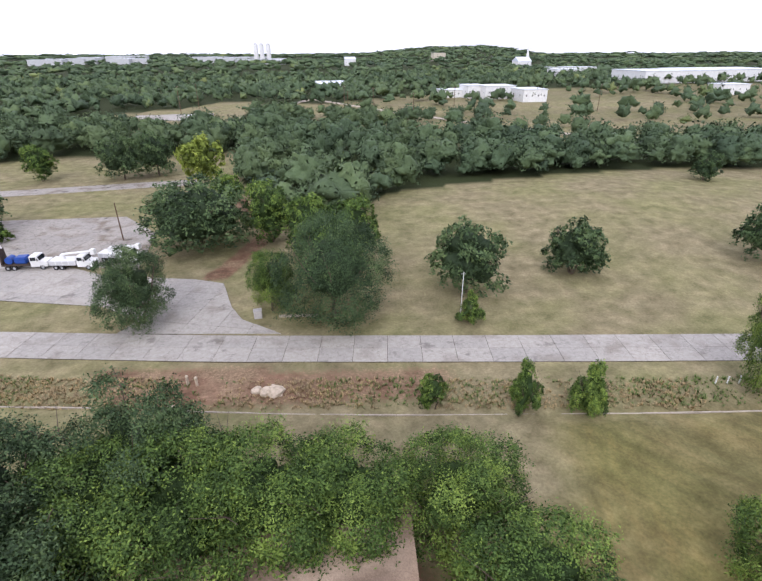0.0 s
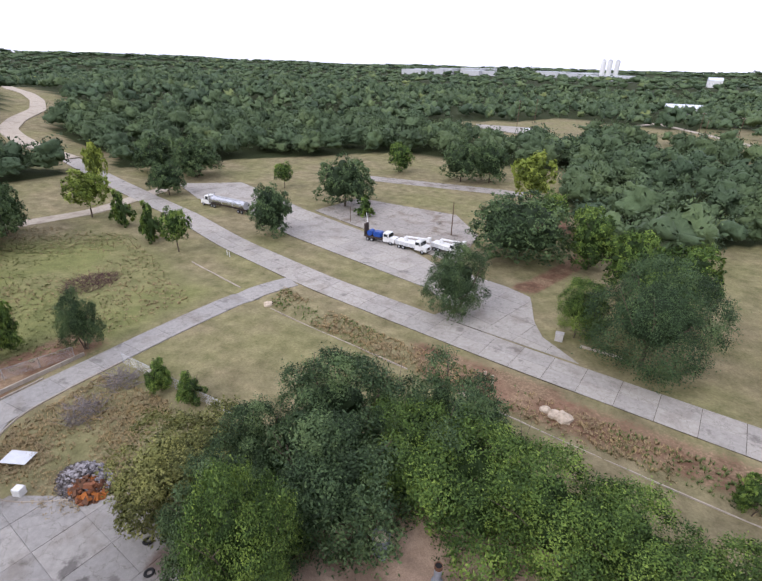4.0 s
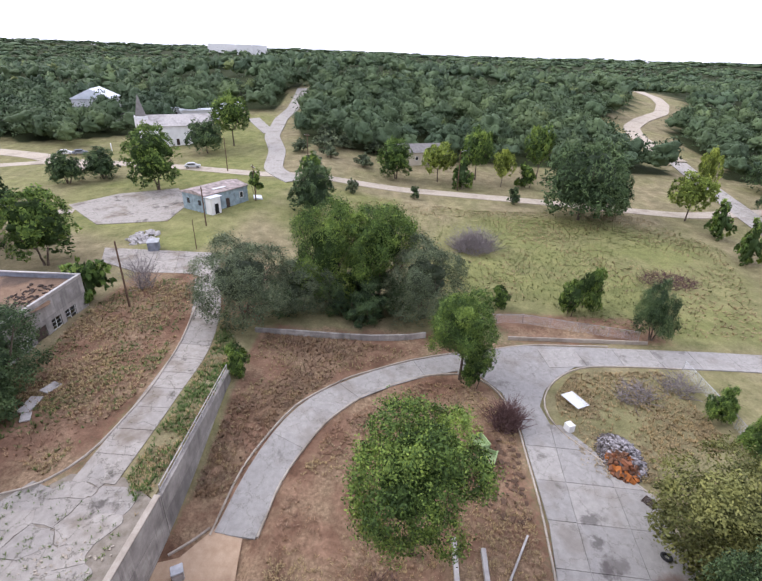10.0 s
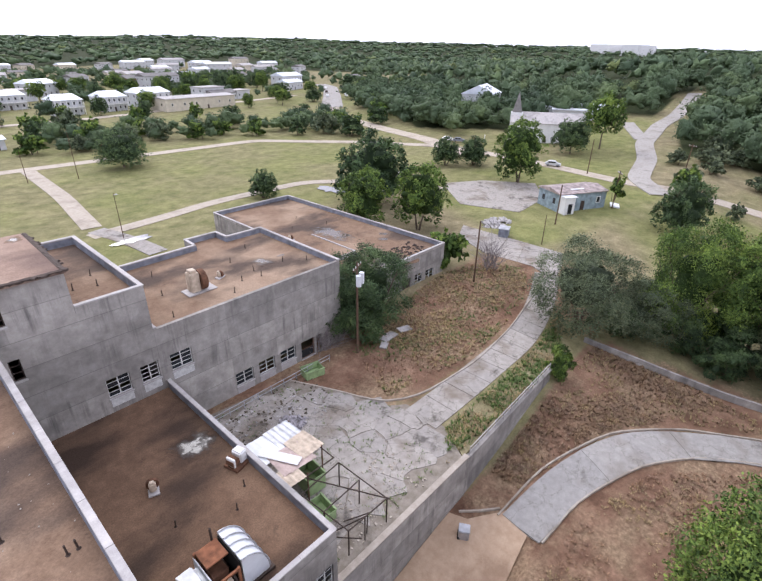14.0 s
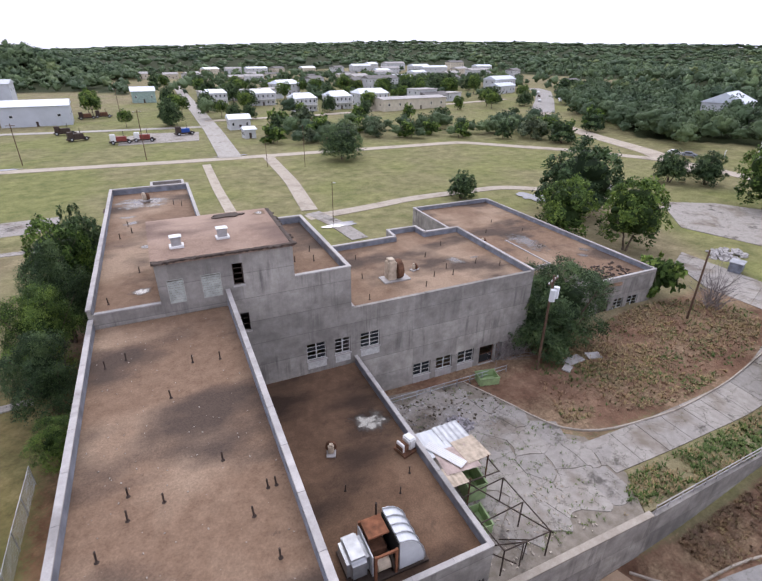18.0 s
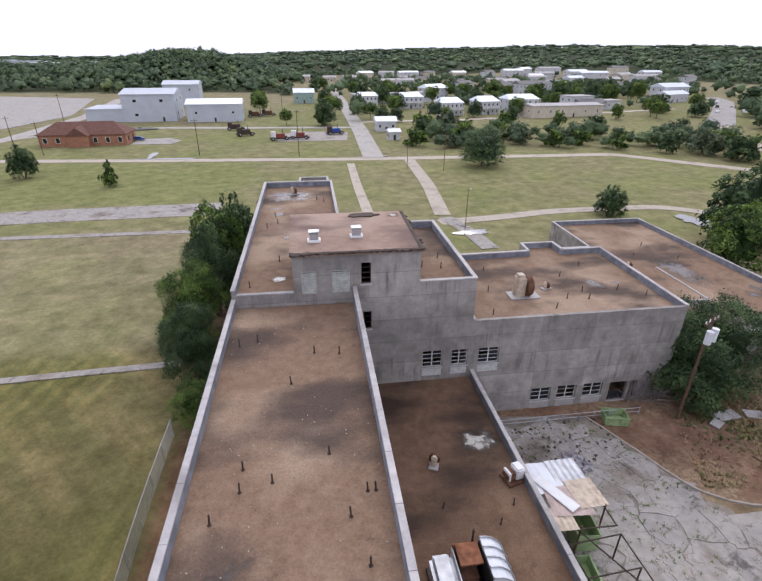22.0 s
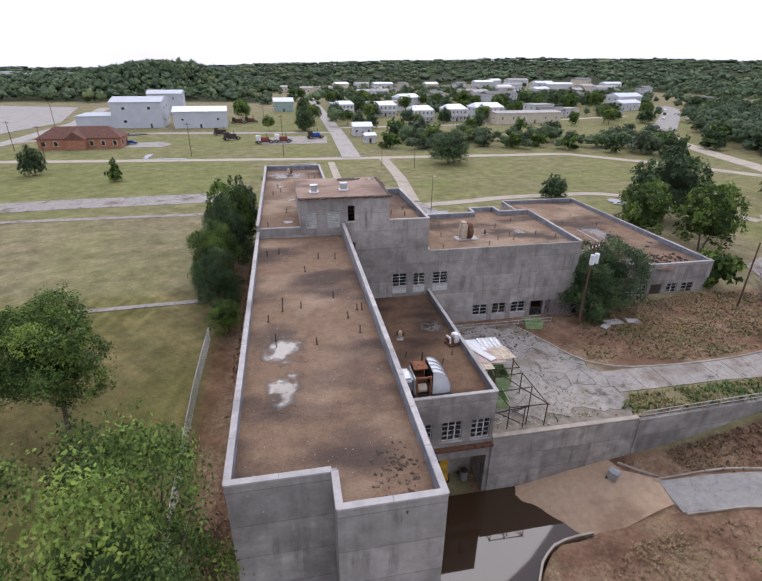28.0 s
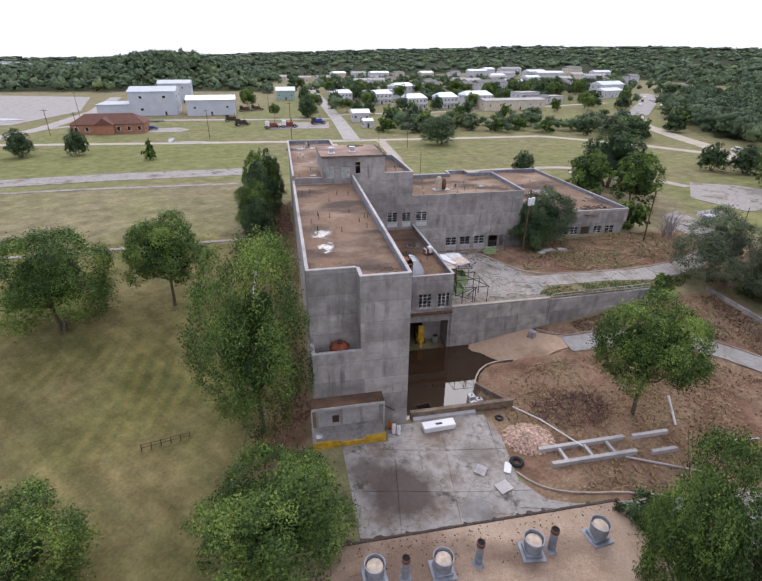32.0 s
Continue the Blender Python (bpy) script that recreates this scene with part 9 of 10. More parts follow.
# ---------------------------------------------------------------- houses and sheds
def house(name, x, y, rz, w, d, h, roof, wall_mat, roof_mat, label, cols=4, floors=1, category="house", group="", over=0.5, hip=0.0, win=(0.9, 1.2), porch=False, z=None, pitch_ratio=0.28):
    """A small house: four walls, a pitched or hipped roof, a row of windows a storey and a door."""
    t = thing(name, (x, y, land_at(x, y) if z is None else z), rz, label, category, group)
    bm = boxes((-w / 2, w / 2, -d / 2, d / 2, -1.5, h))
    part("wall", bm, wall_mat, t)
    rise = d * pitch_ratio if roof else 0.35
    bm = bmesh.new()
    a, b = w / 2 + over, d / 2 + over
    if roof:
        e = [bm.verts.new(p) for p in ((-a, -b, h), (a, -b, h), (a, b, h), (-a, b, h))]
        lo = [bm.verts.new(p) for p in ((-a, -b, h - 0.18), (a, -b, h - 0.18), (a, b, h - 0.18), (-a, b, h - 0.18))]
        r = [bm.verts.new((-a + hip * b, 0, h + rise)), bm.verts.new((a - hip * b, 0, h + rise))]
        for q in ((e[0], e[1], r[1], r[0]), (e[2], e[3], r[0], r[1]), (e[1], e[2], r[1]), (e[3], e[0], r[0])):
            bm.faces.new(q)
        for i in range(4):
            j = (i + 1) % 4
            bm.faces.new((lo[i], lo[j], e[j], e[i]))
        bm.faces.new(lo[::-1])
    else:
        box(bm, -a, a, -b, b, h, h + rise)
    part("roof", bm, roof_mat, t)
    if roof and not hip:
        gb = bmesh.new()
        for s in (-1, 1):
            v = [gb.verts.new(p) for p in ((s * w / 2, -d / 2, h - 0.1), (s * w / 2, d / 2, h - 0.1), (s * w / 2, 0, h + rise * d / (d + 2 * over) - 0.02))]
            gb.faces.new(v)
        part("gable", gb, wall_mat, t)
    ww, wh = win
    wmesh = None
    for f in range(floors):
        zc = h * (f + 0.52) / floors
        for side in (-1, 1):
            for k in range(cols):
                u = -w / 2 + w * (k + 0.5) / cols
                if side < 0 and f == 0 and k == cols // 2:
                    continue
                if wmesh is None:
                    bmw = boxes((-ww / 2, ww / 2, 0.0, 0.06, -wh / 2, wh / 2))
                    ob = part("window", bmw, MAT_GLASS, t)
                    wmesh = ob.data
                    bmf = bmesh.new()
                    for r in ((-ww / 2 - 0.1, ww / 2 + 0.1, wh / 2, wh / 2 + 0.1), (-ww / 2 - 0.1, ww / 2 + 0.1, -wh / 2 - 0.1, -wh / 2), (-ww / 2 - 0.1, -ww / 2, -wh / 2, wh / 2), (ww / 2, ww / 2 + 0.1, -wh / 2, wh / 2)):
                        box(bmf, r[0], r[1], -0.05, 0.06, r[2], r[3])
                    fo = part("window_frame", bmf, MAT_WHITE, ob)
                    fmesh = fo.data
                else:
                    ob = new("window", wmesh)
                    ob.parent = t
                    fo = new("window_frame", fmesh)
                    fo.parent = ob
                ob.matrix_basis = pose(u, side * (d / 2 + 0.05), zc, 0, 0, 0 if side < 0 else 180)
        for side in (-1, 1):
            for u in (-d / 4, d / 4):
                ob = new("window", wmesh)
                ob.parent = t
                ob.matrix_basis = pose(side * (w / 2 + 0.05), u, zc, 0, 0, 90 * side)
    u = -w / 2 + w * (cols // 2 + 0.5) / cols
    part("door", boxes((u - 0.5, u + 0.5, -d / 2 - 0.06, -d / 2 - 0.002, 0, 2.1)), MAT_DARKSTEEL, t)
    if porch:
        part("balcony_floor", boxes((-w / 2, w / 2, -d / 2 - 1.5, -d / 2 - 0.003, h / 2 - 0.1, h / 2 + 0.1)), MAT_WHITE, t)
        for k in range(cols + 1):
            u = -w / 2 + w * k / cols
            part("porch_post", boxes((u - 0.09, u + 0.09, -d / 2 - 1.5, -d / 2 - 1.32, 0, h)), MAT_WHITE, t)
        part("balcony_rail", boxes((-w / 2, w / 2, -d / 2 - 1.5, -d / 2 - 1.44, h / 2 + 0.8, h / 2 + 0.9), (-w / 2, w / 2, -d / 2 - 1.49, -d / 2 - 1.45, h / 2 + 0.1, h / 2 + 0.5)), MAT_WHITE, t)
    return t


MAT_HWALL = simple("pale_house_siding", (0.52, 0.53, 0.54), 0.8, 0, 0.12, 0.5)
MAT_CREAM = simple("cream_siding", (0.55, 0.50, 0.40), 0.8, 0, 0.15, 0.5)
MAT_WROOF = simple("white_metal_roof", (0.66, 0.70, 0.76), 0.45, 0.1, 0.12, 0.4)
MAT_GROOF = simple("grey_shingle_roof", (0.20, 0.19, 0.18), 0.9, 0, 0.3, 1.0)
MAT_BROOF = simple("brown_shingle_roof", (0.15, 0.075, 0.055), 0.9, 0, 0.25, 1.0)
MAT_BRWALL = simple("orange_brick_wall", (0.34, 0.165, 0.10), 0.9, 0, 0.25, 1.2)
MAT_SHEDW = simple("pale_blue_metal_cladding", (0.47, 0.50, 0.54), 0.55, 0.0, 0.10, 0.25)
MAT_GREENW = simple("pale_green_siding", (0.30, 0.40, 0.36), 0.8, 0, 0.2, 0.8)
MAT_BLUEHUT = simple("faded_blue_boards", (0.26, 0.33, 0.36), 0.85, 0, 0.4, 1.2)
MAT_BLUE = simple("blue_truck_paint", (0.02, 0.07, 0.30), 0.4, 0, 0.2, 1.0)
MAT_CHROME = simple("polished_tank_steel", (0.62, 0.63, 0.65), 0.2, 0.9, 0.1, 0.8)
MAT_REDP = simple("dull_red_paint", (0.22, 0.05, 0.04), 0.6, 0, 0.4, 1.0)

# brick house and metal sheds north of the field
bh = house("brick_house", -77, 209, 3, 30, 13, 4.2, True, MAT_BRWALL, MAT_BROOF, "long low orange brick house with a brown hipped roof", 7, 1, hip=0.8, win=(1.3, 1.8), pitch_ratio=0.3, z=4.5)
gb = bmesh.new()
for s in (0,):
    v = [gb.verts.new(p) for p in ((-5, -9.2, 3.9), (3, -9.2, 3.9), (-1, -9.2, 6.9), (-5.3, -3, 4.3), (3.3, -3, 4.3), (-1, -1.5, 7.2))]
    for q in ((v[0], v[1], v[2]), (v[1], v[4], v[5], v[2]), (v[3], v[0], v[2], v[5])):
        gb.faces.new(q)
part("porch_gable", gb, MAT_BROOF, bh)
part("porch_wall", boxes((-4.6, 2.6, -8.9, -6.52, -0.5, 4.0)), MAT_BRWALL, bh)
house("metal_shed", -40.5, 279, 4, 27, 17, 8.5, True, MAT_SHEDW, MAT_WROOF, "pale blue-white metal shed with a shallow roof", 3, 1, "shed", "metal sheds", pitch_ratio=0.12, win=(1.2, 1.0))
ms = house("metal_shed", -73, 287, 4, 25, 26, 13, True, MAT_SHEDW, MAT_SHEDW, "tall grey metal shed with a lower side bay", 2, 2, "shed", "metal sheds", pitch_ratio=0.08, win=(1.6, 1.3))
part("side_bay", boxes((-30, -12.51, -12, 10, -1, 6.0)), MAT_SHEDW, ms)
part("side_roof", boxes((-30.4, -12.6, -12.4, 10.4, 6.0, 6.3)), MAT_SHEDW, ms)
house("metal_shed", -75, 366, 4, 22, 20, 13, True, MAT_SHEDW, MAT_SHEDW, "tall grey metal shed behind the others", 2, 2, "shed", "metal sheds", pitch_ratio=0.1)
house("green_shed", 4.5, 372, 2, 14, 9, 7, True, MAT_GREENW, MAT_WROOF, "pale green shed beside the street", 3, 1, "shed")
slab("house_drive", [(-61, 204), (-46, 204), (-44, 212), (-50, 219), (-61, 217)], MAT_ROAD, 0.12, 4, label="pale concrete drive beside the brick house")
slab("machine_yard", [(-6, 205), (22, 206), (24, 228), (2, 232), (-6, 222)], MAT_YARD, 0.12, 5, label="pale gravel yard with machines")
ribbon("shed_road", [(27, 243), (-20, 246), (-62, 250), (-104, 230), (-118, 214)], 5, MAT_ROAD, 0.12, label="pale road past the sheds")
ribbon("lot_road", [(-122, 180), (-112, 225), (-112, 300), (-130, 410)], 8, MAT_ROAD, 0.15, label="pale road beside the concrete lot")
ribbon("town_cross_road", [(30, 262), (90, 266), (180, 285), (230, 290)], 6, MAT_TRACK, 0.2, label="pale lane through the town")
ribbon("parking_street", [(201, 219), (240, 262), (283, 312), (300, 345)], 13, MAT_DRIVE, 0.3, label="grey street with parked cars", taper=10)
ribbon("track_fork", [(146, 92), (160, 118), (168, 150), (178, 182), (201, 219)], 7, MAT_TRACK, 0.15, label="pale track forking to the town")

# two-storey white houses of the town
for x, y, rz, w, d in ((45, 340, 4, 13, 10), (72, 331, 4, 15, 11), (87, 290, 6, 13, 12), (110, 295, 6, 13, 13), (136, 306, 6, 20, 13)):
    house("two_storey_house", x, y, rz, w, d, 7.2, True, MAT_HWALL, MAT_WROOF, "white two-storey house with a pale metal roof and galleries", 5, 2, group="white houses", hip=0.3, porch=True, pitch_ratio=0.2)
house("long_shed", 149, 277, 6, 44, 16, 6.2, True, MAT_CREAM, MAT_CAP, "long cream shed with a flat pale roof", 6, 1, "shed", pitch_ratio=0.05)
house("two_storey_house", 199, 430, 10, 32, 12, 9.0, True, MAT_HWALL, MAT_GROOF, "long white two-storey building with a grey roof", 9, 2, group="white houses", pitch_ratio=0.2)
house("two_storey_house", 180, 438, 10, 13, 12, 7.5, True, MAT_BRWALL, MAT_GROOF, "red-brown house beside the long white one", 3, 2, group="white houses", pitch_ratio=0.2)
house("two_storey_house", 105, 402, 24, 20, 13, 8.0, True, MAT_HWALL, MAT_WROOF, "grey-white house among trees", 5, 2, group="white houses", hip=0.3, pitch_ratio=0.2)
house("two_storey_house", 70, 372, 4, 14, 10, 6.0, False, MAT_HWALL, MAT_CAP, "flat-roofed white house by the street", 4, 2, group="white houses")
house("bungalow", 180, 302, 20, 22, 10, 4.5, True, MAT_HWALL, MAT_GROOF, "grey bungalow beside the meadow", 5, 1, group="bungalows", pitch_ratio=0.2)
house("bungalow", 257, 330, 20, 22, 10, 5.5, True, MAT_HWALL, MAT_WROOF, "white bungalow by the parking street", 5, 1, group="bungalows", pitch_ratio=0.2)
house("bungalow", 41.5, 232, 2, 9, 7, 4.5, True, MAT_HWALL, MAT_WROOF, "small white house on the street corner", 3, 1, group="bungalows", pitch_ratio=0.25)
house("garden_shed", 41, 206, 8, 4.5, 4, 3.4, True, MAT_HWALL, MAT_WROOF, "small white garden shed on the corner", 1, 1, "shed", pitch_ratio=0.25)
rnd = random.Random(71)
house("flat_house", 50, 366, 6, 24, 12, 6.0, False, MAT_LOUVRE, MAT_CAP, "long grey flat-roofed block by the street", 6, 1, group="flat blocks")
house("flat_house", 88, 372, 6, 14, 10, 6.5, False, MAT_HWALL, MAT_CAP, "pale flat-roofed block among the trees", 3, 1, group="flat blocks")
house("flat_house", 174, 306, 14, 17, 11, 8.0, False, MAT_HWALL, MAT_CAP, "white flat-roofed house above the meadow", 4, 2, group="flat blocks")
house("flat_house", 196, 306, 14, 12, 9, 5.0, False, MAT_HWALL, MAT_CAP, "low white wing beside the meadow", 3, 1, group="flat blocks")
house("two_storey_house", 268, 348, 14, 25, 12, 9.0, True, MAT_HWALL, MAT_WROOF, "white two-storey house by the parking street", 7, 2, group="white houses", pitch_ratio=0.2)
for x, y, w, h in ((330, 800, 34, 9), (362, 830, 26, 9), (380, 780, 42, 11), (392, 715, 36, 9), (380, 650, 44, 10), (440, 690, 28, 13), (410, 630, 38, 8), (418, 596, 32, 7), (432, 540, 28, 8), (455, 640, 30, 9), (345, 720, 28, 8), (318, 690, 26, 7), (322, 326, 14, 5), (352, 560, 22, 7), (330, 605, 26, 7), (298, 640, 24, 7),
                   (100, 840, 26, 7), (136, 850, 24, 7), (168, 830, 34, 8), (204, 845, 26, 7), (290, 800, 24, 8), (250, 830, 26, 7), (62, 700, 22, 6), (230, 560, 22, 6), (265, 520, 20, 6), (296, 470, 20, 6), (165, 520, 18, 6), (120, 600, 20, 6)):
    house("bungalow", x, y, rnd.uniform(-5, 40), w, rnd.uniform(10, 13), h, True, MAT_HWALL if rnd.random() < 0.75 else MAT_CREAM, rnd.choice((MAT_WROOF, MAT_GROOF, MAT_CAP)), "distant pale house among the trees of the town", 5, 1 if h < 8 else 2, group="town houses", pitch_ratio=0.2)
for k in range(9):
    x = -60 + k * 34 + rnd.uniform(-8, 8)
    house("bungalow", x + 60, 640 + rnd.uniform(-30, 120), rnd.uniform(-10, 10), rnd.uniform(14, 22), 10, 5, True, MAT_CREAM, rnd.choice((MAT_GROOF, MAT_CAP)), "distant pale house near the field", 4, 1, group="town houses", pitch_ratio=0.2)
for k, (x, y, w) in enumerate(((-700, 1500, 90), (-830, 1560, 120), (-560, 1620, 70), (-620, 1400, 60))):
    house("warehouse", x, y, 20, w, 40, 10, False, MAT_HWALL, MAT_WROOF, "distant pale warehouse on the plain", 3, 1, "warehouse", "far warehouses")

# church and caravans to the east
ch = house("church", 186, 84, -62, 24, 11, 6.5, True, MAT_WHITE, MAT_CAP, "white wooden church with a grey roof and steeple", 5, 1, "church", pitch_ratio=0.3, win=(1.1, 2.4))
part("tower", boxes((-12.9, -8.5, -2.2, 2.2, -1, 9.5)), MAT_WHITE, ch)
sp = bmesh.new()
tube(sp, (-10.7, 0, 9.5), (-10.7, 0, 16.5), 2.4, 0.05, 4)
part("steeple", sp, MAT_GROOF, ch)
part("sign_board", boxes((-21, -20.85, -12.8, -10.6, 0.0, 2.4)), MAT_WHITE, ch)
for x, y, rz, w in ((226, 120, -60, 20), (238, 108, -62, 22), (233, 90, -60, 24), (247, 90, -58, 20)):
    house("caravan_home", x, y, rz, w, 6, 3.8, False, MAT_HWALL, MAT_WROOF, "long white mobile home behind the church", 5, 1, "mobile home", "mobile homes", win=(1.1, 0.9))
house("white_barn", 240, 146, 20, 20, 16, 8, True, MAT_HWALL, MAT_WROOF, "white metal barn among the trees", 2, 1, "barn", pitch_ratio=0.25)
house("bungalow", 184, -4, -70, 18, 9, 4.2, True, MAT_CREAM, MAT_GROOF, "low house behind the track trees", 4, 1, group="bungalows", pitch_ratio=0.25)
hut = house("ruined_hut", 117, 43.2, -28, 12.5, 7.5, 4.0, True, MAT_BLUEHUT, MAT_ROOFTIN, "ruined blue and white hut with a collapsed tin roof", 3, 1, "hut", pitch_ratio=0.1, over=0.3)
part("porch_wall", boxes((-6.2, -3.6, -5.6, -3.76, -0.5, 3.6)), MAT_WHITE, hut)
part("porch_roof", boxes((-6.5, -3.3, -5.9, -3.7, 3.6, 3.75)), MAT_WHMETAL, hut)
part("loose_tin", boxes((-2.5, 1.0, -2.5, 0.5, 4.35, 4.42)), MAT_WHMETAL, hut)
part("porch_door", boxes((-5.3, -4.3, -5.66, -5.605, 0, 2.2)), MAT_DARK, hut)
sd = part("tin_scrap", bevelled(boxes((-2, 2, -1, 1, 0, 0.3))), MAT_WHMETAL)
sd.matrix_basis = pose(123.5, 35.5, land_at(123.5, 35.5), 6, 3, 20)
tagged(sd, "scrap of pale tin lying in the grass", "sheet")
cont = thing("grey_crate", (88.5, 44, land_at(88.5, 44)), 20, "grey weathered crate on the old pad", "crate")
part("box", bevelled(boxes((-1.1, 1.1, -0.9, 0.9, 0, 1.6)), 0.05), MAT_FLASH, cont)
part("lid", boxes((-1.2, 1.2, -1.0, 1.0, 1.6, 1.7)), MAT_METAL, cont)
scraps("lot_rubble", 160, heap(94, 49, 4, 2.5, 0.8, 0.05), 0.3, MAT_CAP, "pale rubble heap on the old pad", seed=41)
scraps("lot_rubble", 120, heap(110, 92, 3, 4, 1.0, 0.05), 0.35, MAT_CAP, "pale rubble heap in the grass", seed=42)

# buildings to the south
house("picnic_shed", 162, -187, 30, 8, 7, 3.4, True, MAT_DARKSTEEL, MAT_WROOF, "small shed with a white tin roof at the wood's edge", 2, 1, "shed", pitch_ratio=0.2)
for x, y, rz, w, d, h in ((-84, -470, 10, 24, 20, 6), (-100, -460, 10, 16, 20, 10), (-118, -452, 8, 26, 22, 10), (-138, -425, 8, 20, 24, 9)):
    house("works_building", x, y, rz, w, d, h, False, MAT_WHITE, MAT_WROOF, "white works building in the valley", 4, 1, "works", "works buildings")
for x, y, w, d, h in ((-350, -600, 90, 60, 12), (-430, -620, 110, 70, 12), (-325, -455, 26, 18, 8), (-400, -985, 90, 30, 10), (-520, -640, 90, 50, 10), (-300, -760, 40, 30, 9)):
    house("warehouse", x, y, 8, w, d, h, False, MAT_WHITE, MAT_WROOF, "large white warehouse on the plain", 4, 1, "warehouse", "far warehouses")
fc = house("far_church", -372, -1190, 20, 36, 22, 16, True, MAT_WHITE, MAT_WROOF, "distant white church on the slope", 4, 1, "church", pitch_ratio=0.4)
part("steeple", tube(bmesh.new(), (-14, 0, 15), (-14, 0, 46), 5, 0.2, 4), MAT_WHITE, fc)
house("bungalow", 28, -575, 10, 30, 14, 7, True, MAT_HWALL, MAT_WROOF, "white house beyond the ball field", 5, 1, group="bungalows", pitch_ratio=0.2)
house("bungalow", 14, -1310, 10, 26, 18, 14, True, MAT_WHITE, MAT_WROOF, "distant white house in the woods", 5, 1, group="bungalows", pitch_ratio=0.3)
house("bungalow", -228, -1480, 10, 34, 26, 20, False, MAT_CREAM, MAT_CAP, "distant pale building on the slope", 5, 2, group="bungalows")
for k, (x, y) in enumerate(((360, -1980), (340, -1985), (318, -2000))):
    tk = thing("silo", (x, y, land_at(x, y)), 0, "distant pale silo above the woods", "silo", "silos")
    part("shaft", tube(bmesh.new(), (0, 0, 0), (0, 0, 58), 8, 8, 14), MAT_WHITE, tk)
    part("cap", tube(bmesh.new(), (0, 0, 58), (0, 0, 63), 8, 1, 14), MAT_METAL, tk)
rnd = random.Random(72)
for k in range(26):
    a = radians(rnd.uniform(150, 172))
    r = rnd.uniform(1750, 2350)
    house("works_building", r * math.sin(a), r * math.cos(a), rnd.uniform(-20, 20), rnd.uniform(40, 110), 40, rnd.uniform(12, 17), False, MAT_HWALL, MAT_WROOF, "distant white building of the town", 2, 1, "works", "far town")
for k in range(7):
    a = radians(rnd.uniform(69, 75))
    r = rnd.uniform(1900, 2200)
    x, y = r * math.sin(a), r * math.cos(a)
    house("works_building", x, y, rnd.uniform(-20, 20), rnd.uniform(60, 120), 50, 30, False, MAT_WHITE, MAT_WROOF, "distant white works among the woods", 2, 1, "works", "far town")
slab("ball_field_lot", [(140, -342), (94, -354), (88, -330), (100, -315), (130, -325)], MAT_ROAD, 0.5, 8, label="pale lot of the ball field")
ribbon("valley_road", [(80, -381), (50, -414), (39, -458), (-21, -357), (-66, -294), (-99, -257), (-132, -221), (-200, -190)], 5, MAT_TRACK, 0.4, label="pale road through the valley fields")
bl = thing("dugout", (96, -318, land_at(96, -318)), 0, "white box hut at the ball field", "hut")
part("wall", boxes((-3, 3, -2, 2, 0, 3)), MAT_WHITE, bl)
part("roof", boxes((-3.3, 3.3, -2.3, 2.3, 3, 3.3)), MAT_WROOF, bl)


# ---------------------------------------------------------------- vehicles
def wheels(t, xs, half, r=0.5, w=0.3):
    for x in xs:
        for s in (-1, 1):
            tb = tube(bmesh.new(), (x, s * half - s * w, r), (x, s * half, r), r, r, 16)
            wh = part("wheel", tb, MAT_RUBBER, t)
            part("rim", tube(bmesh.new(), (x, s * half - s * 0.02, r), (x, s * half + s * 0.015, r), r * 0.55, r * 0.5, 12), MAT_METAL, wh)


def cab(t, x0, x1, w, z0, z1, mat, nose=1.2):
    """A bonneted lorry cab that faces +x."""
    bm = bmesh.new()
    prof = [(x0, z0), (x1, z0), (x1, z0 + 1.0), (x1 - nose, z0 + 1.15), (x1 - nose - 0.35, z1), (x0, z1)]
    lo = [bm.verts.new((x, -w / 2, z)) for x, z in prof]
    hi = [bm.verts.new((x, w / 2, z)) for x, z in prof]
    bm.faces.new(lo)
    bm.faces.new(hi[::-1])
    for i in range(len(prof)):
        j = (i + 1) % len(prof)
        bm.faces.new((lo[j], lo[i], hi[i], hi[j]))
    bmesh.ops.recalc_face_normals(bm, faces=bm.faces)
    bmesh.ops.bevel(bm, geom=list(bm.edges), offset=0.06, segments=2, affect="EDGES")
    part("cab", bm, mat, t)
    wx = x1 - nose - 0.18
    ws = boxes((-0.02, 0.02, -w / 2 + 0.15, w / 2 - 0.15, 0, z1 - z0 - 1.35))
    ob = part("windscreen", ws, MAT_GLASS, t)
    ob.matrix_basis = pose(x1 - nose + 0.02, 0, z0 + 1.2, 0, -18, 0)
    for s in (-1, 1):
        part("side_window", boxes((x0 + 0.2, wx - 0.35, s * w / 2 - 0.02, s * w / 2 + 0.02, z0 + 1.25, z1 - 0.2)), MAT_GLASS, t)
        part("headlight", bevelled(boxes((x1 - 0.02, x1 + 0.03, s * w * 0.36 - 0.15, s * w * 0.36 + 0.15, z0 + 0.45, z0 + 0.7)), 0.01), MAT_WHITE, t)
        part("mirror", boxes((wx - 0.1, wx, s * (w / 2 + 0.15) - 0.08, s * (w / 2 + 0.15) + 0.08, z0 + 1.2, z0 + 1.7)), MAT_DARKSTEEL, t)
    part("grille", boxes((x1 - 0.01, x1 + 0.02, -w * 0.22, w * 0.22, z0 + 0.25, z0 + 0.85)), MAT_DARKSTEEL, t)


z0 = land_at(112, -98) + 0.08
tk = thing("tanker_lorry", (112.4, -97.9, z0), 2, "white lorry with a long polished tank trailer", "lorry")
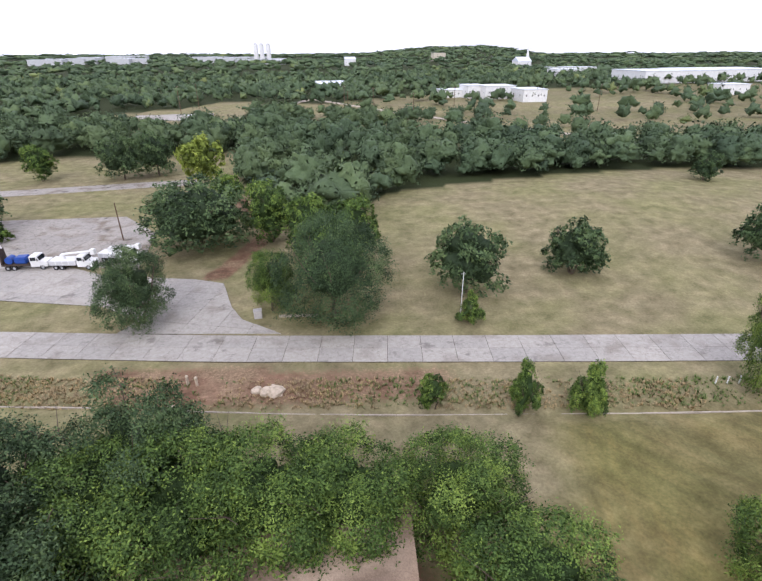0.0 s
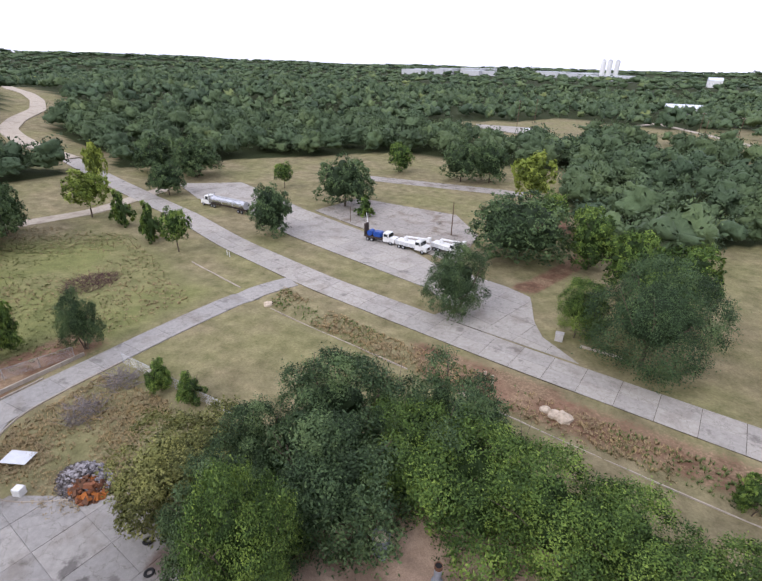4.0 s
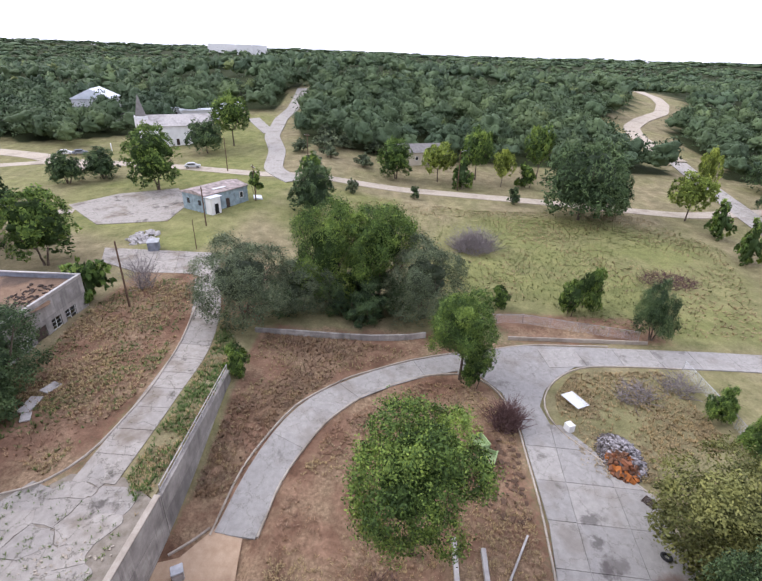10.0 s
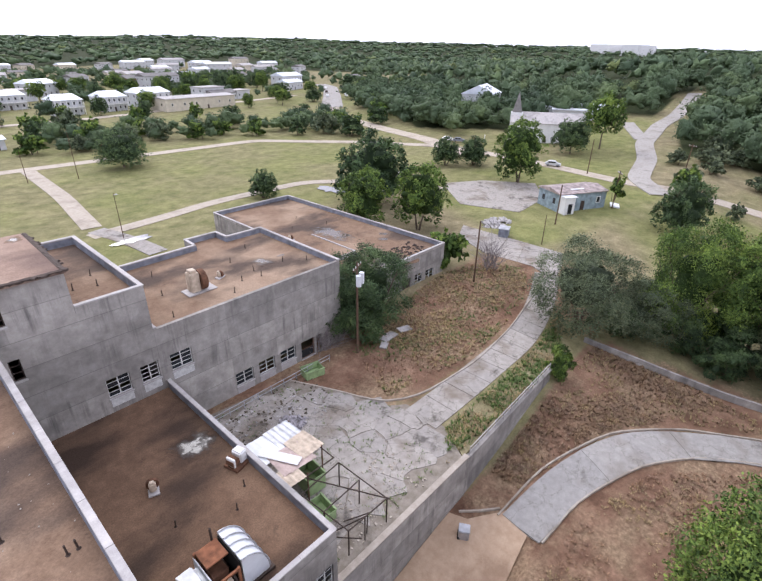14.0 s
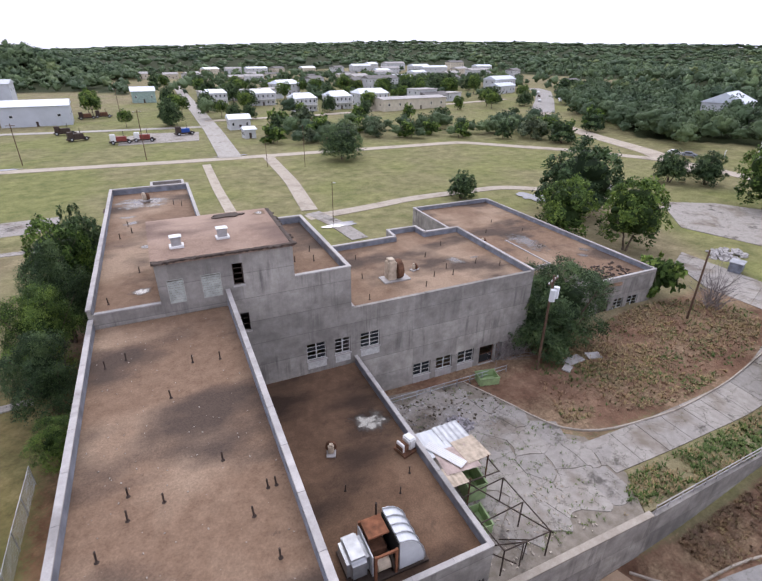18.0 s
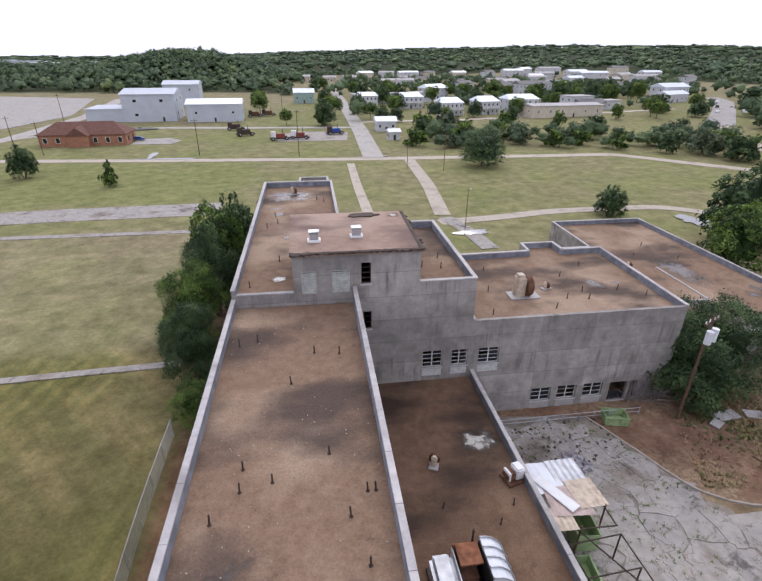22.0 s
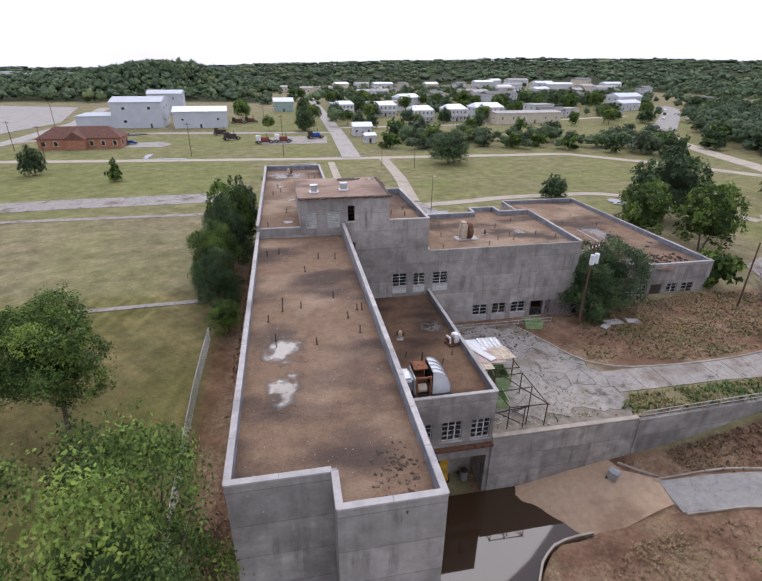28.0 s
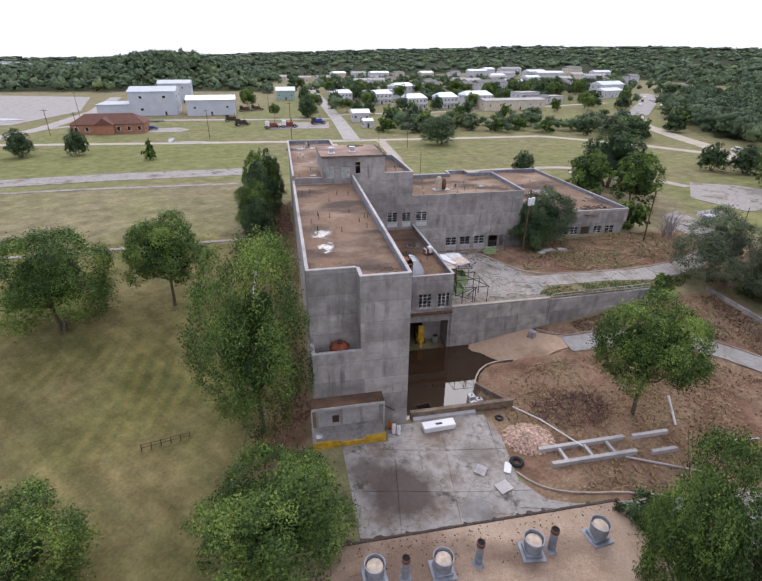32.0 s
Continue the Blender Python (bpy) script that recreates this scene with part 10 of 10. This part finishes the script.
cab(tk, 5.2, 8.4, 2.4, 0.7, 3.1, MAT_WHITE, 1.4)
bm = bmesh.new()
tube(bm, (-8.2, 0, 2.15), (4.4, 0, 2.15), 1.05, 1.05, 22)
part("tank", bm, MAT_CHROME, tk)
for x in (-8.2, -4.0, 0.2, 4.4):
    part("band", tube(bmesh.new(), (x - 0.06, 0, 2.15), (x + 0.06, 0, 2.15), 1.08, 1.08, 22), MAT_METAL, tk)
part("walkway", boxes((-6, 3, -0.3, 0.3, 3.2, 3.26)), MAT_METAL, tk)
part("chassis", boxes((-8.2, 7.8, -0.45, 0.45, 0.75, 1.05)), MAT_DARKSTEEL, tk)
for s in (-1, 1):
    part("exhaust", tube(bmesh.new(), (5.0, s * 1.0, 1.2), (5.0, s * 1.0, 3.7), 0.09, 0.09, 8), MAT_CHROME, tk)
wheels(tk, (7.5, 4.2, 3.1, -6.2, -7.4), 1.2)


def work_truck(x, y, rz, body, label, kind):
    t = thing("work_truck", (x, y, land_at(x, y) + 0.08), rz, label, "truck", "parked trucks")
    cab(t, 1.0, 4.0, 2.3, 0.6, 2.7, MAT_WHITE, 1.3)
    part("chassis", boxes((-4.0, 3.6, -0.4, 0.4, 0.6, 0.9)), MAT_DARKSTEEL, t)
    wheels(t, (3.0, -2.0, -3.1), 1.15)
    if kind == "rig":
        part("bed", bevelled(boxes((-4.1, 0.9, -1.15, 1.15, 0.95, 1.25)), 0.03), MAT_DARKSTEEL, t)
        part("tank", bevelled(boxes((-1.8, 0.4, -1.0, 1.0, 1.25, 2.5)), 0.2, 2), body, t)
        part("hose_reel", tube(bmesh.new(), (-2.8, -0.8, 1.9), (-2.8, 0.8, 1.9), 0.7, 0.7, 14), body, t)
        part("mast", boxes((-4.2, -3.9, -0.9, 0.9, 1.0, 4.0)), MAT_DARKSTEEL, t)
        part("crane_arm", tube(bmesh.new(), (-4.0, 0.5, 3.9), (-4.4, 0.5, 6.2), 0.12, 0.08, 6), MAT_WHITE, t)
    else:
        part("body", bevelled(boxes((-4.1, 0.8, -1.2, 1.2, 0.95, 1.9)), 0.05), MAT_WHITE, t)
        for k in range(4):
            for s in (-1, 1):
                part("locker_door", boxes((-4.0 + k * 1.2, -2.95 + k * 1.2, s * 1.2 - 0.02, s * 1.2 + 0.02, 1.0, 1.8)), MAT_HWALL, t)
        part("boom_base", tube(bmesh.new(), (-2.0, 0, 1.9), (-2.0, 0, 2.7), 0.45, 0.4, 14), body, t)
        part("boom", tube(bmesh.new(), (-2.0, 0, 2.8), (3.6, 0.2, 3.3), 0.22, 0.18, 8), body, t)
        part("bucket", bevelled(boxes((3.4, 4.2, -0.2, 0.7, 2.7, 3.7)), 0.06), MAT_WHITE, t)
    return t


work_truck(63, -101.9, 184, MAT_BLUE, "white truck with a blue pump rig parked on the lot", "rig")
work_truck(54.2, -101.6, 178, MAT_WHITE, "white bucket truck with a folded boom on the lot", "bucket")
work_truck(46.8, -104.5, 170, MAT_WHITE, "white bucket truck half hidden by an oak", "bucket")


def car(x, y, rz, mat, label, group="parked cars"):
    t = thing("car", (x, y, land_at(x, y) + 0.2), rz, label, "car", group)
    bm = bmesh.new()
    prof = [(-2.2, 0.3), (2.2, 0.3), (2.25, 0.8), (1.2, 0.98), (0.5, 1.5), (-1.2, 1.52), (-1.9, 1.0), (-2.25, 0.9)]
    lo = [bm.verts.new((px, -0.88, pz)) for px, pz in prof]
    hi = [bm.verts.new((px, 0.88, pz)) for px, pz in prof]
    bm.faces.new(lo)
    bm.faces.new(hi[::-1])
    for i in range(len(prof)):
        j = (i + 1) % len(prof)
        bm.faces.new((lo[j], lo[i], hi[i], hi[j]))
    bmesh.ops.recalc_face_normals(bm, faces=bm.faces)
    bmesh.ops.bevel(bm, geom=list(bm.edges), offset=0.07, segments=2, affect="EDGES")
    part("body", bm, mat, t)
    for s in (-1, 1):
        part("side_window", boxes((-1.35, 0.7, s * 0.88 - 0.015, s * 0.88 + 0.015, 1.0, 1.4)), MAT_GLASS, t)
    part("windscreen", boxes((0.8, 0.9, -0.7, 0.7, 1.02, 1.35)), MAT_GLASS, t)
    wheels(t, (1.4, -1.4), 0.9, 0.33, 0.2)
    return t


car(150.5, 63.3, -70, MAT_HWALL, "silver car parked by the church lawn")
car(162.7, 111, -60, MAT_WHITE, "white car parked on the track fork")
car(163.6, 106.5, -60, MAT_FLASH, "grey car parked on the track fork")
car(-60.5, 213.5, 10, MAT_BLUE, "dark blue car beside the brick house")
for k in range(8):
    x, y = 241 + k * 6.2, 258 + k * 7.4
    if k != 5:
        car(x + 4.4, y - 4.2, 50, (MAT_WHITE, MAT_HWALL, MAT_FLASH, MAT_DARKSTEEL)[k % 4], "car parked at the side of the grey street", "street cars")
    if k % 3 == 0:
        car(x - 4.8, y + 4.4, 50, (MAT_WHITE, MAT_DARKSTEEL)[k % 2], "car parked at the side of the grey street", "street cars")


def machine(x, y, rz, mat, label):
    t = thing("farm_machine", (x, y, land_at(x, y) + 0.1), rz, label, "machine", "yard machines")
    part("frame", bevelled(boxes((-4, 4, -1, 1, 0.5, 1.0)), 0.04), MAT_DARKSTEEL, t)
    part("engine", bevelled(boxes((-1.5, 2.0, -0.9, 0.9, 1.0, 2.6)), 0.1), mat, t)
    part("stack", tube(bmesh.new(), (1.2, 0, 2.6), (1.2, 0, 4.4), 0.12, 0.1, 8), MAT_DARKSTEEL, t)
    part("cab", bevelled(boxes((-3.4, -1.6, -0.9, 0.9, 1.0, 3.4)), 0.08), MAT_WHITE if mat is MAT_REDP else MAT_DARKSTEEL, t)
    wheels(t, (-2.8, 2.6), 1.3, 0.7, 0.4)


machine(-5, 209, 10, MAT_REDP, "red stationary engine on the gravel yard")
machine(3, 211, -5, MAT_REDP, "red tractor on the gravel yard")
machine(18, 222, 20, MAT_BLUE, "blue pump machine on the gravel yard")
machine(-15, 294, 0, MAT_RUST, "rusty trailer behind the sheds")
machine(-22, 290, 10, MAT_RUST, "rusty trailer behind the sheds")
machine(-26, 239, 0, MAT_DARKSTEEL, "dark baler on the grass")
machine(-20, 222, 30, MAT_DARKSTEEL, "dark plough on the grass")
machine(-236, 330, 30, MAT_DARKSTEEL, "dark lorry on the pale lot")

# scrub and garden trees of the north side
SCRUB = "green bush in the scrub row along the track"
rnd = random.Random(73)
for x, y, h in ((84, 203, 9), (89, 189, 8), (100, 181, 8), (112, 184, 8), (130, 207, 9), (119, 173, 7.5), (133, 163, 7), (143, 158, 9), (146, 146, 9), (152, 150, 8), (76, 186, 7), (66, 196, 10), (60, 186, 6), (48, 190, 9), (54, 210, 8), (70, 230, 10), (58, 226, 9), (96, 226, 9), (160, 170, 9), (176, 160, 8), (190, 172, 10), (150, 185, 7), (170, 205, 6), (125, 230, 8), (205, 190, 11), (214, 206, 11)):
    plant(rnd.choice(("bush_a", "bush_b", "bush_c", "bush_c")), x, y, h * rnd.uniform(0.8, 1.1), h * rnd.uniform(1.0, 1.4), SCRUB, "bush", "north scrub", category="bush")
for x, y, h in ((36, 300, 12), (56, 300, 11), (62, 316, 12), (98, 275, 10), (124, 280, 11), (58, 350, 14), (92, 350, 13), (120, 340, 12), (155, 330, 13), (165, 350, 14), (150, 390, 14), (210, 330, 14), (215, 350, 16), (235, 335, 15), (22, 290, 11), (18, 340, 12), (-4, 255, 8), (14, 255, 9), (44, 256, 9), (52, 262, 8), (-20, 300, 12), (-22, 320, 13), (40, 275, 9), (78, 262, 8), (110, 252, 8), (195, 262, 11), (190, 250, 10), (185, 330, 13), (205, 390, 15), (240, 380, 16)):
    plant("oak_b" if rnd.random() < 0.5 else "elm_a", x, y, h, h * rnd.uniform(0.8, 1.1), "garden tree between the town houses", "tree", "town trees")
HOMES = [(o.location.x, o.location.y) for o in bpy.data.objects if o.parent is None and o.name.startswith(("two_storey", "flat_house", "bungalow", "long_shed", "green_shed", "garden_shed"))]
more = 0
while more < 64:
    x, y = rnd.uniform(14, 300), rnd.uniform(250, 520)
    h = rnd.uniform(7, 13)
    lane = min(near_line(np.array(x), np.array(y), q) for q in (((28, 168), (31, 320), (34, 560)), ((30, 262), (90, 266), (180, 285), (230, 290)), ((201, 219), (240, 262), (283, 312), (300, 345))))
    if lane < 9 or min(math.hypot(x - a, (y - b) * (0.26 if y < b else 1)) for a, b in HOMES) < 13:
        continue
    plant(rnd.choice(("oak_b", "elm_b", "elm_a", "bush_a")), x, y, h, h * rnd.uniform(0.9, 1.3), "leafy garden tree among the town's houses", "tree", "town trees", category="tree")
    more += 1
LANES = (((28, 168), (31, 320), (34, 560)), ((30, 262), (90, 266), (180, 285), (230, 290)), ((201, 219), (240, 262), (283, 312), (300, 345)), ((146, 92), (168, 150), (201, 219)), ((155, 105), (139, 134), (113, 164), (55, 166)))


def leafy_stretch(name, poly, count, h0, h1, seed, label, clear=9.0, tidy=13.0):
    """Garden trees and scrub inside a plan polygon, clear of lanes and houses, joined."""
    rng = np.random.default_rng(seed)
    px, py = [p[0] for p in poly], [p[1] for p in poly]
    out = []
    while len(out) < count:
        x, y = rng.uniform(min(px), max(px)), rng.uniform(min(py), max(py))
        if not inside(np.array(x), np.array(y), poly) or min(near_line(np.array(x), np.array(y), q) for q in LANES) < clear:
            continue
        if min(math.hypot(x - a, (y - b) * (0.22 if y < b else 1)) for a, b in HOMES) > tidy:
            out.append((x, y))
    woods(name, np.array(out), rng, 420, 0.040, h0, h1, 1.05, label, core=6, clumps=30, shrink=0.72)


leafy_stretch("track_scrub", [(50, 178), (88, 180), (125, 172), (150, 150), (166, 170), (190, 185), (205, 205), (150, 195), (120, 200), (88, 212), (50, 215)], 66, 4.5, 9.5, 301, "green scrub along the dusty track")
leafy_stretch("slope_scrub", [(172, 112), (230, 130), (300, 230), (330, 330), (292, 318), (232, 240), (205, 200), (182, 150)], 170, 6, 13, 302, "green woods sloping down to the grey street", 10)
leafy_stretch("garden_woods", [(38, 300), (60, 255), (230, 300), (330, 380), (420, 520), (400, 720), (60, 760)], 330, 5, 11, 303, "garden trees filling the town between the houses", 9)
for x, y, h, w in ((182, 29, 6, 11), (188, 23, 6, 10), (168, 14, 5, 7), (188, 12, 6, 8), (150, 27, 7, 8), (198, 30, 7, 11), (176, 36, 5, 7), (172, 26, 5, 7), (205, 14, 9, 10)):
    plant("bush_b", x, y, h, w, "grey-green bush on the sunny slope", "bush", "slope bushes")


# ---------------------------------------------------------------- weeds and dry grass
def tufts(name, poly, count, height, material, label, seed, width=0.5, blades=6, avoid=(), clump=0.0, z=None):
    """Many small fans of blades standing on the ground inside a plan polygon."""
    rng = np.random.default_rng(seed)
    px, py = [p[0] for p in poly], [p[1] for p in poly]
    spots = np.empty((0, 2))
    while len(spots) < count:
        p = np.stack([rng.uniform(min(px), max(px), count), rng.uniform(min(py), max(py), count)], 1)
        ok = inside(p[:, 0], p[:, 1], poly)
        for a in avoid:
            ok &= ~inside(p[:, 0], p[:, 1], a)
        if clump:
            n = np.array([noise.noise((float(a) * clump, float(b) * clump, seed * 3.1)) for a, b in p])
            ok &= n > rng.uniform(-0.35, 0.25, count)
        spots = np.concatenate([spots, p[ok]])
    spots = spots[:count]
    z0 = land(spots[:, 0], spots[:, 1]) if z is None else np.full(count, z)
    h = height * 0.75 * rng.uniform(0.4, 1.3, (count, 1))
    base = np.repeat(np.column_stack([spots, z0 - 0.03]), blades, 0)
    hh = np.repeat(h, blades, 0) * rng.uniform(0.6, 1.1, (count * blades, 1))
    ang = rng.uniform(0, 2 * np.pi, count * blades)
    out = np.column_stack([np.cos(ang), np.sin(ang), np.zeros(len(ang))])
    side = np.column_stack([-np.sin(ang), np.cos(ang), np.zeros(len(ang))])
    w = width * 0.6 * rng.uniform(0.5, 1.1, (len(ang), 1))
    up = np.array((0, 0, 1.0))
    foot = base + out * w * 0.15
    mid = base + out * w * 0.45 + up * hh * 0.62
    tip = base + out * w * 0.95 + up * hh
    v = np.stack([foot - side * w * 0.10, foot + side * w * 0.10, mid + side * w * 0.14, tip, mid - side * w * 0.14], 1).reshape(-1, 3)
    i = np.arange(len(ang))[:, None] * 5
    tri = np.concatenate([i + np.array([[2, 1, 0]]), i + np.array([[4, 2, 0]]), i + np.array([[3, 2, 4]])])
    nrm = np.repeat(up - out * 0.25, 5, 0)
    ob = from_arrays(name, v, tri, material, normals=nrm / np.linalg.norm(nrm, axis=1)[:, None])
    return tagged(ob, label, "grass", kind="stuff")


WALL_STRIP = [(34, 18.1), (54, 17.9), (62, 20), (70, 24), (60, 22.2), (50, 21.2), (38, 20.9)]
BROWN_LOT = [(41, 37), (37.5, 28), (50, 25.8), (60, 27), (69, 29), (77, 33), (76, 40), (66, 42), (50, 40), (45, 37)]
ISLAND = [(22, -12), (33, -14.2), (52, -14.6), (59, -11), (59, -4), (50, 5), (40, 8.6), (30, 8), (25, 5), (21.5, 0)]
BANK = [(40, 13.6), (50, 11), (59, 6), (66, -4), (68, 8), (66, 17), (50, 16.8), (40, 16.8)]
BURN = [(46, -21), (52, -19.8), (58, -20.6), (63, -24), (64.5, -36), (53, -37.6), (45, -33)]
tufts("wall_weeds", WALL_STRIP, 900, 0.55, MAT_WEED, "green weeds along the top of the retaining wall", 201, 0.6, clump=0.25)
tufts("wall_dry_grass", WALL_STRIP, 700, 0.5, MAT_DRYGRASS, "dry straw grass along the top of the wall", 202, 0.5, clump=0.3)
tufts("lot_dry_grass", BROWN_LOT, 2600, 0.45, MAT_DRYGRASS, "tufts of dry straw grass on the bare lot", 203, 0.55, clump=0.16)
tufts("lot_dead_weeds", BROWN_LOT, 1600, 0.4, MAT_REDWEED, "dead brown weeds on the bare lot", 204, 0.5, clump=0.2)
tufts("lot_weeds", BROWN_LOT, 1100, 0.4, MAT_WEED, "low green weeds on the bare lot", 205, 0.5, clump=0.3)
tufts("island_dry_grass", ISLAND, 3000, 0.35, MAT_DRYGRASS, "thin dry grass on the bare loop island", 206, 0.5, clump=0.16)
tufts("island_dead_weeds", ISLAND, 2600, 0.4, MAT_REDWEED, "dead brown weeds on the loop island", 207, 0.5, clump=0.14)
tufts("bank_dead_weeds", BANK, 2400, 0.45, MAT_REDWEED, "reddish dead weeds on the bank below the wall", 208, 0.55, clump=0.16)
tufts("bank_dry_grass", BANK, 800, 0.4, MAT_DRYGRASS, "dry straw grass on the bank below the wall", 209, 0.5, clump=0.2)
tufts("burn_dry_grass", BURN, 3200, 0.45, MAT_DRYGRASS, "dry straw grass on the rubbish-strewn island", 210, 0.5, clump=0.16)
tufts("roadside_dry_grass", [(-40, -62), (40, -66.5), (64, -70), (62, -64), (36, -60.8), (-40, -56.8)], 2600, 0.5, MAT_DRYGRASS, "tall dry grass along the ditch", 211, 0.6, clump=0.12)
tufts("roadside_weeds", [(-50, -62), (40, -66.5), (64, -70), (62, -64), (36, -60.8), (-50, -56.8)], 1200, 0.55, MAT_WEED, "green weeds along the ditch", 212, 0.6, clump=0.12)
tufts("field_long_grass", [(73.5, -57), (112, -70), (135, -60), (133, -20), (139, 5), (126, 18), (100, 12), (86, 2), (82, -26), (74, -30)], 3600, 0.45, MAT_DRYGRASS, "long dry grass in the east field", 213, 0.7, clump=0.07)
tufts("field_green_grass", [(73.5, -57), (112, -70), (135, -60), (133, -20), (139, 5), (126, 18), (100, 12), (86, 2), (82, -26), (74, -30)], 5200, 0.42, MAT_MEADOW, "long green grass in the east field", 214, 0.7, clump=0.07)
tufts("yard_weeds", [(21.5, 18.5), (33, 18.5), (37, 26), (34, 33), (31, 37), (21.5, 38)], 420, 0.35, MAT_WEED, "weeds growing in the cracks of the yard", 215, 0.4, clump=0.3)
tufts("west_foot_weeds", [(-5, -2), (-0.4, -2), (-0.4, 76), (-3.5, 76), (-4, 20)], 1500, 0.6, MAT_REDWEED, "dead brush along the foot of the west wall", 216, 0.6, clump=0.15)
